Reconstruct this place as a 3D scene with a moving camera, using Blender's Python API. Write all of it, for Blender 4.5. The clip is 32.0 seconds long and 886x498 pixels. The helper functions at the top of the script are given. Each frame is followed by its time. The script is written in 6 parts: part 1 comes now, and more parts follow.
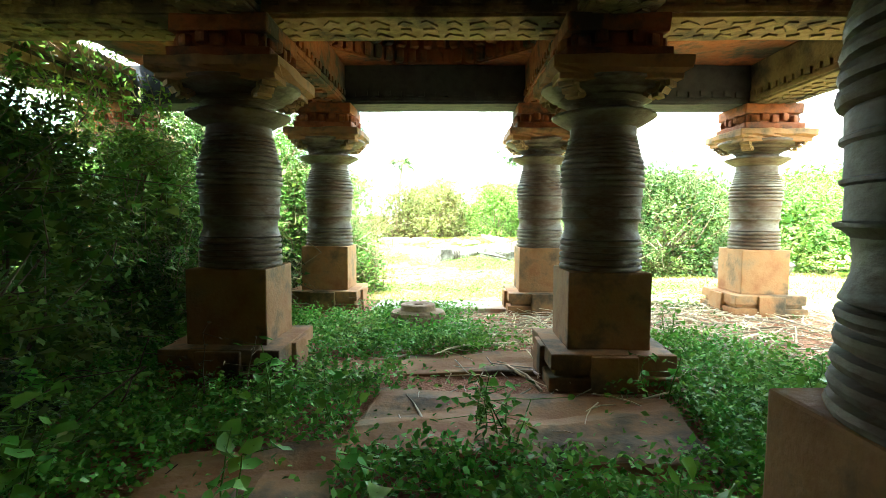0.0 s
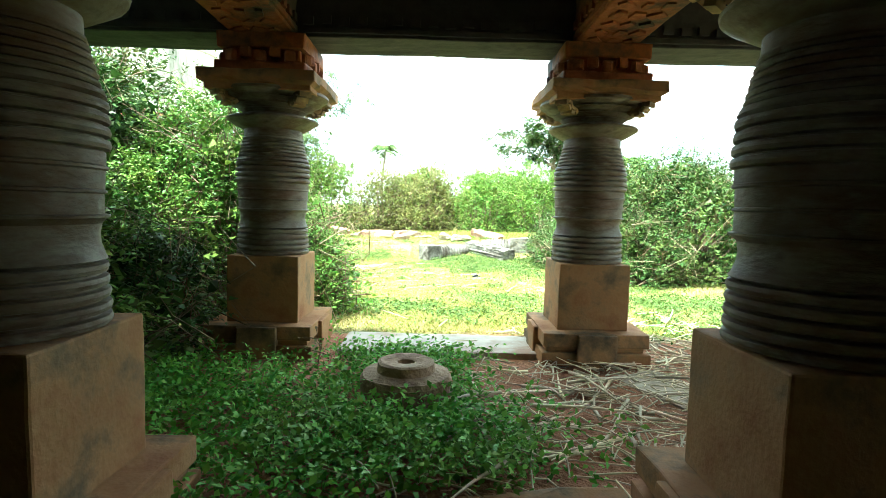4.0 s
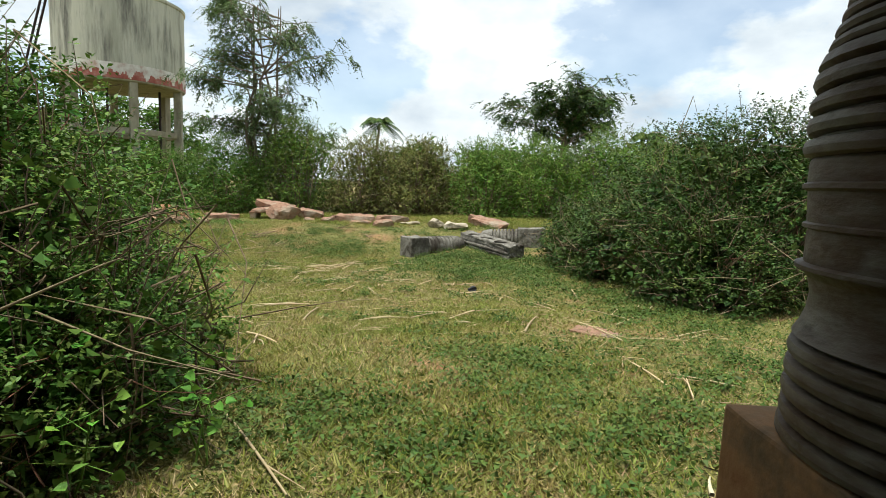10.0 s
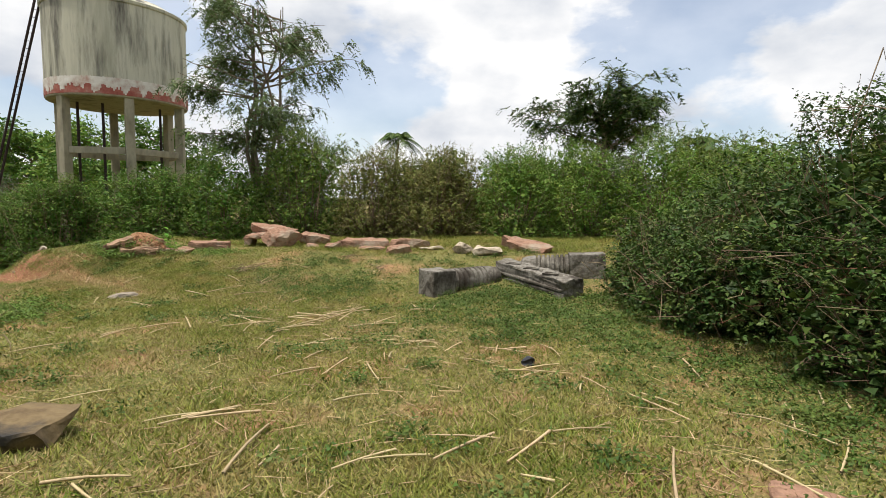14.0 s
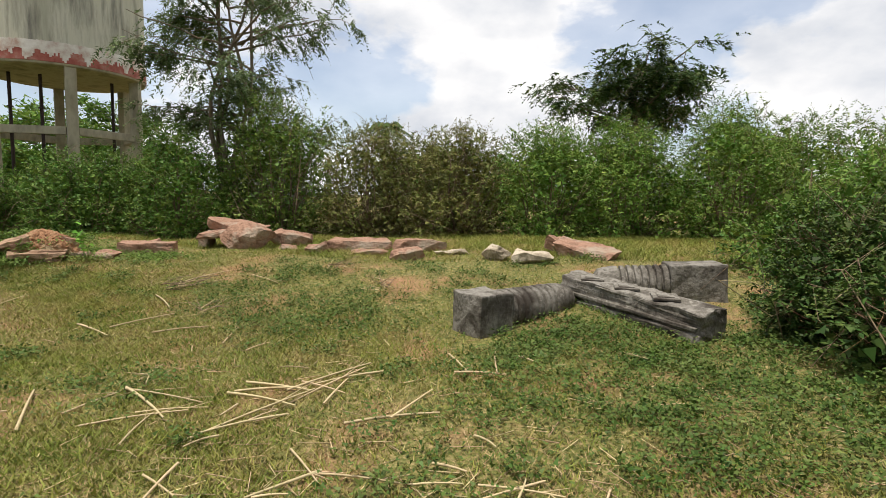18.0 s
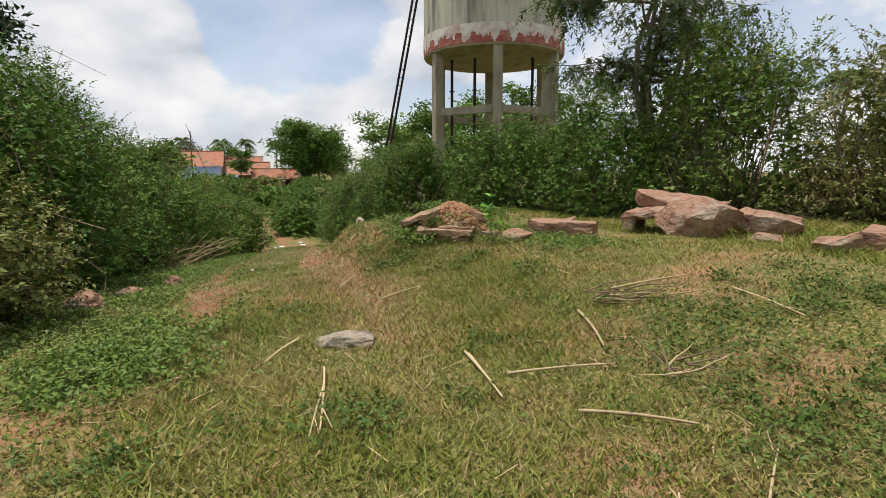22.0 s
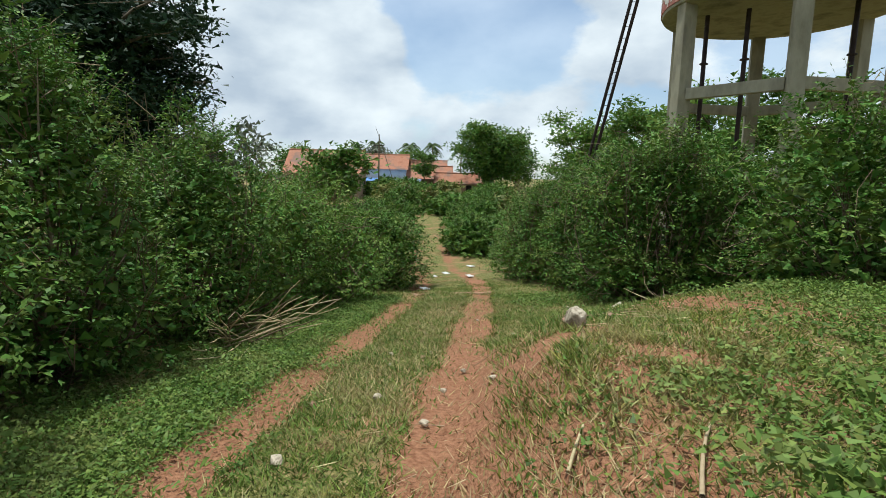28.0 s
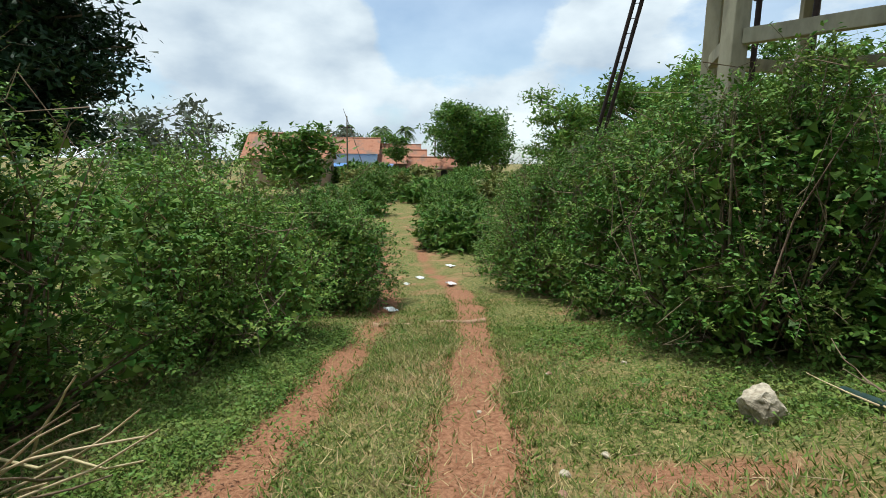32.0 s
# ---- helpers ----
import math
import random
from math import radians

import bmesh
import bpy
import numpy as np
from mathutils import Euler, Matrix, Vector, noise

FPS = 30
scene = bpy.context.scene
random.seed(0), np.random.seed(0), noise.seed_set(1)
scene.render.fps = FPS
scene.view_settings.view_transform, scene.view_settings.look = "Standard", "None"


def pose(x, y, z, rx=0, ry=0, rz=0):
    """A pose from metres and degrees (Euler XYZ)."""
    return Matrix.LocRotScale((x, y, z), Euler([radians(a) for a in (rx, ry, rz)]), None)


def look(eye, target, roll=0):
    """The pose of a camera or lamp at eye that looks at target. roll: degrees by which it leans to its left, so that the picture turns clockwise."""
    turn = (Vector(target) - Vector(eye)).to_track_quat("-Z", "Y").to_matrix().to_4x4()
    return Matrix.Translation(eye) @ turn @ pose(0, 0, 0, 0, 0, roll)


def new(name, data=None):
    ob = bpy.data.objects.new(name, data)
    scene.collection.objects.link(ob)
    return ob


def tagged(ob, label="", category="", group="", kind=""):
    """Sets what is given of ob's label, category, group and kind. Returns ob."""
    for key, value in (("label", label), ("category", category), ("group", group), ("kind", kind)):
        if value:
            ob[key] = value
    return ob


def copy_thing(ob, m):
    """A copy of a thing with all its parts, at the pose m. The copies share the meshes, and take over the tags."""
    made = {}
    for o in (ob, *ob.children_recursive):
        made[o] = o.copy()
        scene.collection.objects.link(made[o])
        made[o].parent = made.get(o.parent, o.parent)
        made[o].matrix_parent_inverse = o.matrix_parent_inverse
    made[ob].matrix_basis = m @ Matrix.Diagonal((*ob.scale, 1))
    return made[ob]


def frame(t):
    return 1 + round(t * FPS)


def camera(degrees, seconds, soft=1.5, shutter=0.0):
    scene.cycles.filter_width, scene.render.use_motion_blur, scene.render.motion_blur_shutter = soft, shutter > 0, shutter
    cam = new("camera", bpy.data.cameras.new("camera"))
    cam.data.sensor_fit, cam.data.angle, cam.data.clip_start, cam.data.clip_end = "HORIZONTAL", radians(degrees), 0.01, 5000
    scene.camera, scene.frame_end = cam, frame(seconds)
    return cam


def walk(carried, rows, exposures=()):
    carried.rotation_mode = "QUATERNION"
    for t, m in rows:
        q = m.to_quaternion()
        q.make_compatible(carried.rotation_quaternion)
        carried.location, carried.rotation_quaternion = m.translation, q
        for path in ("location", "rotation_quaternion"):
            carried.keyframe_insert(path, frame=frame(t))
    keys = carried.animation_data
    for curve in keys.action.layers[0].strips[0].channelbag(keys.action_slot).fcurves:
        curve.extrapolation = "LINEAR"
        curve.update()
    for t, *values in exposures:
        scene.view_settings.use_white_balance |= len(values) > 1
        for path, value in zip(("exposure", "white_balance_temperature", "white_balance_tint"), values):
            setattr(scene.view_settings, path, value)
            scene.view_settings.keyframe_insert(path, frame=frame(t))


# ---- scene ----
cam = camera(80.5, 32.0, soft=0.6)
PATH = [
    (0, (0.055, 2.236, 1.642), (0.008, 4.232, 1.516), 0.4),
    (0.5, (0.016, 2.586, 1.646), (-0.03, 4.581, 1.514), 0.8),
    (1, (-0.021, 2.888, 1.643), (-0.062, 4.883, 1.502), 0.8),
    (1.5, (0.004, 3.306, 1.669), (-0.036, 5.3, 1.518), 0.8),
    (2, (0.016, 3.558, 1.708), (-0.025, 5.551, 1.546), 0.9),
    (2.5, (-0.088, 3.897, 1.698), (-0.122, 5.89, 1.536), 1.6),
    (3, (-0.161, 4.163, 1.709), (-0.172, 6.157, 1.549), 1.4),
    (3.5, (-0.187, 4.485, 1.691), (-0.169, 6.479, 1.533), 1.6),
    (5.5, (-0.144, 5.636, 1.805), (-0.118, 7.627, 1.614), 1.6),
    (6, (-0.067, 6.018, 1.824), (-0.034, 8.008, 1.633), 0.9),
    (6.5, (0.003, 6.292, 1.845), (0.034, 8.283, 1.654), 1.0),
    (7, (0.012, 6.669, 1.8), (0.041, 8.66, 1.615), 0.9),
    (7.5, (-0.034, 7.018, 1.809), (0.002, 9.009, 1.622), 0.9),
    (8, (-0.009, 7.392, 1.773), (0.028, 9.382, 1.585), 1.0),
    (8.5, (0.068, 7.759, 1.769), (0.098, 9.75, 1.584), 2.0),
    (9, (0.11, 8.114, 1.726), (0.139, 10.105, 1.533), 3.2),
    (9.5, (0.118, 8.476, 1.775), (0.146, 10.462, 1.534), 3.3),
    (10, (0.12, 8.844, 1.785), (0.149, 10.828, 1.539), 2.4),
    (10.5, (0.175, 9.308, 1.836), (0.184, 11.293, 1.589), 0.7),
    (11, (0.229, 9.592, 1.799), (0.224, 11.577, 1.554), -0.4),
    (11.5, (0.322, 9.966, 1.82), (0.315, 11.951, 1.578), 0.2),
    (12, (0.289, 10.326, 1.868), (0.297, 12.311, 1.627), 0.8),
    (12.5, (0.255, 10.755, 1.829), (0.264, 12.743, 1.611), 1.0),
    (13, (0.194, 11.247, 1.852), (0.166, 13.238, 1.665), 0.7),
    (13.5, (0.12, 11.704, 1.802), (0.062, 13.695, 1.617), 0.9),
    (14, (-0.018, 12.123, 1.791), (-0.077, 14.113, 1.602), 0.9),
    (14.5, (-0.105, 12.682, 1.771), (-0.187, 14.671, 1.578), 0.4),
    (16.5, (-0.574, 14.625, 1.658), (-0.713, 16.609, 1.452), 1.6),
    (17, (-0.703, 15.113, 1.596), (-0.808, 17.099, 1.391), 1.8),
    (18, (-0.953, 16.134, 1.558), (-0.956, 18.124, 1.357), 1.2),
    (18.5, (-1.077, 16.504, 1.529), (-1.168, 18.493, 1.336), 0.9),
    (19, (-1.308, 16.955, 1.467), (-1.582, 18.927, 1.276), -0.4),
    (19.5, (-1.504, 17.365, 1.387), (-2.008, 19.289, 1.172), -1.1),
    (20, (-1.688, 17.833, 1.395), (-2.401, 19.68, 1.112), -1.2),
    (20.5, (-2.064, 18.296, 1.305), (-2.94, 20.069, 1.008), -1.3),
    (21, (-2.402, 18.743, 1.284), (-3.404, 20.448, 0.985), -1.8),
    (21.5, (-2.793, 19.258, 1.308), (-4.016, 20.813, 1.013), -1.0),
    (22, (-3.191, 19.704, 1.222), (-4.5, 21.188, 0.933), -0.1),
    (22.5, (-3.606, 20.156, 1.221), (-4.961, 21.599, 0.93), -0.0),
    (23, (-4.006, 20.669, 1.253), (-5.472, 21.997, 0.962), 0.0),
    (23.5, (-4.479, 21.098, 1.24), (-6.0, 22.363, 0.948), 0.6),
    (24, (-4.922, 21.468, 1.274), (-6.46, 22.713, 0.983), 0.6),
    (24.5, (-5.4, 21.954, 1.309), (-6.955, 23.178, 1.018), 1.0),
    (25, (-5.932, 22.34, 1.302), (-7.533, 23.501, 1.006), 1.6),
    (25.5, (-6.425, 22.622, 1.349), (-8.029, 23.78, 1.055), 1.3),
    (26, (-6.958, 23.014, 1.4), (-8.587, 24.139, 1.115), 1.0),
    (26.5, (-7.472, 23.274, 1.372), (-9.19, 24.273, 1.146), 0.5),
    (28.5, (-9.565, 24.275, 1.319), (-11.29, 25.247, 1.036), 1.7),
    (29, (-10.067, 24.444, 1.277), (-11.787, 25.423, 0.992), 2.1),
    (29.5, (-10.548, 24.724, 1.286), (-12.269, 25.696, 0.985), 1.9),
    (30, (-11.104, 24.975, 1.284), (-12.813, 25.966, 0.97), 1.1),
    (30.5, (-11.583, 25.295, 1.213), (-13.286, 26.292, 0.891), 0.8),
    (31, (-12.014, 25.63, 1.2), (-13.718, 26.629, 0.881), 1.2),
    (31.5, (-12.511, 25.942, 1.164), (-14.202, 26.962, 0.849), 1.3),
    (32, (-12.941, 26.319, 1.134), (-14.616, 27.362, 0.808), 0.8),
]
CLOUD_SHIFT = (0.3, 1.7, 0.4)
SKY = 0.15
SUN = 4.4
EXPOSURES = [(0, 4.1, 5900, -11), (2, 3.9, 5850, -14), (3.5, 3.25, 5800, -14), (6, 2.05, 5600, -16), (7, 1.66, 5600, -17), (8, 1.2, 5650, -16), (9, 0.7, 5850, -10), (10, 0.24, 6250, 3), (12, 0.1, 6550, 10), (20, 0.05, 6600, 11), (22, -0.06, 6550, 11), (24, -0.02, 6400, 7), (26, -0.06, 6100, 3), (28, -0.06, 5900, 2), (32, 0.0, 5880, 1)]
walk(cam, [(r[0], look(*r[1:])) for r in PATH], EXPOSURES)

# ---- world, sun ----
SUN_FROM = Vector((-0.2, -0.1, 0.97)).normalized()
world = bpy.data.worlds.new("world")
scene.world = world
world.use_nodes = True
wn, wl = world.node_tree.nodes, world.node_tree.links
wn.clear()
w_out = wn.new("ShaderNodeOutputWorld")
w_bg = wn.new("ShaderNodeBackground")
w_sky = wn.new("ShaderNodeTexSky")
w_sky.sky_type = "NISHITA"
w_sky.sun_disc = False
w_sky.sun_elevation = math.asin(SUN_FROM.z)
w_sky.sun_rotation = math.atan2(SUN_FROM.x, SUN_FROM.y)
w_co = wn.new("ShaderNodeTexCoord")
w_map = wn.new("ShaderNodeMapping")
w_map.inputs["Scale"].default_value = (1.0, 1.0, 1.9)
w_map.inputs["Location"].default_value = CLOUD_SHIFT
w_noise = wn.new("ShaderNodeTexNoise")
w_noise.inputs["Scale"].default_value = 2.3
w_noise.inputs["Detail"].default_value = 8
w_noise.inputs["Roughness"].default_value = 0.55
w_ramp = wn.new("ShaderNodeValToRGB")
w_ramp.color_ramp.elements[0].position, w_ramp.color_ramp.elements[1].position = 0.44, 0.5
w_ramp.color_ramp.elements[0].color = (0.42, 0.42, 0.42, 1)  # thin veil over the blue


def heading(left, up):
    """A direction so many degrees left of north and above the horizon."""
    a, e = radians(left), radians(up)
    return (-math.sin(a) * math.cos(e), math.cos(a) * math.cos(e), math.sin(e))


def toward(way, outer, inner, k):
    """k within inner degrees of a direction, falling to nothing at outer degrees."""
    dp = wn.new("ShaderNodeVectorMath")
    dp.operation = "DOT_PRODUCT"
    dp.inputs[1].default_value = way
    wl.new(w_co.outputs["Generated"], dp.inputs[0])
    mr = wn.new("ShaderNodeMapRange")
    mr.interpolation_type = "SMOOTHSTEP"
    mr.inputs[1].default_value, mr.inputs[2].default_value = math.cos(radians(outer)), math.cos(radians(inner))
    mr.inputs[4].default_value = k
    wl.new(dp.outputs["Value"], mr.inputs[0])
    return mr.outputs[0]


def total(*sockets):
    out = sockets[0]
    for q in sockets[1:]:
        ad = wn.new("ShaderNodeMath")
        wl.new(out, ad.inputs[0])
        wl.new(q, ad.inputs[1])
        out = ad.outputs[0]
    return out


# cloud nearly everywhere, open blue in the north-west above a bank of cumulus
w_open = (toward(heading(56, 21), 15, 7, -0.24), toward(heading(27, 19), 9, 3, -0.1), toward(heading(8, 14), 9, 3, -0.06), toward(heading(74, 13), 12, 6, 0.16))
w_noise2 = wn.new("ShaderNodeTexNoise")
w_noise2.inputs["Scale"].default_value = 5.0
w_noise2.inputs["Detail"].default_value = 6
w_grey = wn.new("ShaderNodeValToRGB")
w_grey.color_ramp.elements[0].position, w_grey.color_ramp.elements[1].position = 0.3, 0.62
w_grey.color_ramp.elements[0].color = (0.56, 0.61, 0.69, 1)
w_grey.color_ramp.elements[1].color = (1, 1, 1, 1)
w_scale = wn.new("ShaderNodeMix")
w_scale.data_type, w_scale.blend_type = "RGBA", "MULTIPLY"
w_scale.inputs[0].default_value = 1
w_scale.inputs[7].default_value = (SKY, SKY, SKY, 1)
w_mix = wn.new("ShaderNodeMix")
w_mix.data_type = "RGBA"
wl.new(w_co.outputs["Generated"], w_map.inputs[0])
wl.new(w_map.outputs[0], w_noise.inputs["Vector"])
wl.new(w_map.outputs[0], w_noise2.inputs["Vector"])
wl.new(total(w_noise.outputs[0], *w_open), w_ramp.inputs[0])
wl.new(w_noise2.outputs[0], w_grey.inputs[0])
wl.new(w_sky.outputs[0], w_scale.inputs[6])
wl.new(w_ramp.outputs[0], w_mix.inputs[0])
wl.new(w_scale.outputs[2], w_mix.inputs[6])
wl.new(w_grey.outputs[0], w_mix.inputs[7])
wl.new(w_mix.outputs[2], w_bg.inputs[0])
w_bg.inputs[1].default_value = 1.0
wl.new(w_bg.outputs[0], w_out.inputs[0])

sun = new("sun", bpy.data.lights.new("sun", "SUN"))
sun.data.energy, sun.data.angle, sun.data.color = SUN, radians(4), (1, 0.95, 0.87)
sun.matrix_world = look(SUN_FROM * 60, (0, 0, 0))


# ---- materials ----
def material(name, stops, scale=4.0, detail=6, rough=0.9, bump=0.3, bump_scale=None, metal=0.0, island=0.0, each=0.0, stretch=(1, 1, 1),
             second=None, second_scale=0.6, second_at=(0.5, 0.62), transmit=0.0, bump_dist=0.02):
    """Noise-driven colour between stops, a second larger stain colour, bump, variation by island or object."""
    m = bpy.data.materials.new(name)
    m.use_nodes = True
    n, l = m.node_tree.nodes, m.node_tree.links
    b = n["Principled BSDF"]
    b.inputs["Roughness"].default_value, b.inputs["Metallic"].default_value = rough, metal
    b.inputs["Specular IOR Level"].default_value = 0.5 if rough < 0.5 else 0.22
    co = n.new("ShaderNodeTexCoord")
    mp = n.new("ShaderNodeMapping")
    mp.inputs["Scale"].default_value = stretch
    l.new(co.outputs["Object"], mp.inputs[0])
    no = n.new("ShaderNodeTexNoise")
    no.inputs["Scale"].default_value, no.inputs["Detail"].default_value, no.inputs["Roughness"].default_value = scale, detail, 0.62
    l.new(mp.outputs[0], no.inputs["Vector"])
    ra = n.new("ShaderNodeValToRGB")
    els = ra.color_ramp.elements
    for k, c in enumerate(stops):
        p = 0.3 + 0.4 * k / max(1, len(stops) - 1)
        e = els[k] if k < 2 else els.new(p)
        e.position, e.color = p, (*c, 1)
    l.new(no.outputs[0], ra.inputs[0])
    out = ra.outputs[0]
    if second:
        n2 = n.new("ShaderNodeTexNoise")
        n2.inputs["Scale"].default_value, n2.inputs["Detail"].default_value = second_scale, 8
        n2.inputs["Roughness"].default_value = 0.65
        l.new(mp.outputs[0], n2.inputs["Vector"])
        r2 = n.new("ShaderNodeMapRange")
        r2.inputs[1].default_value, r2.inputs[2].default_value = second_at
        l.new(n2.outputs[0], r2.inputs[0])
        mx = n.new("ShaderNodeMix")
        mx.data_type = "RGBA"
        l.new(r2.outputs[0], mx.inputs[0])
        l.new(out, mx.inputs[6])
        mx.inputs[7].default_value = (*second, 1)
        out = mx.outputs[2]
    if island or each:
        hs = n.new("ShaderNodeHueSaturation")
        src = n.new("ShaderNodeNewGeometry").outputs["Random Per Island"] if island else n.new("ShaderNodeObjectInfo").outputs["Random"]
        k = island or each
        r3 = n.new("ShaderNodeMapRange")
        r3.inputs[3].default_value, r3.inputs[4].default_value = 1 - k, 1 + k
        l.new(src, r3.inputs[0])
        l.new(r3.outputs[0], hs.inputs["Value"])
        r4 = n.new("ShaderNodeMapRange")
        r4.inputs[3].default_value, r4.inputs[4].default_value = 0.5 - 0.06 * k, 0.5 + 0.06 * k
        fr = n.new("ShaderNodeMath")
        fr.operation = "MULTIPLY_ADD"
        fr.inputs[1].default_value, fr.inputs[2].default_value = 7.3, 0.1
        f2 = n.new("ShaderNodeMath")
        f2.operation = "FRACT"
        l.new(src, fr.inputs[0])
        l.new(fr.outputs[0], f2.inputs[0])
        l.new(f2.outputs[0], r4.inputs[0])
        l.new(r4.outputs[0], hs.inputs["Hue"])
        l.new(out, hs.inputs["Color"])
        out = hs.outputs[0]
    l.new(out, b.inputs["Base Color"])
    if bump:
        bn = n.new("ShaderNodeTexNoise")
        bn.inputs["Scale"].default_value, bn.inputs["Detail"].default_value = bump_scale or scale * 3, 8
        l.new(mp.outputs[0], bn.inputs["Vector"])
        bp = n.new("ShaderNodeBump")
        bp.inputs["Strength"].default_value, bp.inputs["Distance"].default_value = bump, bump_dist
        l.new(bn.outputs[0], bp.inputs["Height"])
        l.new(bp.outputs[0], b.inputs["Normal"])
    if transmit:
        tr = n.new("ShaderNodeBsdfTranslucent")
        l.new(out, tr.inputs[0])
        ms = n.new("ShaderNodeMixShader")
        ms.inputs[0].default_value = transmit
        l.new(b.outputs[0], ms.inputs[1])
        l.new(tr.outputs[0], ms.inputs[2])
        l.new(ms.outputs[0], n["Material Output"].inputs[0])
    return m


M_STONE = material("pillar_stone", [(0.055, 0.043, 0.028), (0.2, 0.175, 0.13), (0.1, 0.07, 0.042), (0.28, 0.255, 0.2)], 2.2, detail=11, rough=0.6, bump=0.3, bump_scale=18, second=(0.11, 0.055, 0.028), second_scale=0.8, second_at=(0.46, 0.68), stretch=(1, 1, 2.8))
M_BLOCK = material("block_stone", [(0.22, 0.09, 0.034), (0.33, 0.175, 0.075), (0.21, 0.155, 0.088)], 2.6, detail=12, rough=0.82, bump=0.35, bump_scale=40, second=(0.065, 0.05, 0.03), second_scale=1.3, second_at=(0.5, 0.66), bump_dist=0.012)
M_BEAM = material("beam_stone", [(0.06, 0.035, 0.02), (0.2, 0.145, 0.075), (0.1, 0.07, 0.04)], 2.2, detail=10, rough=0.85, bump=0.7, bump_scale=16, second=(0.04, 0.038, 0.036), second_scale=0.9, second_at=(0.46, 0.58))
# near-black bluish stone for the lintels over the opening
M_BLUE_BLACK = material("blue_black_stone", [(0.022, 0.024, 0.034), (0.05, 0.05, 0.06), (0.03, 0.03, 0.04)], 3, rough=0.8, bump=0.5)
M_EAVE = material("ochre_eave_stone", [(0.16, 0.085, 0.035), (0.4, 0.27, 0.13), (0.25, 0.15, 0.07)], 3, detail=9, rough=0.85, bump=0.6, second=(0.1, 0.075, 0.05), second_scale=1.4)
M_CARVED = material("carved_red_stone", [(0.12, 0.034, 0.014), (0.28, 0.09, 0.032), (0.13, 0.06, 0.03)], 4, detail=10, rough=0.8, bump=0.6, second=(0.045, 0.037, 0.03), second_scale=1.0, second_at=(0.47, 0.6))
M_GREY = material("weathered_granite", [(0.05, 0.044, 0.035), (0.25, 0.23, 0.195), (0.11, 0.098, 0.078), (0.33, 0.305, 0.26)], 6, detail=12, rough=0.85, bump=0.8, bump_scale=24, second=(0.055, 0.045, 0.035), second_scale=1.7, second_at=(0.5, 0.64))
M_ROCK = material("red_rock", [(0.11, 0.055, 0.035), (0.34, 0.2, 0.135), (0.2, 0.11, 0.07)], 4.2, detail=10, rough=0.92, bump=0.9, stretch=(1, 1, 1.4), second=(0.33, 0.27, 0.2), second_scale=1.3, second_at=(0.5, 0.64), bump_dist=0.05)
M_PALE = material("pale_rock", [(0.26, 0.2, 0.135), (0.52, 0.44, 0.33), (0.38, 0.31, 0.22)], 6, detail=10, rough=0.92, bump=0.8, second=(0.22, 0.18, 0.125), second_scale=2.5, bump_dist=0.04)
M_SLAB = material("trodden_pale_slab", [(0.3, 0.255, 0.2), (0.45, 0.4, 0.32), (0.37, 0.315, 0.25)], 3, detail=9, rough=0.85, bump=0.3, second=(0.3, 0.2, 0.14), second_scale=1.6, second_at=(0.54, 0.66))
M_LICHEN = material("lichen_grey_rock", [(0.14, 0.115, 0.085), (0.34, 0.285, 0.22), (0.23, 0.19, 0.14)], 9, detail=11, rough=0.92, bump=0.9, second=(0.12, 0.105, 0.08), second_scale=4, bump_dist=0.03)
M_CONC = material("stained_concrete", [(0.34, 0.33, 0.25), (0.54, 0.52, 0.41), (0.41, 0.4, 0.31)], 1.0, rough=0.9, bump=0.25, second=(0.11, 0.105, 0.09), second_scale=1.5, stretch=(1, 1, 0.14), second_at=(0.47, 0.68))
M_LEG = material("leg_concrete", [(0.22, 0.195, 0.13), (0.36, 0.325, 0.23), (0.18, 0.16, 0.115)], 1.2, rough=0.9, bump=0.2, stretch=(1, 1, 0.4))
M_REDPAINT = material("worn_red_paint", [(0.27, 0.07, 0.055), (0.36, 0.12, 0.09), (0.42, 0.26, 0.21)], 2.5, rough=0.8, bump=0.2)
M_WHITE = material("flaking_white_paint", [(0.75, 0.72, 0.66), (0.62, 0.57, 0.5), (0.45, 0.3, 0.24)], 2.2, rough=0.85, bump=0.2)
M_RUST = material("dark_pipe", [(0.03, 0.022, 0.02), (0.06, 0.04, 0.035)], 6, rough=0.6, bump=0.2, metal=0.3)
M_BARK = material("bark", [(0.1, 0.075, 0.05), (0.2, 0.16, 0.11), (0.14, 0.1, 0.07)], 12, rough=0.95, bump=0.5, stretch=(1, 1, 0.3))
M_TWIG = material("dry_twig", [(0.11, 0.075, 0.045), (0.27, 0.2, 0.13)], 12, rough=0.95, bump=0.2, island=0.35)
M_DRY = material("reddish_dry_twig", [(0.12, 0.055, 0.03), (0.24, 0.13, 0.075)], 12, rough=0.95, bump=0.2, island=0.4)
M_STRAW = material("pale_straw", [(0.34, 0.25, 0.13), (0.52, 0.41, 0.24), (0.42, 0.33, 0.19)], 9, rough=0.8, bump=0.2, each=0.22)
M_STRAWS = material("straw_litter", [(0.36, 0.28, 0.17), (0.68, 0.58, 0.4), (0.5, 0.42, 0.28)], 9, rough=0.85, bump=0.2, island=0.4)


M_STRAW_BITS = material("tan_straw_bits", [(0.3, 0.21, 0.11), (0.5, 0.38, 0.22), (0.4, 0.3, 0.17)], 9, rough=0.85, bump=0.2, island=0.4)


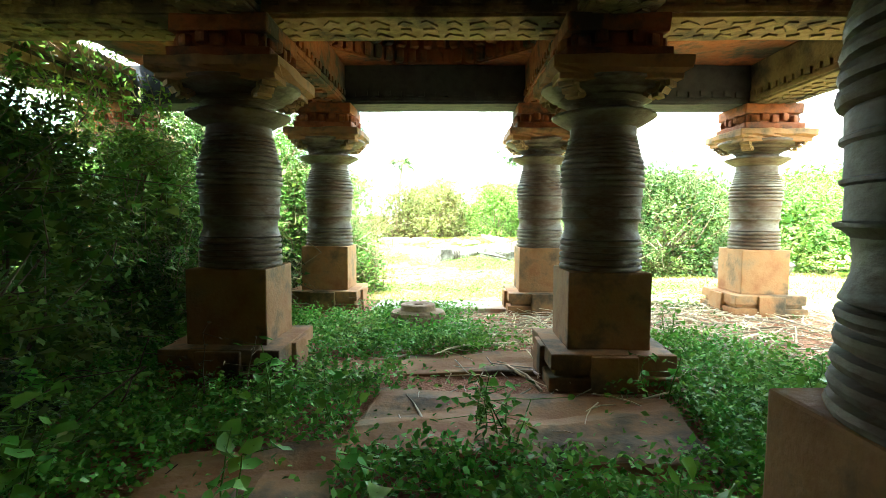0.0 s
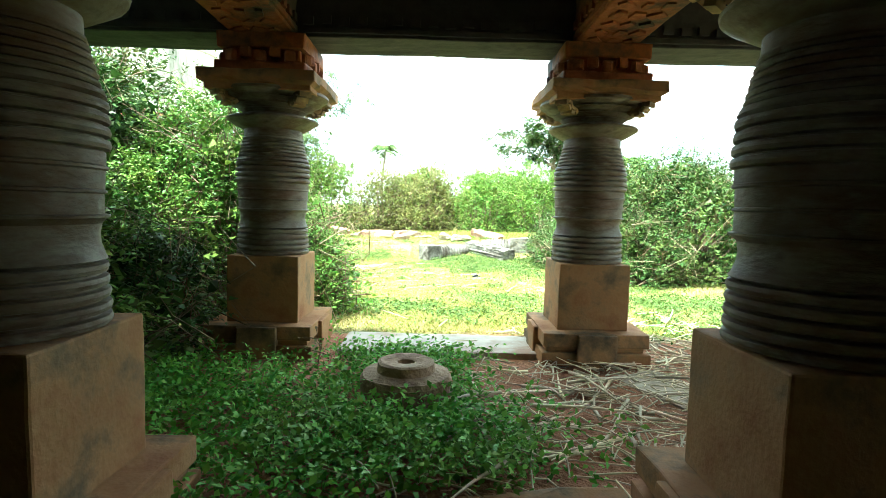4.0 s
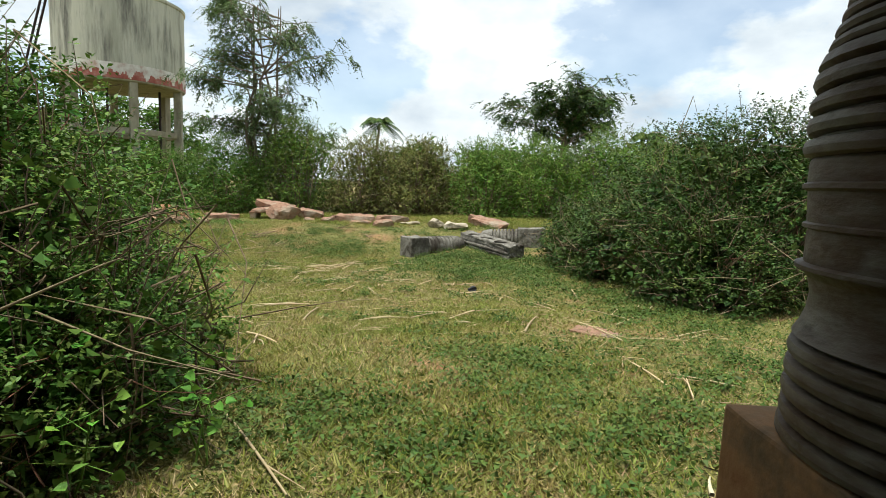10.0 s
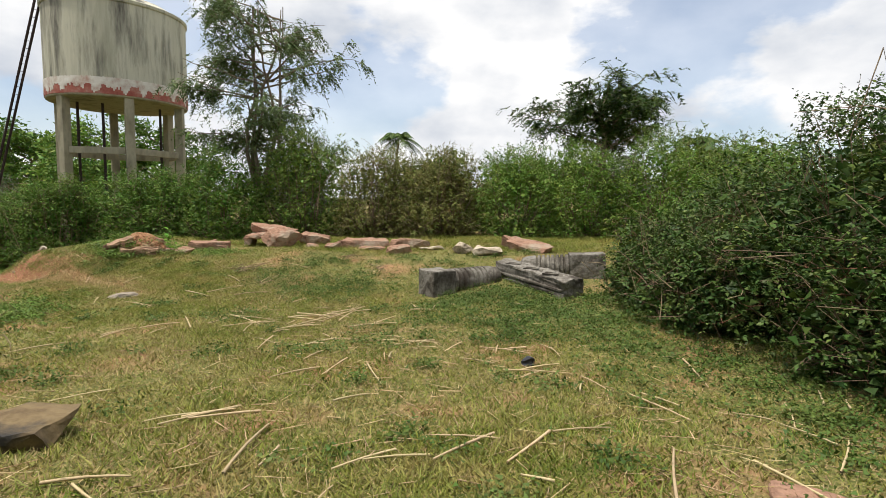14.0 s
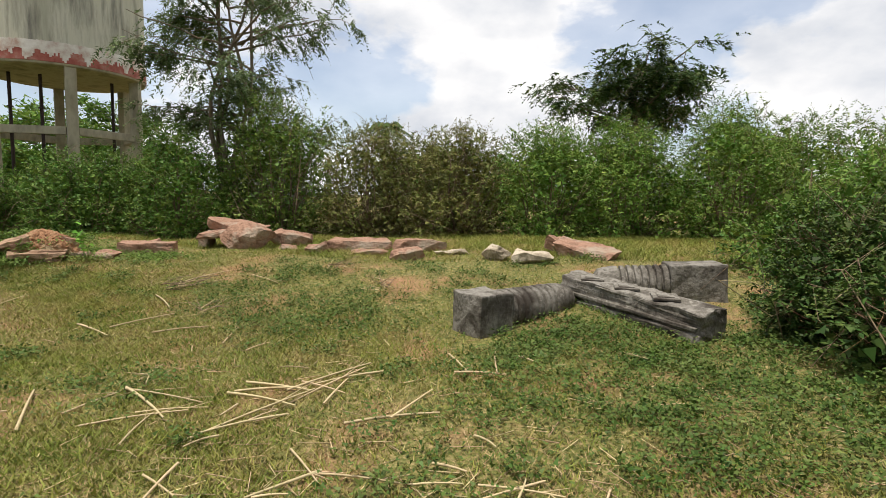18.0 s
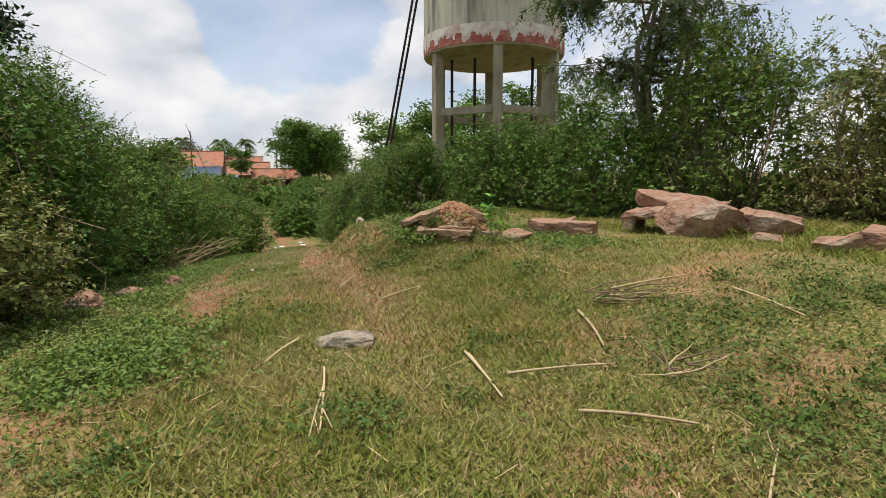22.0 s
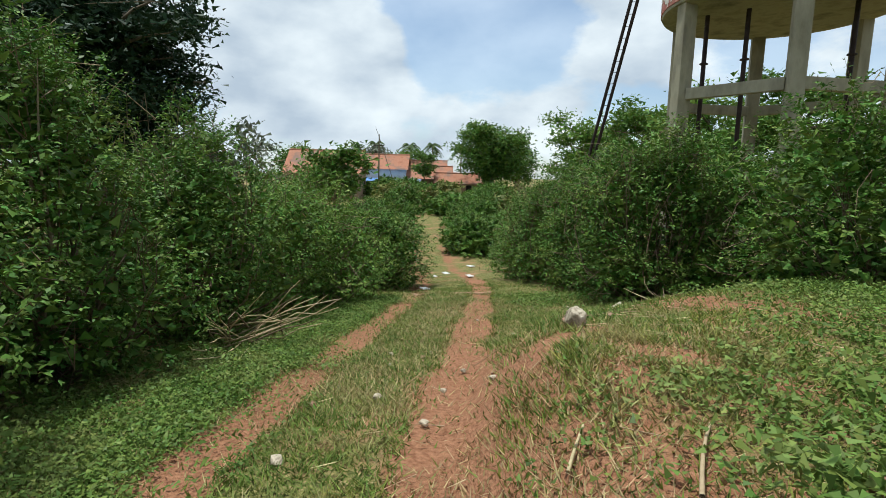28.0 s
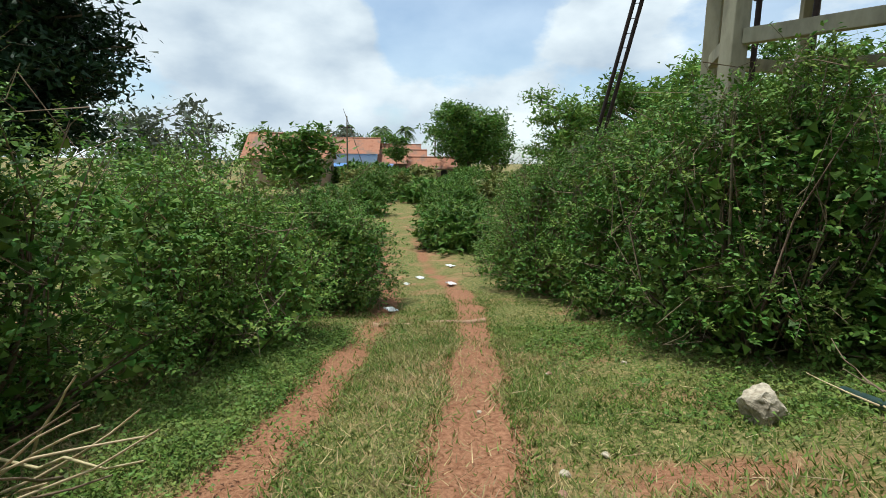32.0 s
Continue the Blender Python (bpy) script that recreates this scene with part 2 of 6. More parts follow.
def leaf_material(name, a, b, c, k=0.4, t=0.25):
    m = material(name, [a, b, c], 1.6, detail=3, rough=0.5, bump=0, island=k * 0.85, transmit=t * 0.55)
    m.node_tree.nodes["Principled BSDF"].inputs["Specular IOR Level"].default_value = 0.14
    return m


L_BUSH = leaf_material("shrub_leaf", (0.055, 0.122, 0.017), (0.1, 0.185, 0.03), (0.18, 0.235, 0.05), 0.5, 0.3)
L_HEDGE = leaf_material("hedge_leaf", (0.085, 0.16, 0.024), (0.145, 0.225, 0.042), (0.23, 0.27, 0.065), 0.5, 0.35)
L_DEEP = leaf_material("deep_green_leaf", (0.028, 0.06, 0.012), (0.055, 0.1, 0.02), (0.13, 0.165, 0.04), 0.5, 0.2)
# weed leaf painted brighter to make up for dim light in the hall
L_WEED_LIT = leaf_material("lit_weed_leaf", (0.11, 0.27, 0.03), (0.17, 0.36, 0.05), (0.24, 0.4, 0.08), 0.4, 0.4)
L_FRESH = leaf_material("fresh_leaf", (0.09, 0.18, 0.025), (0.145, 0.245, 0.042), (0.22, 0.27, 0.058), 0.45, 0.35)
L_OLIVE = leaf_material("olive_leaf", (0.12, 0.15, 0.034), (0.18, 0.2, 0.052), (0.25, 0.21, 0.08), 0.5, 0.3)
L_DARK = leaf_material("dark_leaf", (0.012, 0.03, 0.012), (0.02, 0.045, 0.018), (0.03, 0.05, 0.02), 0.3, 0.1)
L_FEATHER = leaf_material("feathery_leaf", (0.075, 0.12, 0.04), (0.12, 0.17, 0.06), (0.15, 0.19, 0.09), 0.35, 0.4)
L_GREY = leaf_material("greyish_leaf", (0.1, 0.12, 0.08), (0.14, 0.16, 0.11), (0.17, 0.17, 0.13), 0.3)
L_GRASS = leaf_material("grass_blade", (0.13, 0.175, 0.026), (0.22, 0.235, 0.05), (0.34, 0.28, 0.1), 0.45, 0.3)
L_TURF = leaf_material("turf_blade", (0.095, 0.16, 0.026), (0.155, 0.205, 0.043), (0.26, 0.245, 0.085), 0.45, 0.3)
L_HAY = leaf_material("dry_grass_blade", (0.34, 0.24, 0.11), (0.44, 0.34, 0.17), (0.3, 0.24, 0.11), 0.45, 0.2)
# dark clover, toned down further to carry shade on the field's right
L_CLOVER = leaf_material("shade_dark_clover_leaf", (0.05, 0.095, 0.017), (0.085, 0.135, 0.027), (0.13, 0.165, 0.042), 0.4, 0.25)
L_WEED = leaf_material("weed_leaf", (0.09, 0.155, 0.026), (0.14, 0.205, 0.042), (0.2, 0.235, 0.065), 0.45, 0.35)


# ---- building helpers ----
def part(name, bm, mat, parent=None, label=""):
    me = bpy.data.meshes.new(name)
    bm.to_mesh(me)
    bm.free()
    me.materials.append(mat)
    ob = new(name, me)
    ob.parent = parent
    if label:
        ob["label"] = label
    return ob


def raw(name, verts, quads, mat, parent=None, label=""):
    """A mesh of quads (or triangles) straight from arrays."""
    verts, quads = np.asarray(verts, dtype=np.float32), np.asarray(quads, dtype=np.int32)
    me = bpy.data.meshes.new(name)
    k = quads.shape[1]
    me.vertices.add(len(verts))
    me.vertices.foreach_set("co", verts.ravel())
    me.loops.add(quads.size)
    me.loops.foreach_set("vertex_index", quads.ravel())
    me.polygons.add(len(quads))
    me.polygons.foreach_set("loop_start", np.arange(len(quads), dtype=np.int32) * k)
    me.update(calc_edges=True)
    me.materials.append(mat)
    ob = new(name, me)
    ob.parent = parent
    if label:
        ob["label"] = label
    return ob


def thing(name, at, label, category, group="", rz=0):
    ob = new(name)
    ob.matrix_world = pose(*at, rz=rz)
    ob.empty_display_size = 0.2
    return tagged(ob, label, category, group)


def box(bm, size, at=(0, 0, 0), rz=0, bevel=0.0, rough=0.0, cuts=0, rx=0, ry=0):
    """A box on its base centre, bevelled, its faces cut and roughened."""
    tb = bmesh.new()
    bmesh.ops.create_cube(tb, size=1)
    bmesh.ops.scale(tb, vec=size, verts=tb.verts[:])
    if bevel:
        bmesh.ops.bevel(tb, geom=tb.edges[:], offset=bevel, segments=2, affect="EDGES", profile=0.6)
    if cuts:
        bmesh.ops.subdivide_edges(tb, edges=[e for e in tb.edges if e.calc_length() > 0.12], cuts=cuts, use_grid_fill=True)
    turn = Euler((radians(rx), radians(ry), radians(rz))).to_matrix().to_4x4()
    bmesh.ops.transform(tb, matrix=Matrix.Translation(at) @ pose(0, 0, size[2] / 2) @ turn, verts=tb.verts[:])
    if rough:
        for v in tb.verts:
            v.co += noise.noise_vector(v.co * 5) * rough + noise.noise_vector(v.co * 17) * rough * 0.4
    me = bpy.data.meshes.new("box")
    tb.to_mesh(me)
    tb.free()
    n = len(bm.verts)
    bm.from_mesh(me)
    bpy.data.meshes.remove(me)
    bm.verts.ensure_lookup_table()
    return bm.verts[n:]


def lathe(bm, profile, seg=28, wobble=0.0, seed=0.0):
    rings = []
    for r, z in profile:
        ring = []
        for k in range(seg):
            a = 2 * math.pi * k / seg
            w = 1 + wobble * (noise.noise(Vector((math.cos(a) * 2 + seed, math.sin(a) * 2, z * 6))) + 0.7 * noise.noise(Vector((math.cos(a) * 7 + seed, math.sin(a) * 7, z * 30))))
            ring.append(bm.verts.new((r * w * math.cos(a), r * w * math.sin(a), z)))
        rings.append(ring)
    for a, b in zip(rings, rings[1:]):
        for k in range(seg):
            f = bm.faces.new((a[k], a[(k + 1) % seg], b[(k + 1) % seg], b[k]))
            f.smooth = True
    bm.faces.new(list(reversed(rings[0])))
    bm.faces.new(rings[-1])
    for i, ring in enumerate(rings[1:-1], 1):
        r0, r1, r2 = profile[i - 1], profile[i], profile[i + 1]
        a1, a2 = math.atan2(r1[0] - r0[0], r1[1] - r0[1]), math.atan2(r2[0] - r1[0], r2[1] - r1[1])
        if abs(a1 - a2) > 0.5:
            for k in range(seg):
                e = bm.edges.get((ring[k], ring[(k + 1) % seg]))
                if e:
                    e.smooth = False


def tube(paths, sides=5):
    """Verts and quads of tapered tubes; each path is a list of (point, radius)."""
    V, F, base = [], [], 0
    for path in paths:
        n = len(path)
        for i, (p, r) in enumerate(path):
            q = path[min(i + 1, n - 1)][0] - path[max(i - 1, 0)][0]
            q = q.normalized() if q.length > 1e-6 else Vector((0, 0, 1))
            u = q.orthogonal().normalized()
            w = q.cross(u)
            for k in range(sides):
                a = 2 * math.pi * k / sides
                V.append(p + (u * math.cos(a) + w * math.sin(a)) * r)
            if i:
                for k in range(sides):
                    F.append((base + (i - 1) * sides + k, base + (i - 1) * sides + (k + 1) % sides, base + i * sides + (k + 1) % sides, base + i * sides + k))
        base += n * sides
    return V, F


def limb(rng, a, b, r0, r1, sag=0.15, n=6):
    """A bent, tapering path from a to b."""
    a, b = Vector(a), Vector(b)
    d = (b - a).length
    k = Vector(rng.normal(0, sag * d, 3))
    return [(a.lerp(b, t) + k * math.sin(math.pi * t) * 0.6 + Vector(rng.normal(0, 0.012 * d, 3)) * (0 < t < 1), r0 + (r1 - r0) * t) for t in np.linspace(0, 1, n)]


def blade_mesh(P, d, nn, L, narrow, form=4):
    """Folded leaves at the points P along d, facing nn: form 3 is a plain blade, 4 a lozenge, 6 a broad heart shape."""
    n = len(P)
    d = d / (np.linalg.norm(d, axis=1)[:, None] + 1e-9)
    s = np.cross(d, nn)
    s /= np.linalg.norm(s, axis=1)[:, None] + 1e-9
    u = np.cross(s, d)
    L = np.asarray(L)[:, None]
    W = L * narrow
    if form == 3:
        V = np.empty((n, 3, 3))
        V[:, 0] = P - d * L * 0.45 + s * W * 0.55
        V[:, 1] = P - d * L * 0.45 - s * W * 0.55
        V[:, 2] = P + d * L * 0.6
        return V.reshape(-1, 3), np.arange(n * 3).reshape(n, 3)
    if form == 6:
        V = np.empty((n, 6, 3))
        V[:, 0] = P - d * L * 0.42
        V[:, 3] = P + d * L * 0.55 - u * L * 0.12
        for i, j, f, g in ((1, 5, -0.34, 0.52), (2, 4, 0.12, 0.42)):
            V[:, i] = P + d * L * f + s * W * g + u * W * 0.12
            V[:, j] = P + d * L * f - s * W * g + u * W * 0.12
        q = np.arange(n)[:, None] * 6
        return V.reshape(-1, 3), np.concatenate([q + np.array([[0, 1, 2, 3]]), q + np.array([[0, 3, 4, 5]])])
    V = np.empty((n, 4, 3))
    V[:, 0] = P - d * L * 0.5
    V[:, 1] = P + s * W * 0.5 + u * W * 0.14 - d * L * 0.06
    V[:, 2] = P + d * L * 0.5 - u * L * 0.1
    V[:, 3] = P - s * W * 0.5 + u * W * 0.14 - d * L * 0.06
    return V.reshape(-1, 3), np.arange(n * 4).reshape(n, 4)


def leaves(rng, P, size, spread=0.5, narrow=0.42, up=0.35, droop=0.0, form=4):
    """Leaves turned every way at the points P."""
    n = len(P)
    d = rng.normal(0, 1, (n, 3))
    d[:, 2] = d[:, 2] * 0.6 - droop
    nn = rng.normal(0, 1, (n, 3))
    nn[:, 2] = np.abs(nn[:, 2]) + up
    return blade_mesh(P, d, nn, size * rng.uniform(1 - spread, 1 + spread, n), narrow, form)


def sprays(rng, B, D, L, k, size, narrow=0.45, droop=0.25, up=0.9, form=4, loose=0.3):
    """Leafy shoots: k leaves set alternately along each bent shoot from B, heading D, of length L, facing mostly upward."""
    m = len(B)
    D = D / (np.linalg.norm(D, axis=1)[:, None] + 1e-9)
    t = (np.linspace(0.12, 1.0, k)[None] + rng.normal(0, 0.05, (m, k)))[..., None]
    P = B[:, None] + D[:, None] * t * L[:, None, None]
    P[..., 2] -= (droop * L[:, None] * t[..., 0] ** 2)
    side = np.cross(D, np.array([0.0, 0.0, 1.0]) + rng.normal(0, 0.3, (m, 3)))
    side /= np.linalg.norm(side, axis=1)[:, None] + 1e-9
    alt = np.where(np.arange(k) % 2, 1.0, -1.0)[None, :, None]
    d = D[:, None] * 0.55 + side[:, None] * alt * 0.8 + rng.normal(0, loose, (m, k, 3))
    d[..., 2] -= 0.18
    d /= np.linalg.norm(d, axis=2)[..., None]
    size = size * rng.uniform(0.6, 1.35, (m, k)) * (1.1 - 0.35 * t[..., 0])
    P = P + d * size[..., None] * 0.5
    nn = D[:, None] * 0.35 + rng.normal(0, loose * 1.5, (m, k, 3))
    nn[..., 2] += up
    return blade_mesh(P.reshape(-1, 3), d.reshape(-1, 3), nn.reshape(-1, 3), size.ravel(), narrow, form)


def smooth(a, b, x):
    t = np.clip((np.asarray(x, dtype=float) - a) / (b - a), 0, 1)
    return t * t * (3 - 2 * t)


# ---- the lie of the land ----
def ground_z(x, y):
    x, y = np.asarray(x, dtype=float), np.asarray(y, dtype=float)
    z = 0.27 - 0.49 * smooth(10.8, 19, y)
    z = z + 0.5 * smooth(21.5, 28, y) * smooth(-11.5, -8.5, x)
    z = z + 0.03 * np.clip(x + 3, -8, 5) * smooth(12, 20, y)
    z = z - 0.13 * np.clip(np.log1p(np.exp(-np.clip((x + 10.8) * 1.5, -60, 60))) / 1.5, 0, 19)
    z = z + 0.22 * np.exp(-((x + 8.7) ** 2 / 1.6 + (y - 26.2) ** 2 / 1.2))
    z = z + 0.035 * np.sin(x * 1.7 + 0.4 * y) * np.sin(y * 1.3 - 0.5 * x) * smooth(11.5, 14, y)
    bank = (x + 10.3) * 0.545 + (y - 23.75) * 0.838  # rising ground north-east of the track
    z = z + 0.75 * smooth(0.75, 1.75, bank) * smooth(-15.4, -12.6, x) * smooth(-8.8, -11.5, x) * smooth(36, 31, y)
    far = np.hypot(x + 5, y - 20)
    return z + 0.028 * np.clip(far - 48, 0, 70)


TRACK = [(-3.5, 20.2), (-7.3, 22.4), (-10.3, 23.75), (-12.0, 24.7), (-14.0, 26.0), (-16.3, 27.65), (-19.0, 29.6), (-22.0, 31.6), (-25.7, 33.5), (-31, 35.8), (-35, 37.7), (-41, 40.4), (-48, 43.5)]


def track_gap(x, y):
    """Distance from the middle of the cart track."""
    x, y = np.asarray(x, dtype=float), np.asarray(y, dtype=float)
    best = np.full(np.shape(x), 99.0)
    for (ax, ay), (bx, by) in zip(TRACK, TRACK[1:]):
        dx, dy = bx - ax, by - ay
        t = np.clip(((x - ax) * dx + (y - ay) * dy) / (dx * dx + dy * dy), 0, 1)
        best = np.minimum(best, np.hypot(x - ax - t * dx, y - ay - t * dy))
    return best


WALKWAY = [(0.1, 10.6), (0.0, 13.5), (-1.4, 18.2), (-4.2, 21.6), (-7.4, 24.0), (-11.0, 25.6), (-14.5, 27.8), (-18, 30)]


def way_gap(x, y):
    best = np.full(np.shape(x), 99.0)
    for (ax, ay), (bx, by) in zip(WALKWAY, WALKWAY[1:]):
        dx, dy = bx - ax, by - ay
        t = np.clip(((x - ax) * dx + (y - ay) * dy) / (dx * dx + dy * dy), 0, 1)
        best = np.minimum(best, np.hypot(x - ax - t * dx, y - ay - t * dy))
    return best


def gz(x, y):
    return float(ground_z(x, y))


# ---- ground ----
def spread(lo, hi, step, far):
    mid = np.arange(lo, hi + step, step)
    g = step * np.cumsum(1.32 ** np.arange(1, 60))
    g = g[g < far]
    return np.concatenate([(lo - g)[::-1], mid, hi + g])


gx, gy = spread(-34, 13, 0.2, 2600), spread(1, 39, 0.2, 2600)
GX, GY = np.meshgrid(gx, gy, indexing="ij")
GZ = ground_z(GX, GY)
gap = track_gap(GX, GY)
rut = np.exp(-((gap - 0.9) / 0.3) ** 2) * smooth(-5.0, -10.0, GX)
GZ = GZ - 0.05 * rut
rngg = np.random.default_rng(5)
GZ = GZ + rngg.normal(0, 0.006, GZ.shape)
V = np.stack([GX, GY, GZ], -1).reshape(-1, 3)
nx, ny = GX.shape
ii = (np.arange(nx - 1)[:, None] * ny + np.arange(ny - 1)[None]).ravel()
Q = np.stack([ii, ii + ny, ii + ny + 1, ii + 1], 1)

M_GROUND = material("grassy_earth", [(0.028, 0.036, 0.009), (0.145, 0.15, 0.04), (0.42, 0.31, 0.145)], 20, detail=14, rough=0.95, bump=1.0, bump_scale=45, second=(0.34, 0.185, 0.1), second_scale=0.75, second_at=(0.5, 0.66), bump_dist=0.03)
gn, gl = M_GROUND.node_tree.nodes, M_GROUND.node_tree.links
soil_at = gn.new("ShaderNodeAttribute")
soil_at.attribute_name = "bare"
soil_noise = gn.new("ShaderNodeTexNoise")
soil_noise.inputs["Scale"].default_value, soil_noise.inputs["Detail"].default_value = 24, 10
soil_ramp = gn.new("ShaderNodeValToRGB")
soil_ramp.color_ramp.elements[0].color, soil_ramp.color_ramp.elements[1].color = (0.2, 0.085, 0.042, 1), (0.38, 0.19, 0.105, 1)
soil_ramp.color_ramp.elements[0].position, soil_ramp.color_ramp.elements[1].position = 0.3, 0.7
gco = next(n for n in gn if n.type == "TEX_COORD")
gl.new(gco.outputs["Object"], soil_noise.inputs["Vector"])
gl.new(soil_noise.outputs[0], soil_ramp.inputs[0])
soil_mix = gn.new("ShaderNodeMix")
soil_mix.data_type = "RGBA"
old = gn["Principled BSDF"].inputs["Base Color"].links[0].from_socket
edge_noise = gn.new("ShaderNodeTexNoise")  # ragged edges between soil and grass
edge_noise.inputs["Scale"].default_value, edge_noise.inputs["Detail"].default_value, edge_noise.inputs["Roughness"].default_value = 5, 8, 0.7
edge_sum = gn.new("ShaderNodeMath")
edge_sum.operation = "ADD"
edge_fit = gn.new("ShaderNodeMapRange")
edge_fit.inputs[1].default_value, edge_fit.inputs[2].default_value = 0.78, 1.12
gl.new(gco.outputs["Object"], edge_noise.inputs["Vector"])
gl.new(soil_at.outputs["Fac"], edge_sum.inputs[0])
gl.new(edge_noise.outputs[0], edge_sum.inputs[1])
gl.new(edge_sum.outputs[0], edge_fit.inputs[0])
gl.new(edge_fit.outputs[0], soil_mix.inputs[0])
gl.new(old, soil_mix.inputs[6])
gl.new(soil_ramp.outputs[0], soil_mix.inputs[7])
gl.new(soil_mix.outputs[2], gn["Principled BSDF"].inputs["Base Color"])


def lumps(x, y, s, o=0.0):
    """Cheap patchiness between 0 and 1."""
    return 0.5 + 0.25 * (np.sin(x * s + 1.3 * np.sin(y * s * 0.7 + o)) + np.sin(y * s * 1.1 + 1.7 * np.sin(x * s * 0.6 + 2 + o)))


def bareness(x, y):
    """How bare of grass the earth is: wheel ruts, trodden spots, the floor under the roof."""
    g = track_gap(x, y)
    b = 1.3 * np.exp(-((g - 0.9) / 0.31) ** 4) * smooth(-6.0, -12.5, x) * (0.42 + 0.58 * lumps(np.asarray(x), np.asarray(y), 2.6)) * (1 - 0.65 * smooth(-23, -29, x))
    b = b + 0.35 * np.exp(-(((np.asarray(x) + 13.0) / 1.2) ** 2 + ((np.asarray(y) - 26.6) / 0.7) ** 2))
    b = b + 0.8 * np.exp(-(((np.asarray(x) + 12.3) / 1.5) ** 2 + ((np.asarray(y) - 29.3) / 0.8) ** 2))
    b = b + 0.7 * np.exp(-(((np.asarray(x) + 10.2) / 1.1) ** 2 + ((np.asarray(y) - 25.8) / 0.7) ** 2))
    for px, py, w, d, k in ((-11.9, 26.7, 0.9, 0.6, 0.9), (-11.2, 27.3, 1.0, 0.6, 0.8), (-13.2, 28.1, 0.8, 0.5, 0.55), (-9.4, 23.2, 1.6, 0.8, 0.6), (-6.6, 24.6, 0.8, 0.4, 0.5), (0.3, 13.3, 0.5, 0.25, 0.6), (2.0, 13.4, 0.5, 0.22, 0.5), (-1.7, 19.0, 1.3, 0.7, 0.35), (1.4, 17.6, 0.9, 0.5, 0.4), (-10.3, 24.4, 1.3, 0.6, 0.6)):
        q = 0.6 + 0.8 * np.sin(np.asarray(x) * 5.1 + 2 * np.sin(np.asarray(y) * 4.3)) * np.sin(np.asarray(y) * 6.2 + np.asarray(x) * 2.2)
        b = b + k * np.clip(q, 0, 1.4) * np.exp(-(((np.asarray(x) - px) / w) ** 2 + ((np.asarray(y) - py) / d) ** 2))
    b = b + 0.3 * np.exp(-(way_gap(x, y) / 1.3) ** 2) * smooth(-1.5, -4.0, x) * lumps(x, y, 2.3, 0.7) + 0.4 * np.exp(-((g - 0.9) / 0.5) ** 2) * smooth(-4.0, -8.0, x) * lumps(x, y, 3.1, 2.0)
    b = b + 0.6 * np.exp(-(((np.asarray(x) + 14.7) / 1.5) ** 2 + ((np.asarray(y) - 29.5) / 0.8) ** 2)) * lumps(x, y, 3.4, 1.1)
    b = b + smooth(10.7, 10.2, y) * smooth(-6.5, -5.5, x) * smooth(6, 5, x)
    return np.clip(b, 0, 1)


ground = tagged(raw("ground", V, Q, M_GROUND), "uneven grassy earth with bare reddish soil patches", "ground", kind="structure")
bare_at = ground.data.attributes.new("bare", "FLOAT", "POINT")
bare_at.data.foreach_set("value", bareness(GX, GY).ravel().astype(np.float32))
ground.data.polygons.foreach_set("use_smooth", np.ones(len(Q), dtype=bool))

# ---- the pillared hall ----
COLS = (-4.89, -1.8, 1.29, 4.38)
ROWS = (3.4, 6.73, 9.93)
FLOOR = 0.28


def carved_plinth(bm):
    for z0, h, w in ((0, 0.12, 1.0), (0.12, 0.05, 0.9), (0.17, 0.13, 0.97)):
        box(bm, (w, w, h), (0, 0, z0), bevel=0.012, rough=0.008, cuts=3)
    for a in range(4):
        m = pose(0, 0, 0, rz=90 * a)
        vs = box(bm, (0.36, 0.1, 0.29), (0, -0.475, 0), bevel=0.015, rough=0.008, cuts=2)
        bmesh.ops.transform(bm, matrix=m, verts=vs)


SHAFT = [(0.3, 0)]


def turned_rings(z, n, h, r0, r1, depth):
    """A run of n rounded rings with cut grooves between."""
    for k in range(n):
        r, a = r0 + (r1 - r0) * k / max(1, n - 1), z + h * k
        SHAFT.extend([(r - depth, a + 0.001), (r - 0.005, a + 0.14 * h), (r, a + 0.45 * h), (r - 0.004, a + 0.78 * h), (r - depth, a + 0.88 * h)])


turned_rings(0.0, 5, 0.051, 0.34, 0.334, 0.03)
SHAFT += [(0.328, 0.262), (0.318, 0.28), (0.304, 0.32), (0.3, 0.36), (0.308, 0.4), (0.322, 0.415), (0.338, 0.424), (0.338, 0.433), (0.32, 0.438), (0.32, 0.515), (0.331, 0.52), (0.331, 0.529), (0.323, 0.533), (0.326, 0.605), (0.338, 0.611), (0.338, 0.621), (0.329, 0.626), (0.331, 0.675)]
turned_rings(0.682, 4, 0.05, 0.35, 0.345, 0.026)
SHAFT += [(0.338, 0.89), (0.328, 0.915)]
turned_rings(0.92, 6, 0.032, 0.32, 0.282, 0.016)
SHAFT += [(0.27, 1.125), (0.268, 1.18)]
DISC = [(0.27, 0), (0.3, 0.01), (0.335, 0.03), (0.39, 0.062), (0.42, 0.082), (0.426, 0.096), (0.415, 0.108), (0.34, 0.122), (0.29, 0.138), (0.265, 0.15)]
BELL = [(0.27, 0), (0.29, 0.02), (0.31, 0.03), (0.295, 0.036), (0.3, 0.045), (0.36, 0.06), (0.38, 0.066), (0.355, 0.074), (0.37, 0.088), (0.44, 0.105), (0.455, 0.112), (0.425, 0.12), (0.44, 0.132), (0.5, 0.15), (0.515, 0.165), (0.51, 0.19), (0.48, 0.2)]


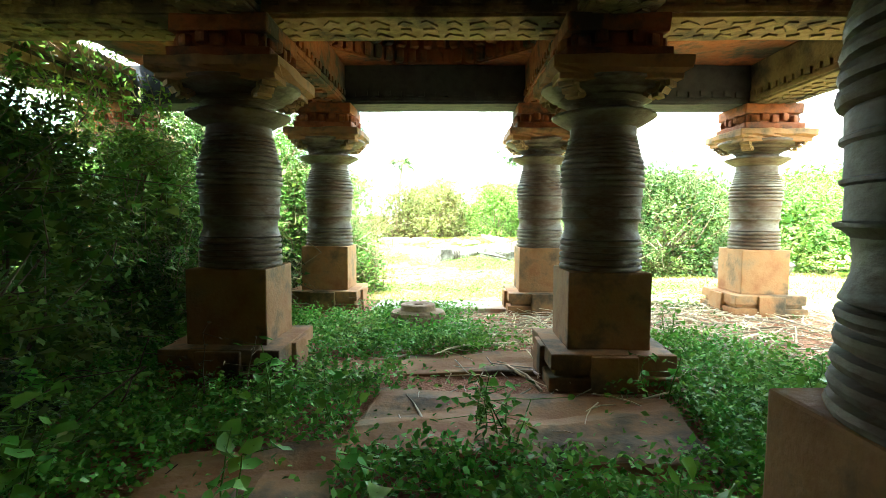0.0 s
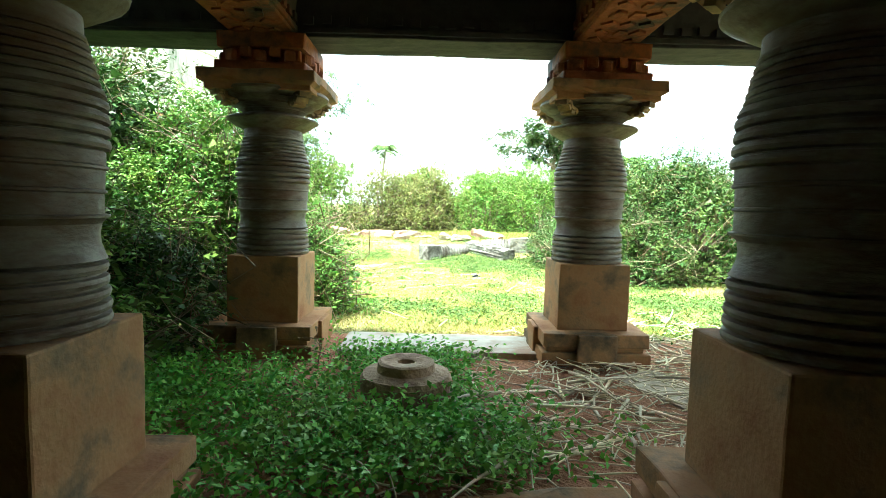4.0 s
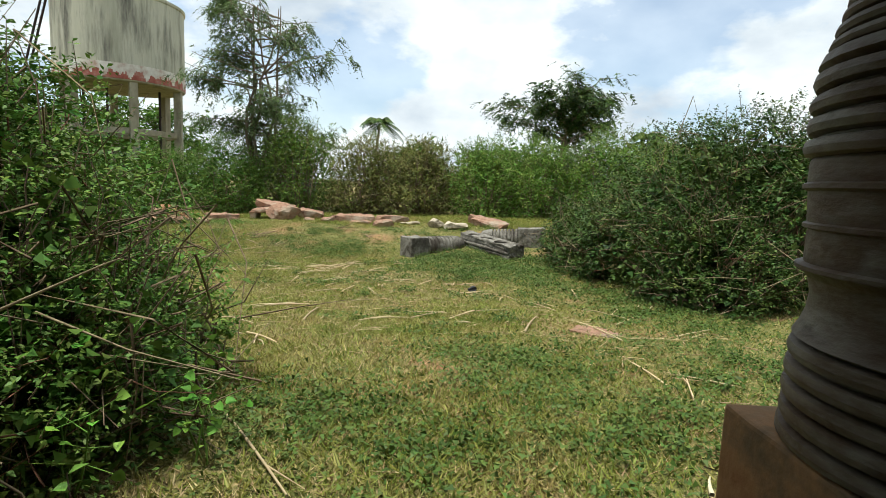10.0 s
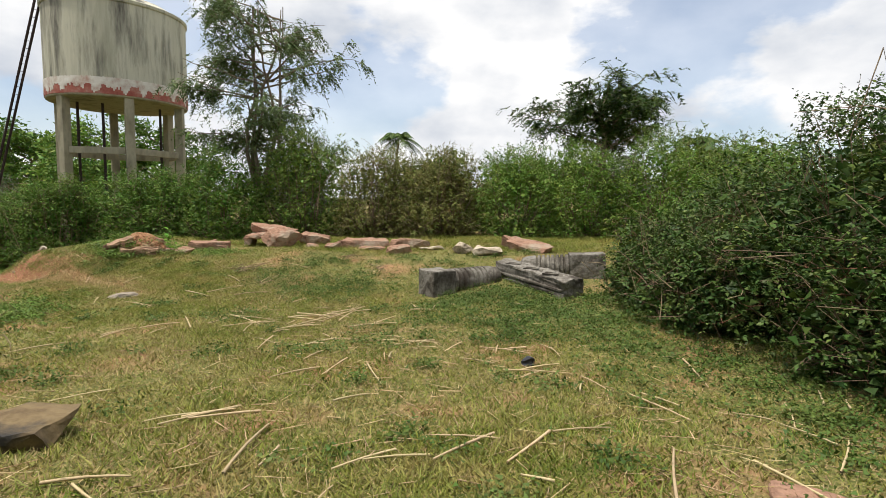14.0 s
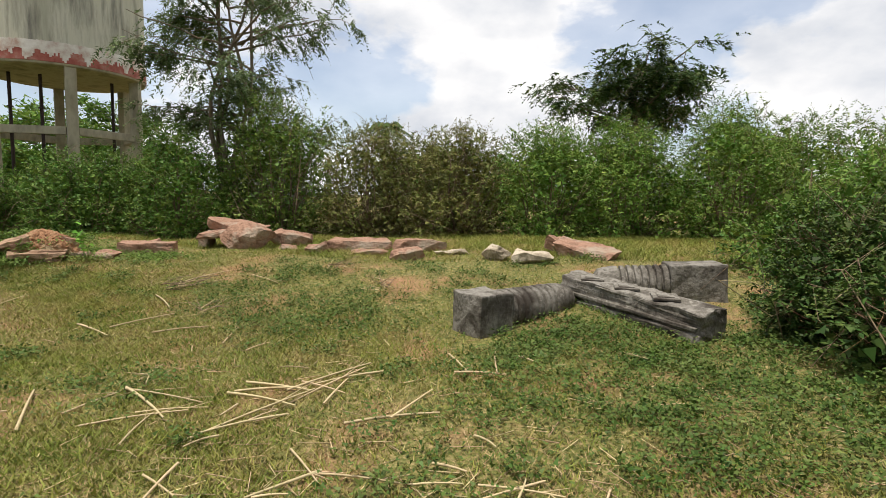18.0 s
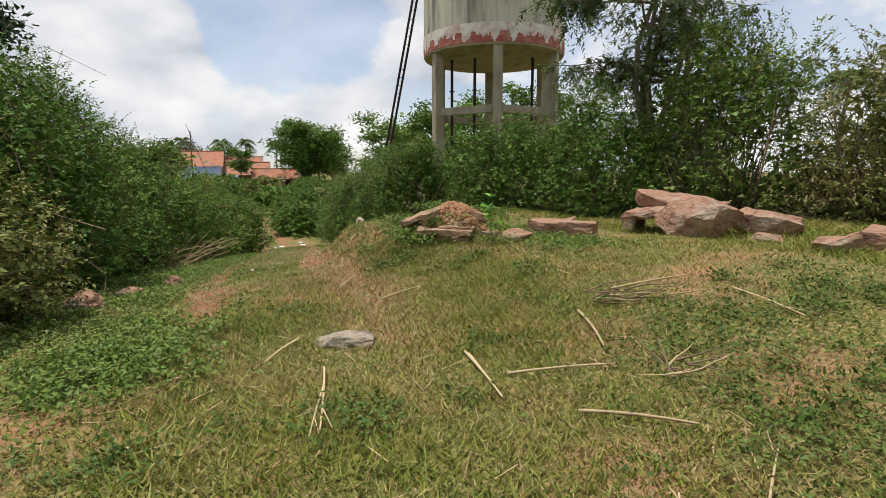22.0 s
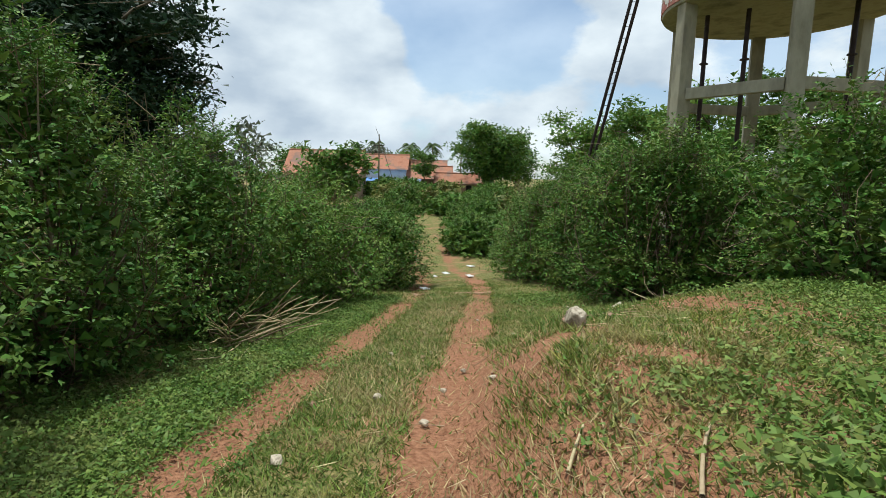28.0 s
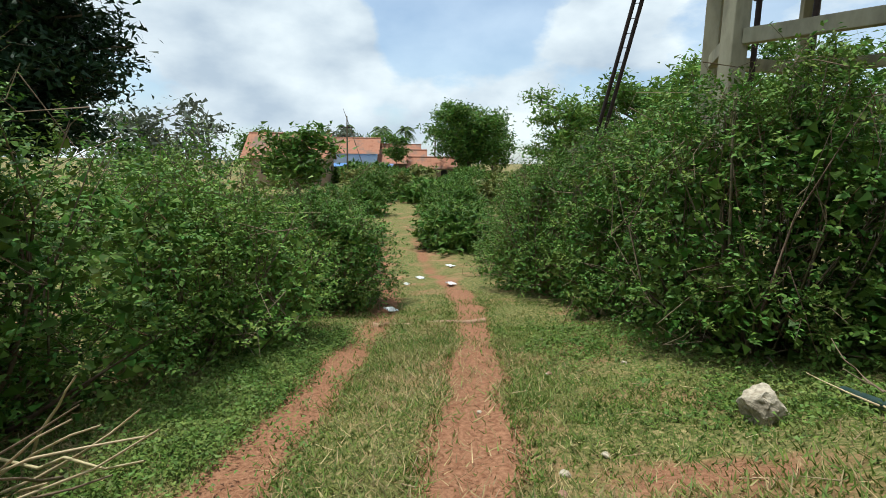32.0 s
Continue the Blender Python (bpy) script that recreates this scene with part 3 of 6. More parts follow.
def hall_pillar(x, y, seed):
    t = thing("stone_pillar", (x, y, FLOOR), "lathe-turned grey stone pillar on an ochre square block", "pillar", "pillars of the hall")
    bm = bmesh.new()
    carved_plinth(bm)
    part("plinth", bm, M_BLOCK, t, "chipped reddish moulded plinth")
    bm = bmesh.new()
    box(bm, (0.66, 0.66, 0.62), (0, 0, 0.3), bevel=0.012, rough=0.005, cuts=5)
    part("block", bm, M_BLOCK, t, "ochre-stained square block")
    for name, prof, z, lab in (("shaft", SHAFT, 0.92, ""), ("collar_disc", DISC, 2.1, "thick round collar"), ("bell_capital", BELL, 2.25, "")):
        bm = bmesh.new()
        lathe(bm, [(r, h + z) for r, h in prof], 40, 0.016, seed)
        part(name, bm, M_STONE, t, lab)
    bm = bmesh.new()
    vs = box(bm, (1.04, 1.04, 0.17), (0, 0, 2.4), bevel=0.015, rough=0.012, cuts=4)
    for v in vs:
        if v.co.z < 2.47:
            v.co.x, v.co.y = v.co.x * 0.9, v.co.y * 0.9
    part("abacus", bm, M_BLOCK, t, "square slab with chipped edges")
    for a in range(4):  # rolled scrolls at the corners under the slab
        bm = bmesh.new()
        for j in range(18):
            s = j / 17
            r, w = 0.115 * (1 - 0.75 * s), s * 4.4 * math.pi
            box(bm, (0.05, 0.12, 0.03), (0.45 + r * math.cos(w), 0, 2.37 + r * math.sin(w)), ry=-math.degrees(w) + 90)
        bmesh.ops.rotate(bm, cent=(0, 0, 0), matrix=Euler((0, 0, radians(45 + 90 * a))).to_matrix(), verts=bm.verts)
        part("scroll", bm, M_EAVE, t, "worn carved scroll")
    bm = bmesh.new()
    for z0, h, w in ((2.57, 0.09, 0.82), (2.66, 0.12, 0.7), (2.78, 0.14, 0.78)):
        box(bm, (w, w, h), (0, 0, z0), bevel=0.02, rough=0.014, cuts=3)
    for a in range(4):  # knobs and leaves carved on the bracket's faces
        for j in range(5):
            vs = box(bm, (0.1, 0.07, 0.1), (-0.26 + 0.13 * j, -0.375, 2.66 + 0.03 * (j % 2)), bevel=0.028, rz=15 * (j - 2))
            bmesh.ops.rotate(bm, cent=(0, 0, 0), matrix=Euler((0, 0, radians(90 * a))).to_matrix(), verts=vs)
    part("bracket", bm, M_CARVED, t, "dark reddish carved bracket block")
    return t


first = hall_pillar(COLS[1], ROWS[1], 1.0)
for cx in COLS:
    for cy in ROWS:
        if (cx, cy) == (COLS[1], ROWS[1]) or (cx == COLS[0] and cy == ROWS[0]):
            continue
        copy_thing(first, pose(cx - (0.08 if cy == ROWS[0] and cx > 0 else 0), cy - (0.12 if cy == ROWS[0] else 0), FLOOR, rz=90 * ((int(cx * 7 + cy)) % 4)))

BEAM_Z = FLOOR + 2.92


def stone_beam(x, y, length, rz, label, mat=M_BEAM, bands=0):
    t = thing("stone_beam", (x, y, BEAM_Z), label, "beam", "beams of the hall", rz)
    bm = bmesh.new()
    box(bm, (length, 0.56, 0.54), (0, 0, 0), bevel=0.015, rough=0.012, cuts=6)
    part("beam_body", bm, mat, t)
    for k in range(bands):
        bm = bmesh.new()
        box(bm, (length - 0.05, 0.1, 0.1), (0, -0.3 - 0.035 * k, 0.06 + 0.16 * k), bevel=0.02, rough=0.008, cuts=4)
        part("moulding", bm, M_EAVE, t, "weathered projecting moulding")
    rng = np.random.default_rng(int(abs(x * 31 + y * 17)))
    bm = bmesh.new()
    for k in range(int(length / 0.2) if mat is not M_BLUE_BLACK else 0):  # leaf scrolls along the underside
        for j in range(3):
            box(bm, (rng.uniform(0.08, 0.15), rng.uniform(0.05, 0.1), 0.022), (-length / 2 + 0.15 + 0.2 * k, -0.15 + 0.15 * j, -0.014), rz=rng.uniform(-60, 60))
    if bm.verts:
        part("carved_band", bm, mat, t, "shallow carving along the underside")
    bm = bmesh.new()
    for sg in (-1, 1):  # beaded edge low on both faces
        box(bm, (length - 0.04, 0.03, 0.05), (0, sg * 0.288, 0.03), bevel=0.008, rough=0.006, cuts=4)
        for k in range(int(length / 0.16)):
            box(bm, (0.09, 0.04, 0.07), (-length / 2 + 0.12 + 0.16 * k, sg * 0.288, 0.1 + 0.01 * (k % 2)))
    part("beaded_edge", bm, mat, t, "row of worn carved beads")
    return t


for cx in COLS:
    for y0, y1 in zip(ROWS, ROWS[1:]):
        stone_beam(cx, (y0 + y1) / 2, y1 - y0, 90, "reddish stone roof beam with carved sides" if cx in COLS[1:3] and y0 > 6 else "blackened stone roof beam running over the pillars", M_CARVED if cx in COLS[1:3] and y0 > 6 else M_BEAM, bands=3 if cx == COLS[0] else 0)
    stone_beam(cx, ROWS[0] - 1.7, 3.4, 90, "blackened stone roof beam running over the pillars")
for cy in ROWS:
    for x0, x1 in zip(COLS, COLS[1:]):
        stone_beam((x0 + x1) / 2, cy, x1 - x0 - 0.565, 0, "blue-black stone lintel over the opening" if cy == ROWS[2] else "stone lintel with a worn carved underside", M_BLUE_BLACK if cy == ROWS[2] else M_EAVE if cy == ROWS[1] else M_BEAM)

TOP = BEAM_Z + 0.544


def ceiling_bay(name, x0, x1, y0, y1, carved):
    bm = bmesh.new()
    cx, cy = (x0 + x1) / 2, (y0 + y1) / 2
    if not carved:
        box(bm, (x1 - x0 - 0.006, y1 - y0 - 0.006, 0.3), (cx, cy, TOP), rough=0.02, cuts=8)
    else:
        w, d = (x1 - x0) / 2 - 0.003, (y1 - y0) / 2 - 0.003  # half sizes
        for sx in (-1, 1):
            for sy in (-1, 1):
                k = 1.25
                lo = [(cx + sx * w, cy + sy * d), (cx + sx * (w - k), cy + sy * d), (cx + sx * w, cy + sy * (d - k))]
                if sx * sy < 0:
                    lo.reverse()
                a = [bm.verts.new((*p, TOP)) for p in lo]
                b = [bm.verts.new((*p, TOP + 0.2)) for p in lo]
                bm.faces.new(list(reversed(a)))
                bm.faces.new(b)
                for i in range(3):
                    bm.faces.new((a[i], a[(i + 1) % 3], b[(i + 1) % 3], b[i]))
        for ring, (r, z) in enumerate(((1.4, 0.02), (1.3, 0.2), (1.12, 0.4), (0.86, 0.58))):
            n = 52 - 8 * ring
            for k in range(n):
                a = 2 * math.pi * (k + 0.5 * ring) / n
                vs = box(bm, (0.115, 0.2, 0.19), (0, 0, 0), bevel=0.035)
                bmesh.ops.transform(bm, matrix=Matrix.Translation((cx + r * math.cos(a), cy + r * math.sin(a), TOP + z)) @ pose(0, 0, 0, rz=math.degrees(a) + 90), verts=vs)
        box(bm, (2 * w, 2 * d, 0.25), (cx, cy, TOP + 0.78), rough=0.02, cuts=5)
        for (bw, bd, bx, by) in ((2 * w, 0.28, cx, cy - d + 0.14), (2 * w, 0.28, cx, cy + d - 0.14), (0.28, 2 * d - 0.58, cx - w + 0.14, cy), (0.28, 2 * d - 0.58, cx + w - 0.14, cy)):
            box(bm, (bw, bd, 0.77), (bx, by, TOP + 0.005))
    tagged(part(name, bm, M_CARVED), "reddish carved stone ceiling with rings of scallops" if carved else "flat stone roof slabs in dark reddish stone", "ceiling", kind="structure")


for i, (x0, x1) in enumerate(zip(COLS, COLS[1:])):
    for j, (y0, y1) in enumerate(zip((0.0,) + ROWS, ROWS)):
        # gap opened along the overgrown north-west bay to let daylight in
        ceiling_bay("ceiling_%d" % (1 + 3 * i + j), x0 + (0.46 if (i, j) == (0, 2) else 0), x1, y0, y1, i == 1 and j == 2)

# unseen back wall, added to close the hall and keep it dark
bm = bmesh.new()
box(bm, (10.2, 0.5, 3.9), (-0.25, -0.25, 0.1), rough=0.03, cuts=12)
# added side walls, never in view, sized to block light on pillar fronts
wb = bmesh.new()
box(wb, (0.5, 5.0, 3.7), (-5.65, 2.2, 0.1), rough=0.03, cuts=10)
tagged(part("light_block_west", wb, M_BEAM), "unseen rough dark stone side wall added to block light", "wall", kind="structure")
tagged(part("light_block_east", (lambda wb: (box(wb, (0.5, 6.2, 3.7), (5.1, 2.8, 0.1), rough=0.03, cuts=10), wb)[1])(bmesh.new()), M_BEAM), "unseen rough dark stone side wall added to block light", "wall", kind="structure")
tagged(part("unseen_wall_south", bm, M_BEAM), "unseen rough dark stone wall added to close the hall", "wall", kind="structure")


# ---- stones ----
def rock(name, at, size, mat, label, seed, group="", rz=0, flat=0.0, sharp=0.32, tilt=(0, 0), sub=4, sink=0.18):
    """A boulder: a faceted, displaced ball, sunk a little into the earth."""
    bm = bmesh.new()
    bmesh.ops.create_icosphere(bm, subdivisions=sub, radius=0.5)
    rng = np.random.default_rng(seed)
    planes = [(Vector(rng.normal(0, 1, 3)).normalized(), rng.uniform(0.27, 0.42)) for _ in range(11)]
    if flat:
        planes.append((Vector((0, 0, 1)), 0.5 - flat))
    for v in bm.verts:
        v.co += noise.noise_vector(v.co * 2.1 + Vector((seed, 0, 0))) * sharp * 0.3
        for n_, d_ in planes:
            k = v.co.dot(n_) - d_
            if k > 0:
                v.co -= n_ * k * 0.93
        v.co += noise.noise_vector(v.co * 7 + Vector((seed, 3, 0))) * 0.045 + noise.noise_vector(Vector((v.co.x * 6, v.co.y * 6, v.co.z * 18 + seed))) * 0.014
    bmesh.ops.scale(bm, vec=size, verts=bm.verts)
    bmesh.ops.rotate(bm, matrix=Euler((radians(tilt[0]), radians(tilt[1]), radians(rz))).to_matrix(), verts=bm.verts)
    lo = min(v.co.z for v in bm.verts)
    ob = part(name, bm, mat)
    ob.location = (at[0], at[1], (at[2] if len(at) > 2 else gz(at[0], at[1])) - lo - sink * size[2])
    return tagged(ob, label, "rock" if "slab" not in name else "stone slab", group)


def slab(name, at, size, mat, label, rz=0, rx=0, ry=0, group="", rough=0.03, category="stone slab"):
    bm = bmesh.new()
    box(bm, size, (0, 0, 0), bevel=0.025, rough=rough, cuts=4, rx=rx, ry=ry, rz=rz)
    ob = part(name, bm, mat)
    ob.location = (at[0], at[1], at[2] if len(at) > 2 else gz(at[0], at[1]) - 0.04)
    return tagged(ob, label, category, group)


slab("floor_slab", (0.5, 5.55, 0.2), (2.1, 1.05, 0.13), M_BLOCK, "worn brown floor slab among weeds", rz=-6, group="floor slabs of the hall", rough=0.04)
slab("floor_slab", (-1.0, 4.75, 0.2), (0.95, 0.75, 0.13), M_BLOCK, "broken reddish floor slab", rz=10, group="floor slabs of the hall", rough=0.04)
slab("floor_slab", (-0.85, 6.75, 0.19), (0.55, 0.5, 0.12), M_BLOCK, "small floor slab half under weeds", rz=4, group="floor slabs of the hall", rough=0.04)
slab("floor_slab", (0.3, 6.95, 0.19), (1.5, 0.6, 0.12), M_BLOCK, "worn floor slab half under weeds", rz=3, group="floor slabs of the hall", rough=0.04)
slab("threshold_slab", (-0.12, 10.02, 0.2), (2.0, 0.72, 0.125), M_SLAB, "pale grey threshold slab between two pillars", group="floor slabs of the hall", rough=0.012)
slab("floor_slab", (1.75, 8.85, 0.17), (0.5, 0.95, 0.12), M_PALE, "pale slab half covered with stalks", rz=24, group="floor slabs of the hall", rough=0.02)

ring = thing("mill_stone", (-0.39, 8.5, 0.26), "round pitted brown stone with a raised rim and socket hole", "carved stone")
bm = bmesh.new()
lathe(bm, [(0.26, 0), (0.29, 0.06), (0.325, 0.1), (0.335, 0.2), (0.315, 0.235), (0.24, 0.25), (0.215, 0.255), (0.21, 0.27), (0.205, 0.315), (0.185, 0.325), (0.08, 0.32), (0.062, 0.31), (0.055, 0.2), (0.02, 0.19)], 40, 0.03, 4)
part("stone_body", bm, material("pitted_brown_stone", [(0.27, 0.18, 0.11), (0.42, 0.3, 0.19)], 9, bump=0.9, bump_scale=24, second=(0.15, 0.09, 0.05), second_scale=3), ring)

# fallen pillar pieces in the field
STUMP = [(0.27, 0), (0.3, 0.012)]
for k in range(7):  # deep-cut rings
    STUMP += [(0.305, 0.03 + 0.085 * k), (0.3, 0.07 + 0.085 * k), (0.245, 0.08 + 0.085 * k), (0.245, 0.095 + 0.085 * k), (0.295, 0.105 + 0.085 * k)]
STUMP += [(0.3, 0.66), (0.285, 0.78), (0.26, 0.86), (0.2, 0.9)]


def fallen_pillar(at, rz, lean, w, length, shaft_len, label):
    t = thing("fallen_pillar", at, label, "fallen pillar", rz=rz)
    bm = bmesh.new()
    vs = box(bm, (w, w, length), (0, 0, 0), bevel=0.025, rough=0.02, cuts=4)
    bmesh.ops.rotate(bm, matrix=Euler((0, radians(90 + lean), 0)).to_matrix(), verts=vs)
    part("block", bm, M_GREY, t)
    bm = bmesh.new()
    k = shaft_len / 0.9
    lathe(bm, [(r * w / 0.62, length + z * k) for r, z in STUMP], 36, 0.02, 2)
    bmesh.ops.rotate(bm, matrix=Euler((0, radians(90 + lean), 0)).to_matrix(), verts=bm.verts)
    part("shaft", bm, M_GREY, t, "ringed shaft with deep grooves")
    return t


fallen_pillar((-0.66, 22.5, 0.1), 38, 0, 0.54, 0.55, 1.35, "toppled grey stone pillar, square block and ringed shaft")
fallen_pillar((3.35, 24.15, 0.32), 170, 4, 0.62, 0.8, 1.1, "second toppled grey pillar resting on earth")
cbeam = thing("carved_beam", (1.6, 23.08, -0.05), "long dark carved stone beam, broken and tilted", "stone beam", rz=-58)
bm = bmesh.new()
box(bm, (2.35, 0.5, 0.3), (0, 0, 0.12), bevel=0.03, rough=0.05, cuts=6, ry=3, rx=3)
for v in bm.verts:  # ragged broken end
    if v.co.x < -0.95:
        v.co.x += 0.16 * noise.noise(Vector((v.co.y * 5, v.co.z * 7, 1.0))) + 0.12 * (v.co.z - 0.2)
part("beam_body", bm, M_GREY, cbeam)
bm = bmesh.new()
box(bm, (2.2, 0.46, 0.14), (0.04, -0.04, 0.0), bevel=0.02, rough=0.035, cuts=5, ry=3, rx=3)
part("lower_moulding", bm, M_GREY, cbeam)
bm = bmesh.new()
box(bm, (2.1, 0.05, 0.05), (0.05, -0.26, 0.17), bevel=0.012, rough=0.015, cuts=4, ry=3)
part("edge_moulding", bm, M_GREY, cbeam, "thin projecting edge moulding")
for k in range(3):  # diamond reliefs on the upper face
    bm = bmesh.new()
    for s in (0.32, 0.2):
        box(bm, (s, s, 0.03), (0, 0, 0.012 * (s < 0.3)), rz=45, bevel=0.008)
    ob = part("diamond_relief", bm, M_GREY, cbeam, "raised diamond carving")
    ob.matrix_basis = pose(-0.7 + 0.6 * k, -0.02, 0.415 + 0.052 * (0.7 - 0.6 * k), 3, 3, 0)

# ledge of reddish stones behind the field
def crag(name, at, size, mat, label, seed, group="", rz=0, tilt=(0, 0), square=0.55, category="rock", sink=0.15, strata=0.012):
    """An angular broken block: the hull of a few scattered corners, its faces cut and layered."""
    rng = np.random.default_rng(seed)
    bm = bmesh.new()
    for k in range(26):
        p = rng.normal(0, 1, 3) if k < 18 else rng.choice([-1.0, 1.0], 3) * rng.uniform(square * 0.6, 1, 3)
        p = p / (np.abs(p) ** 3).sum() ** (1 / 3) * rng.uniform(0.8, 1.0) if square < 0.7 else p / np.abs(p).max() * rng.uniform(0.86, 1.0)
        bm.verts.new(Vector(p) * 0.5)
    hull = bmesh.ops.convex_hull(bm, input=bm.verts[:])
    bmesh.ops.delete(bm, geom=[g for g in hull["geom_interior"] if isinstance(g, bmesh.types.BMVert)], context="VERTS")
    bmesh.ops.scale(bm, vec=size, verts=bm.verts)
    for _ in range(3):
        bmesh.ops.subdivide_edges(bm, edges=[e for e in bm.edges if e.calc_length() > 0.09], cuts=1)
    bmesh.ops.triangulate(bm, faces=bm.faces[:])
    for v in bm.verts:
        q = v.co + Vector((seed * 1.7, 0, 0))
        v.co += noise.noise_vector(q * 3.5) * 0.045 + noise.noise_vector(q * 11) * 0.016 + noise.noise_vector(Vector((q.x * 2, q.y * 2, q.z * 15))) * strata
    bmesh.ops.rotate(bm, matrix=Euler((radians(tilt[0]), radians(tilt[1]), radians(rz))).to_matrix(), verts=bm.verts)
    lo = min(v.co.z for v in bm.verts)
    ob = part(name, bm, mat)
    ob.location = (at[0], at[1], (at[2] if len(at) > 2 else gz(at[0], at[1])) - lo - sink * size[2])
    return tagged(ob, label, category, group)


G_ST = "tumbled stones at the field's edge"
crag("boulder", (-5.6, 28.6), (1.4, 1.0, 0.78), M_ROCK, "large cracked pinkish boulder with a sloping face", 3, G_ST, rz=-14, tilt=(9, -6))
crag("leaning_slab", (-6.25, 28.95, 0.4), (1.55, 0.8, 0.16), M_ROCK, "thin reddish slab overhanging a dark cleft", 7, G_ST, rz=-10, tilt=(5, -5), square=0.8, category="stone slab", sink=0)
crag("leaning_slab", (-6.2, 29.45, 0.42), (1.55, 0.85, 0.34), M_ROCK, "thick layered slab tilted on top of the heap", 9, G_ST, rz=-18, tilt=(12, 14), square=0.8, category="stone slab", sink=0)
crag("boulder", (-6.95, 29.35), (0.45, 0.5, 0.45), M_ROCK, "dark reddish stone propping a slab", 14, G_ST)
crag("boulder", (-5.95, 29.55), (1.1, 0.7, 0.5), M_ROCK, "reddish stone buried under the heap", 15, G_ST, sink=0.1)
crag("boulder", (-4.9, 29.5), (1.2, 0.8, 0.5), M_ROCK, "broken pinkish rock behind the boulder", 16, G_ST, rz=20, tilt=(6, 8))
crag("rock_chip", (-4.65, 28.5), (0.5, 0.35, 0.2), M_ROCK, "chip of pinkish rock at the boulder's foot", 17, G_ST, rz=35)
slab("stone_block", (-7.65, 27.9), (1.15, 0.45, 0.3), M_ROCK, "rough reddish squared stone block in grass", rz=16, group=G_ST, rough=0.035, category="stone block")
crag("boulder", (-8.0, 28.7), (0.5, 0.35, 0.3), M_ROCK, "small dark red stone in grass", 18, G_ST)
crag("ledge_stone", (-2.85, 28.05), (1.5, 0.6, 0.36), M_ROCK, "long low reddish ledge stone with a pale top", 41, G_ST, rz=3, square=0.85, category="stone ledge", sink=0.25)
crag("ledge_stone", (-1.5, 28.0), (1.25, 0.55, 0.34), M_ROCK, "long low reddish ledge stone with a pale top", 42, G_ST, rz=-5, square=0.85, category="stone ledge", sink=0.25)
crag("boulder", (-3.75, 27.65), (0.62, 0.42, 0.3), M_ROCK, "wedge-shaped reddish stone in grass", 43, G_ST, rz=24, tilt=(0, -14))
crag("flat_stone", (-2.6, 27.35), (0.9, 0.4, 0.14), M_ROCK, "flat reddish stone lying in grass", 44, G_ST, rz=-6, category="stone slab")
crag("boulder", (-1.7, 26.85), (0.8, 0.55, 0.36), M_ROCK, "fractured pinkish boulder in grass", 11, G_ST, tilt=(6, -5))
crag("flat_stone", (-0.75, 27.2), (0.9, 0.3, 0.12), M_PALE, "flat pale stone lying in grass", 12, G_ST, rz=-20, category="stone slab")
rock("boulder", (0.1, 26.6), (0.6, 0.5, 0.42), M_PALE, "rounded mossy grey boulder", 13, G_ST)
crag("pale_stone", (0.78, 26.35), (0.8, 0.45, 0.26), M_PALE, "pale flat-topped stone in grass", 19, G_ST, rz=-10, tilt=(4, 5), square=0.8)
crag("tilted_slab", (1.95, 26.85), (1.5, 0.75, 0.26), M_ROCK, "layered pinkish slab sloping into grass", 20, G_ST, rz=-42, tilt=(6, 6), square=0.75, category="stone slab", sink=0.4)
crag("tilted_slab", (1.6, 27.45), (0.75, 0.5, 0.3), M_ROCK, "broken pinkish slab edge in grass", 45, G_ST, rz=-30, tilt=(0, 12), square=0.8, category="stone slab")
rock("flat_stone", (-6.95, 22.6), (0.66, 0.56, 0.2), M_LICHEN, "flat grey stone bedded in the track", 21, rz=20, flat=0.15, sink=0.42)
crag("flat_stone", (-3.5, 15.7), (1.15, 0.6, 0.24), M_BEAM, "dark flat stone lying in grass", 22, rz=14, square=0.75, category="stone slab", sink=0.25)
rock("boulder", (-12.0, 23.1), (0.42, 0.36, 0.3), M_ROCK, "orange-brown stone beside the track", 23)
rock("boulder", (-11.6, 22.3), (0.4, 0.36, 0.28), M_ROCK, "orange-brown stone beside the track", 24)
rock("boulder", (-10.9, 21.6), (0.7, 0.45, 0.42), M_ROCK, "reddish stone under the bushes", 25)
rock("boulder", (-12.4, 27.32), (0.24, 0.19, 0.23), M_PALE, "pale rounded stone beside the track", 26)
rock("boulder", (-15.0, 30.75), (0.5, 0.4, 0.42), M_PALE, "whitish boulder beside the track", 27)
rock("boulder", (7.7, 17.2), (1.3, 0.5, 1.0), M_GREY, "upright grey slab leaning in bushes", 28, flat=0.1, rz=15)
rock("boulder", (9.4, 18.0), (1.6, 0.7, 0.7), M_GREY, "grey slab half hidden in bushes", 29, rz=-5)
slab("earthbound_slab", (2.12, 15.0, gz(2.12, 15.0) - 0.07), (0.6, 0.34, 0.1), M_ROCK, "reddish slab sunk in straw and grass", rz=-30, group=G_ST, rough=0.03)

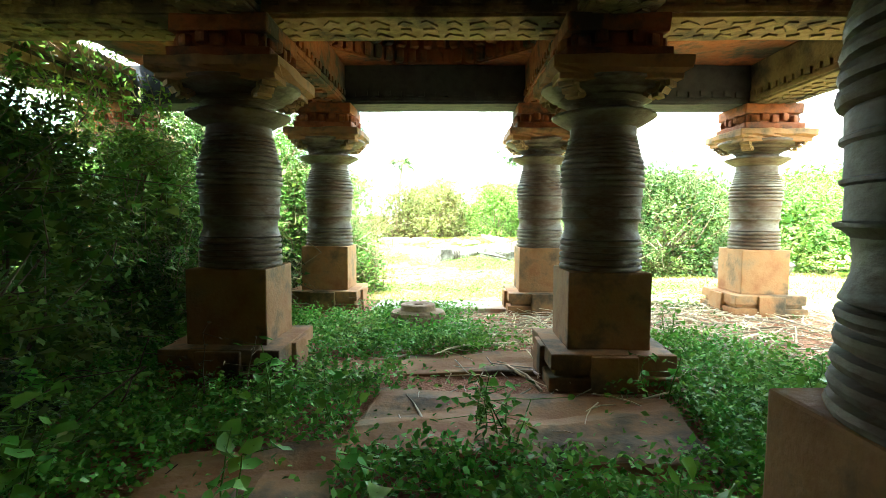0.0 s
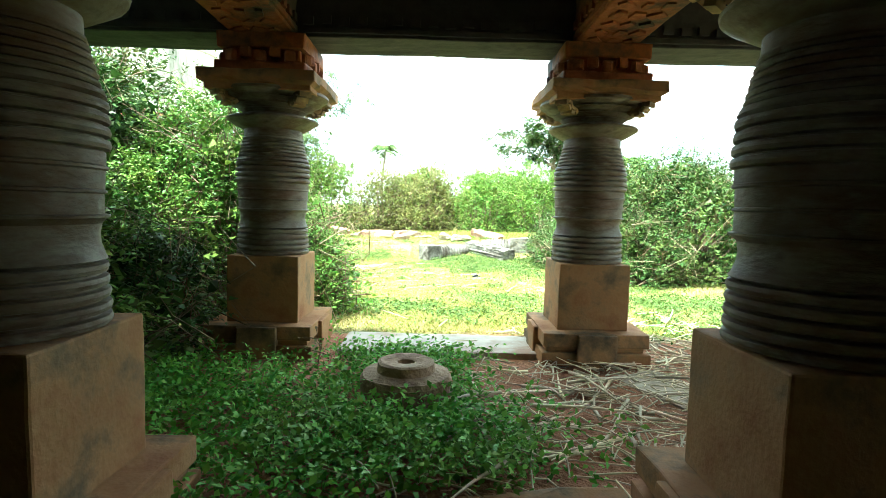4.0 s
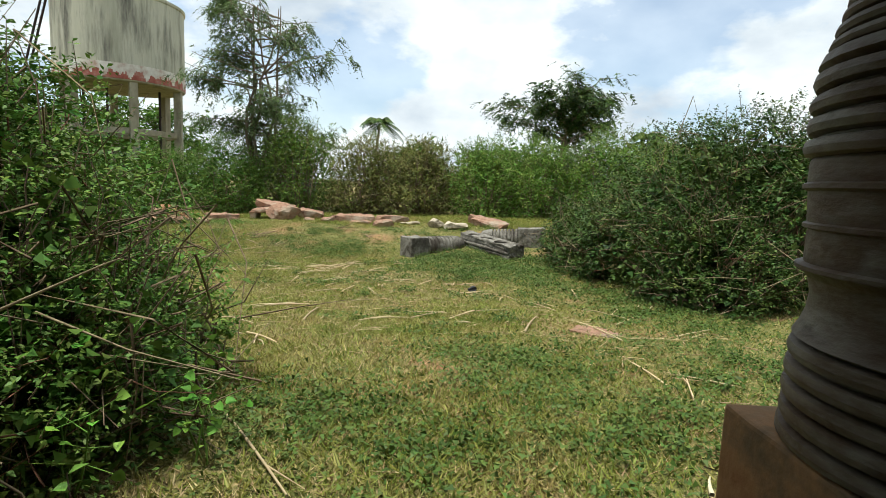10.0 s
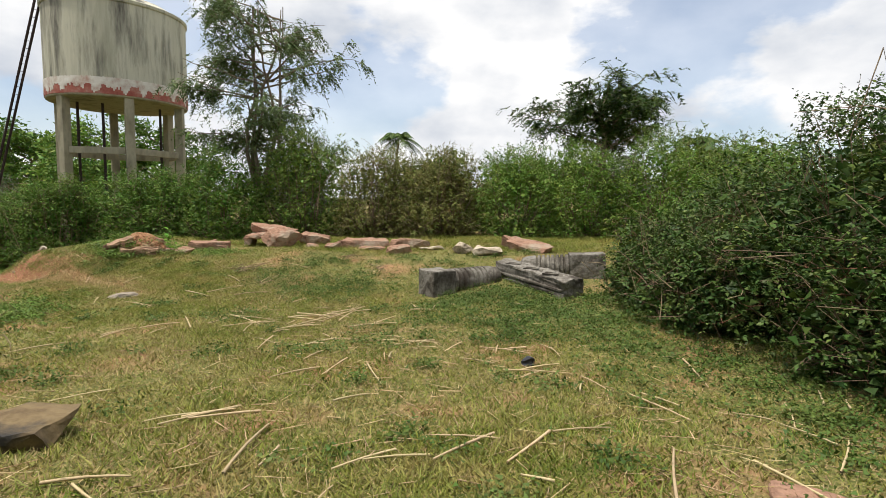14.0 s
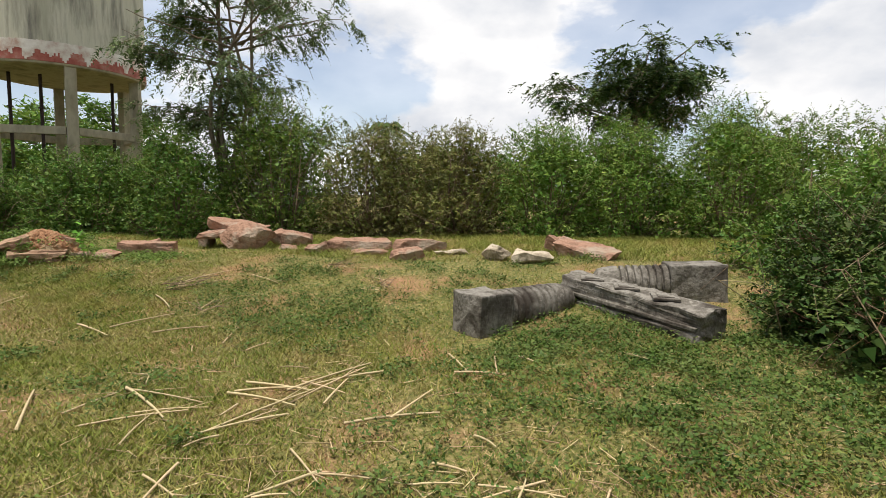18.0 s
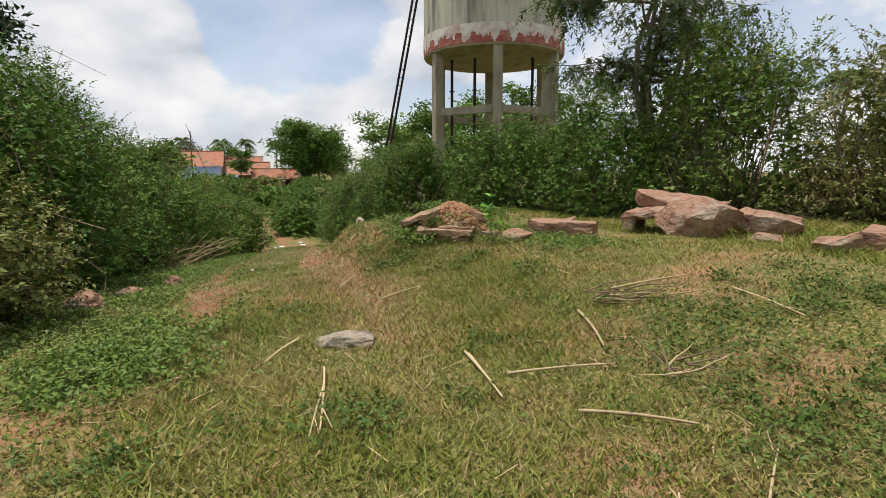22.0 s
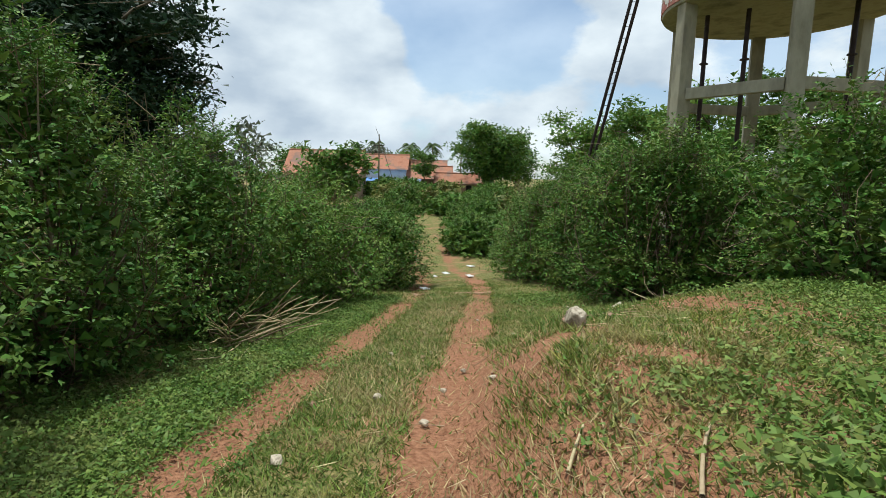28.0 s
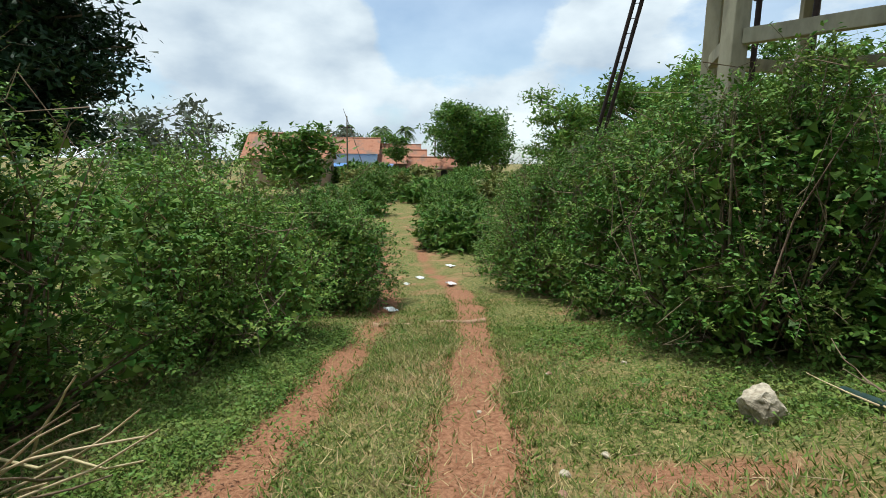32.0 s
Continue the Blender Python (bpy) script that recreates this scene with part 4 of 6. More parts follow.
# the earth mound with slabs
mound = thing("slab_mound", (-8.8, 26.3, gz(-8.75, 26.0) - 0.1), "heap of crumbling red earth with slabs jutting out, partly grassed", "stone heap", rz=29)
bm = bmesh.new()
bmesh.ops.create_icosphere(bm, subdivisions=5, radius=0.5)
for v in bm.verts:
    v.co = Vector((v.co.x * 1.2 + 0.06, v.co.y * 1.25 + 0.16, max(v.co.z, -0.1) * 1.12 * (1 - 0.25 * v.co.x) + 0.02)) + noise.noise_vector(v.co * 4) * 0.1
    v.co += noise.noise_vector(v.co * 13) * 0.04 + noise.noise_vector(v.co * 34) * 0.014
M_EARTH = material("crumbling_earth", [(0.2, 0.085, 0.04), (0.4, 0.21, 0.11), (0.3, 0.18, 0.095)], 14, detail=12, bump=1.0, bump_scale=40, bump_dist=0.06, second=(0.4, 0.3, 0.17), second_scale=3)
part("earth_core", bm, M_EARTH, mound)
M_TAN = material("tan_layered_stone", [(0.19, 0.11, 0.065), (0.38, 0.25, 0.16), (0.29, 0.175, 0.11)], 8, detail=10, rough=0.9, bump=0.6, stretch=(1, 1, 1.6), second=(0.15, 0.09, 0.055), second_scale=2.2, bump_dist=0.03)
for k, (p, s, rz, rx, ry, mat) in enumerate((((0.12, -0.5, 0.14), (0.62, 0.42, 0.1), 0, 0, 1, M_TAN), ((0.14, -0.36, 0.235), (0.58, 0.34, 0.035), 3, 3, 1, M_TAN), ((-0.3, -0.42, 0.14), (0.36, 0.34, 0.09), 14, 3, 4, M_TAN),
                         ((0.12, -0.46, 0.0), (0.5, 0.38, 0.14), 0, 0, 0, M_ROCK), ((0.18, -0.69, 0.06), (0.1, 0.06, 0.08), 0, 0, 0, M_TAN), ((-0.5, -0.05, 0.36), (0.62, 0.46, 0.075), 10, 4, -19, M_TAN),
                         ((-0.33, -0.16, 0.2), (0.34, 0.3, 0.2), 20, 0, -12, M_ROCK), ((-0.75, 0.1, 0.05), (0.3, 0.4, 0.26), 10, 0, 0, M_ROCK), ((0.42, 0.05, 0.36), (0.3, 0.26, 0.1), 15, 0, 12, M_ROCK), ((0.62, -0.2, 0.02), (0.3, 0.3, 0.16), -12, 4, 6, M_ROCK))):
    bm = bmesh.new()
    box(bm, s, p, rz=rz, rx=rx, ry=ry, bevel=0.012, rough=0.022, cuts=5)
    for v in bm.verts:
        v.co += noise.noise_vector(Vector((v.co.x * 6, v.co.y * 6, v.co.z * 20 + k))) * 0.018
    part("slab", bm, mat, mound)
rng = np.random.default_rng(88)
bm = bmesh.new()
for k in range(170):  # clods rolled down the slope
    u, w = rng.uniform(-0.2, 0.5), rng.uniform(-0.42, 0.3)
    zz = 0.55 * math.sqrt(max(0.0, 1 - ((u - 0.06) / 0.6) ** 2 - ((w - 0.14) / 0.65) ** 2)) + 0.02
    bmesh.ops.create_icosphere(bm, subdivisions=1, radius=rng.uniform(0.008, 0.028), matrix=Matrix.Translation((u, w, zz)) @ pose(0, 0, 0, rz=rng.uniform(0, 90)) @ Matrix.Diagonal((1.2, 0.9, 0.7, 1)))
tagged(part("clods", bm, M_EARTH, mound), "crumbled clods of reddish earth", kind="stuff")
P = np.concatenate([np.stack([rng.normal(cx, w, q), rng.normal(cy, w * 0.6, q), rng.normal(cz, 0.05, q)], 1) for cx, cy, cz, w, q in ((-0.2, -0.28, 0.32, 0.13, 500), (-0.62, -0.3, 0.14, 0.2, 900), (-0.9, 0.2, 0.3, 0.2, 700), (-0.3, 0.5, 0.52, 0.25, 900), (0.5, 0.5, 0.45, 0.2, 500), (-0.35, -0.62, 0.1, 0.3, 700), (0.75, -0.55, 0.1, 0.25, 500), (0.1, -0.2, 0.42, 0.2, 160))])
V, F = leaves(rng, P, 0.05, 0.4, 0.5, up=1.0, form=3)
tagged(raw("grass_cover", V, F, L_WEED, mound), "green weeds growing over the heap", kind="stuff")
rock("boulder", (-7.75, 26.6), (0.6, 0.4, 0.24), M_ROCK, "flat reddish stone beside the mound", 33)

# ---- the water tower ----
TC = Vector((-19.1, 41.5, 0))
TG = gz(TC.x, TC.y)
tower = thing("water_tower", (TC.x, TC.y, TG), "round stained concrete water tank on six legs", "water tower")
LEG_TOP = 6.7 - TG
feet = [Vector((math.cos(radians(a)), math.sin(radians(a)), 0)) * 3.1 for a in range(10, 370, 60)]
for p in feet:
    bm = bmesh.new()
    box(bm, (0.42, 0.42, LEG_TOP), p, rz=math.degrees(math.atan2(p.y, p.x)), bevel=0.03)
    part("leg", bm, M_LEG, tower)
for p, q in zip(feet, feet[1:] + feet[:1]):
    bm = bmesh.new()
    d = q - p
    mid = (p + q) / 2
    box(bm, (d.length - 0.42, 0.24, 0.34), (mid.x, mid.y, 3.86 - TG), rz=math.degrees(math.atan2(d.y, d.x)), bevel=0.02)
    part("tie_beam", bm, M_LEG, tower)
T0 = 6.62 - TG
bm = bmesh.new()
lathe(bm, [(3.15, T0 + 0.02), (3.37, T0 + 0.08), (3.4, T0 + 0.14), (3.4, T0 + 0.16)], 64)
part("bottom_slab", bm, M_LEG, tower, "ochre underside of the tank")
bm = bmesh.new()
lathe(bm, [(3.4, T0 + 0.16), (3.42, T0 + 0.17), (3.42, T0 + 0.74), (3.4, T0 + 0.76)], 96)
part("painted_band", bm, M_REDPAINT, tower, "worn red painted band")
bm = bmesh.new()
rng = np.random.default_rng(8)
for k in range(300):  # drips of uneven length, thick and thin along the rim
    a = 2 * math.pi * k / 300
    h = 0.34 + 0.7 * max(0.0, noise.noise(Vector((k * 0.17, 2.0, 0.0))) + 0.12) + 0.22 * rng.random() ** 3
    vs = box(bm, (0.08, 0.012, min(0.8, h)), (0, 0, 0), bevel=0.003)
    bmesh.ops.transform(bm, matrix=Matrix.Translation((3.422 * math.cos(a), 3.422 * math.sin(a), T0 + 0.97 - min(0.8, h) + 0.03 * rng.random())) @ pose(0, 0, 0, rz=math.degrees(a) + 90), verts=vs)
part("limewash", bm, M_WHITE, tower, "white limewash running down over the red")
bm = bmesh.new()
lathe(bm, [(3.4, T0 + 0.76), (3.4, T0 + 4.7), (3.47, T0 + 4.75), (3.49, T0 + 4.88), (3.3, T0 + 4.93), (2.6, T0 + 5.35), (0.8, T0 + 5.6), (0.2, T0 + 5.62)], 96)
part("tank", bm, M_CONC, tower, "rain-streaked grey-green concrete drum")
for p, top in ((Vector((-1.3, -1.6, 0)), T0 + 0.1), (Vector((-0.2, -1.2, 0)), T0 + 0.1), (Vector((1.9, 0.6, 0)), T0 + 0.1)):
    V, F = tube([[(p, 0.07), (p + Vector((0, 0, top * 0.5)), 0.07), (p + Vector((0, 0, top)), 0.07)]], 10)
    pipe = raw("water_pipe", V, F, M_RUST, tower, "dark iron pipe")
    bm = bmesh.new()
    lathe(bm, [(0.08, 0), (0.13, 0.01), (0.13, 0.05), (0.08, 0.06)], 12)
    fl = part("pipe_flange", bm, M_RUST, pipe)
    fl.location = p + Vector((0, 0, top - 1.6))
ladder = thing("steel_ladder", (-26.1, 39.5, gz(-26.1, 39.5)), "tall dark steel ladder leaning against the tank", "ladder")
top = Vector((-21.95, 39.5, 11.6)) - ladder.location
sway = Vector((0.75, 0.65, 0)).normalized() * 0.11
for sgn in (-1, 1):
    V, F = tube([[(sway * sgn, 0.06), (top * 0.5 + sway * sgn, 0.06), (top * 1.04 + sway * sgn, 0.06)]], 8)
    raw("rail", V, F, M_RUST, ladder)
for k in range(1, 36):
    c = top * (k / 36)
    V, F = tube([[(c - sway, 0.011), (c + sway, 0.011)]], 6)
    raw("rung", V, F, M_RUST, ladder)
V, F = tube([[(top * 0.27, 0.03), (top * 0.27 + Vector((2.2, 1.0, -2.1)), 0.03)]], 6)
raw("stay", V, F, M_RUST, ladder)

# ---- shrubs and trees ----
def shrub(at, size, n, leaf, mat, label, seed, name="shrub", group="", twigs=40, narrow=0.5, sprigs=26, form=4):
    """A wild shrub: uneven lobes of leafy shoots with gaps between, stems fanning up from the base, long stray shoots above."""
    rng = np.random.default_rng(seed)
    rx, ry, h = size
    form = 3 if leaf >= 0.1 else form
    narrow, leaf = (narrow * 0.72, leaf * 1.15) if form == 3 else (narrow, leaf)
    base = gz(*at)
    t = thing(name, (at[0], at[1], base), label, "shrub", group)
    lobes = []
    for k in range(5 + int(2.2 * math.sqrt(rx * ry)) + int(h)):
        a, d = rng.uniform(0, 2 * math.pi), (0.7 * math.sqrt(rng.random()) if k else 0.12)
        r = rng.uniform(0.3, 0.52)
        lobes.append((math.cos(a) * d * rx, math.sin(a) * d * ry, r * rx, r * ry, h * (rng.uniform(0.55, 1.0) * (1 - 0.3 * d * d) if k else 0.93), 0.48))
    for k in range(7):  # low growth round the foot
        a, r = (k + rng.random()) * 0.9, rng.uniform(0.22, 0.34)
        lobes.append((math.cos(a) * 0.72 * rx, math.sin(a) * 0.72 * ry, r * rx, r * ry, h * rng.uniform(0.22, 0.42), 0.42))
    LB = np.array(lobes)
    m, kk = max(60, n // 9), 9
    w = LB[:, 2] * LB[:, 4]
    pick = rng.choice(len(LB), m * 3, p=w / w.sum())
    d = rng.normal(0, 1, (m * 3, 3))
    d[:, 2] += 0.35
    d /= np.linalg.norm(d, axis=1)[:, None]
    rad = np.stack([LB[pick, 2], LB[pick, 3], LB[pick, 4] * 0.5], 1)
    cen = np.stack([LB[pick, 0], LB[pick, 1], LB[pick, 4] * LB[pick, 5]], 1)
    lump = np.array([noise.noise(Vector((p[0] * 1.9 + seed, p[1] * 1.9, p[2] * 1.9))) for p in (cen + d * rad)])
    B = cen + d * rad * (rng.uniform(0.62, 1.0, m * 3) ** 0.6 * (1 + 0.22 * lump))[:, None]
    ok = (lump > -0.3 + 0.5 * (rng.random(m * 3) - 0.5)) & (B[:, 2] > 0.02)
    for lx, ly, la, lb, lh, lc in lobes:
        ok &= ((B[:, 0] - lx) / la) ** 2 + ((B[:, 1] - ly) / lb) ** 2 + ((B[:, 2] - lh * lc) / (lh * 0.5)) ** 2 > 0.42
    B, d = B[ok][:m], d[ok][:m]
    lift = np.clip(ground_z(B[:, 0] + at[0], B[:, 1] + at[1]) - base, -1.5, 1.5)
    B[:, 2] += lift * np.clip(1 - B[:, 2] / h, 0, 1)
    D = d * 0.75 + rng.normal(0, 0.42, B.shape) + np.array([0, 0, 0.4])
    L = rng.uniform(0.16, 0.42, len(B)) * (0.75 + 0.09 * h)
    paths = []
    for k in range(twigs):
        c = B[rng.integers(len(B))]
        a = Vector((c[0] * 0.25 + rng.normal(0, 0.15), c[1] * 0.25 + rng.normal(0, 0.15), -0.05))
        paths.append(limb(rng, a, Vector(c) * 1.02, 0.014 + 0.006 * h * rng.random(), 0.004, 0.2, 4))
        for _ in range(2):
            e = Vector(c) + Vector(rng.normal(0, 0.35, 3))
            paths.append(limb(rng, paths[-1][2][0], e, 0.008, 0.003, 0.2, 3))
    for k in rng.permutation(len(B))[:twigs * 2]:  # the wood of some outer shoots
        e = Vector(B[k]) + Vector(D[k]).normalized() * L[k]
        paths.append([(Vector(B[k]) * 0.94, 0.006), (Vector(B[k]), 0.005), (e - Vector((0, 0, 0.2 * L[k])), 0.002)])
    high = np.argsort(B[:, 2] + 0.25 * h * rng.random(len(B)))[-max(1, len(B) // 4):]
    LV, LF, off = [], [], 0
    if sprigs:
        pk = high[rng.integers(len(high), size=sprigs * 2)]
        SB, SL = B[pk], rng.uniform(0.3, 0.85, len(pk)) * (0.75 + 0.08 * h)
        SD = rng.normal(0, 0.45, SB.shape) + d[pk] * 0.3 + np.array([0, 0, 0.9])
        SD /= np.linalg.norm(SD, axis=1)[:, None]
        for p, q, l in zip(SB, SD, SL):
            paths.append([(Vector(p), 0.006), (Vector(p + q * l * 0.5) - Vector((0, 0, 0.06 * l)), 0.004), (Vector(p + q * l) - Vector((0, 0, 0.25 * l)), 0.002)])
        V, F = sprays(rng, SB, SD, SL, 13, leaf * 0.85, narrow, form=form)
        LV.append(V), LF.append(F)
        off = len(V)
    if paths:
        V, F = tube(paths, 3)
        tagged(raw("branch_tangle", V, F, M_TWIG, t), "thin tangled brown stems", kind="stuff")
    if twigs >= 70:
        dry = []
        for k in range(twigs):
            c, e = Vector(B[rng.integers(len(B))]), Vector(B[rng.integers(len(B))])
            e = c + (e - c).normalized() * rng.uniform(0.3, 0.8)
            dry.append(limb(rng, c * 0.95, e * 0.98, 0.006, 0.0025, 0.22, 6))
            dry.append(limb(rng, dry[-1][3][0], dry[-1][3][0] + Vector(rng.normal(0, 0.22, 3)), 0.004, 0.002, 0.2, 4))
        V, F = tube(dry, 3)
        tagged(raw("dry_tangle", V, F, M_DRY, t), "bare reddish-brown dry twigs", kind="stuff")
    V, F = sprays(rng, B, D, L, kk, leaf, narrow, form=form)
    LV.append(V), LF.append(F + off)
    V, F = np.concatenate(LV), np.concatenate(LF)
    V[:, 2] = np.maximum(V[:, 2], ground_z(V[:, 0] + at[0], V[:, 1] + at[1]) - base + 0.02)
    raw("foliage", V, F, mat, t)
    m = n // 4
    P2 = B[rng.integers(len(B), size=m)] * np.array([0.8, 0.8, 0.84]) + rng.normal(0, 0.16, (m, 3))
    P2[:, 2] = np.maximum(P2[:, 2], ground_z(P2[:, 0] + at[0], P2[:, 1] + at[1]) - base + 0.05)
    V, F = leaves(rng, P2, leaf * 1.45, 0.4, 0.8, form=3)
    raw("inner_foliage", V, F, mat, t)
    return t


G_H = "hedge of shrubs behind the field"
G_L = "shrubs along the track"
G_T = "shrubs crowding the hall"
# beside the hall
shrub((-3.9, 12.7), (1.75, 1.9, 3.1), 30000, 0.07, L_BUSH, "dense tangled shrub with small leaves and bare twigs", 41, group=G_T, twigs=120, sprigs=30)
shrub((-1.95, 11.45), (0.68, 0.8, 1.3), 14000, 0.04, L_BUSH, "low dark twiggy shrub spreading onto grass", 37, group=G_T, twigs=90, sprigs=30)
shrub((-2.25, 11.8), (0.8, 0.9, 2.1), 14000, 0.045, L_BUSH, "thin twiggy shrub with small leaves", 38, group=G_T, twigs=90, sprigs=14)
shrub((-2.95, 11.6), (0.8, 0.9, 3.1), 12000, 0.065, L_BUSH, "thin twiggy shrub beside a pillar", 42, group=G_T, twigs=90, sprigs=14)
# next three take the fresh leaf so they look lit under the roof
shrub((-3.9, 9.0), (1.25, 1.7, 2.5), 20000, 0.085, L_FRESH, "dense leafy shrub growing into the hall", 43, group=G_T, twigs=70, sprigs=20)
shrub((-4.0, 6.2), (1.4, 1.7, 2.6), 20000, 0.085, L_FRESH, "dense shrub under the roof edge, leaves lightened as if lit", 44, group=G_T, twigs=70)
shrub((-4.6, 3.6), (1.5, 1.6, 2.5), 14000, 0.09, L_FRESH, "dense shrub under the roof edge, leaves lightened as if lit", 45, group=G_T, twigs=50)
shrub((-6.9, 8.0), (1.5, 2.4, 3.0), 12000, 0.1, L_BUSH, "tall leafy shrub outside the hall", 46, group=G_T)
shrub((-5.2, 12.2), (1.2, 1.3, 4.5), 14000, 0.085, L_DEEP, "tall dark shrub at the hall corner", 36, group=G_T, twigs=70)
shrub((-7.4, 11.6), (1.8, 2.0, 3.2), 11000, 0.1, L_BUSH, "tall leafy shrub outside the hall", 47, group=G_T)
shrub((-7.8, 4.5), (2.0, 2.4, 2.2), 8000, 0.11, L_BUSH, "tall leafy shrub outside the hall", 48, group=G_T)
shrub((-6.3, 14.6), (1.3, 1.2, 1.5), 9000, 0.08, L_OLIVE, "low yellow-green shrub in grass", 49, group=G_T)
shrub((-6.2, 17.2), (1.0, 0.8, 0.9), 6000, 0.07, L_OLIVE, "low weedy shrub in grass", 50, group=G_T, twigs=25)
shrub((-2.95, 9.3), (0.6, 1.0, 1.5), 9000, 0.06, L_DEEP, "low dark shrub pressed against a pillar", 31, group=G_T, twigs=80, sprigs=20)
shrub((-2.9, 7.6), (0.6, 0.9, 1.0), 8000, 0.055, L_BUSH, "low leafy undergrowth among the pillars", 32, group=G_T, twigs=30)
shrub((-3.0, 4.6), (0.8, 0.9, 1.1), 8000, 0.06, L_DEEP, "low leafy undergrowth among the pillars", 33, group=G_T, twigs=30)
shrub((-1.95, 12.6), (0.5, 0.55, 1.1), 7000, 0.045, L_FRESH, "small yellow-green shrub at the edge of the grass", 30, group=G_T, twigs=60, sprigs=16)
# right of the field
G_R = "large shrubs beside the field"
shrub((5.6, 21.8), (2.1, 2.0, 2.5), 24000, 0.075, L_DEEP, "dark leafy shrub over fallen stones", 58, group=G_R, twigs=90)
shrub((5.9, 18.9), (2.9, 2.8, 4.0), 44000, 0.072, L_DEEP, "large dark shrub with dry twigs hanging", 51, group=G_R, twigs=170, sprigs=40)
shrub((3.75, 20.5), (1.25, 1.3, 1.5), 13000, 0.065, L_DEEP, "low dark shrub trailing onto grass", 34, group=G_R, twigs=110, sprigs=20)
shrub((4.7, 17.3), (1.2, 1.1, 1.9), 13000, 0.065, L_DEEP, "dark twiggy shrub trailing onto grass", 35, group=G_R, twigs=120, sprigs=24)
shrub((5.6, 25.4), (1.5, 1.5, 1.5), 9000, 0.08, L_BUSH, "green shrub over fallen stones", 52, group=G_R)
shrub((3.85, 22.3), (1.15, 1.0, 1.6), 13000, 0.06, L_DEEP, "low dark shrub beside fallen stones", 29, group=G_R, twigs=80, sprigs=18)
shrub((10.6, 20.6), (2.6, 2.4, 3.4), 16000, 0.1, L_BUSH, "broad green shrub beside the field", 53, group=G_R)
shrub((13.6, 18.0), (2.8, 2.6, 3.6), 16000, 0.11, L_BUSH, "broad green shrub beside the field", 54, group=G_R)
shrub((15.5, 13.5), (2.6, 2.8, 3.4), 13000, 0.12, L_BUSH, "broad green shrub beside the field", 55, group=G_R)
shrub((17, 8.5), (2.6, 3.0, 3.4), 11000, 0.13, L_BUSH, "broad green shrub beside the field", 56, group=G_R)
shrub((8.2, 26.0), (2.4, 2.2, 3.0), 12000, 0.1, L_FRESH, "bright green shrub beside the field", 57, group=G_R)
# hedge behind the field
HEDGE = [(-15.6, 34.6, 2.3, 2.0, 3.0, 0), (-12.4, 33.2, 2.2, 1.7, 2.9, 0), (-9.4, 33.0, 2.2, 1.6, 3.4, 0), (-6.3, 33.2, 2.3, 1.8, 4.3, 0), (-3.4, 32.8, 2.2, 1.7, 3.7, 2), (-0.6, 32.6, 2.1, 1.6, 3.4, 2),
         (2.2, 32.4, 2.2, 1.7, 3.4, 1), (4.9, 32.2, 2.3, 1.8, 3.8, 1), (7.8, 32.2, 2.5, 1.9, 4.4, 1), (11.0, 31.5, 2.6, 2.2, 4.0, 0), (14.4, 30.2, 2.6, 2.4, 3.6, 1), (17.8, 28.4, 2.8, 2.6, 3.6, 0),
         (20.5, 24.6, 2.8, 2.8, 3.6, 0), (21.5, 19, 2.8, 3.0, 3.6, 1), (-7.5, 36.5, 2.8, 2, 4.6, 0), (-1.5, 36.5, 3.0, 2, 4.0, 2), (4.5, 36.2, 3.0, 2, 4.4, 1), (10.5, 36, 3.0, 2.2, 5.0, 0), (-12.5, 36.8, 2.8, 2, 3.9, 0)]
for k, (x, y, rx, ry, h, tone) in enumerate(HEDGE):
    shrub((x, y), (rx, ry, h * (1.14 if x < -4 else 1.05)), 14000 if y < 34 else 6000, 0.082 if y < 34 else 0.12, (L_HEDGE if x > -8 else L_BUSH, L_FRESH, L_OLIVE)[tone], ("thick dark green hedge shrub", "bright green leafy hedge shrub", "olive-brown twiggy hedge shrub")[tone], 60 + k,
          group=G_H, twigs=45 if tone != 2 else 100, form=4 if k < 10 else 3, narrow=0.5)
# along the track, south-west side
LEFT = [(-11.3, 19.7, 2.0, 1.8, 2.4, 2), (-13.9, 21.2, 2.2, 1.9, 4.2, 0), (-16.7, 22.7, 2.2, 1.9, 4.7, 0), (-19.5, 24.8, 2.2, 1.9, 4.5, 0), (-22.0, 27.4, 2.2, 2.0, 3.7, 1), (-24.9, 30.1, 2.1, 1.9, 3.0, 0), (-9.2, 18.0, 1.8, 1.7, 2.4, 1),
        (-14.2, 18.0, 2.4, 2.2, 4.4, 1), (-18.2, 20.0, 2.6, 2.4, 5.0, 0), (-22.6, 22.6, 2.6, 2.4, 4.8, 0), (-12.0, 15.2, 2.4, 2.2, 3.6, 1), (-27.5, 27.0, 2.8, 2.6, 4.6, 0)]
for k, (x, y, rx, ry, h, tone) in enumerate(LEFT):
    shrub((x, y), (rx, ry, h), 24000 if k < 6 else 9000, 0.078 if k < 6 else 0.11, (L_BUSH, L_FRESH, L_OLIVE)[tone], ("dense dark green shrub beside the track", "light green leafy shrub beside the track", "weedy shrub with dry stalks")[tone], 90 + k, group=G_L,
          twigs=80 if k < 6 else 40)
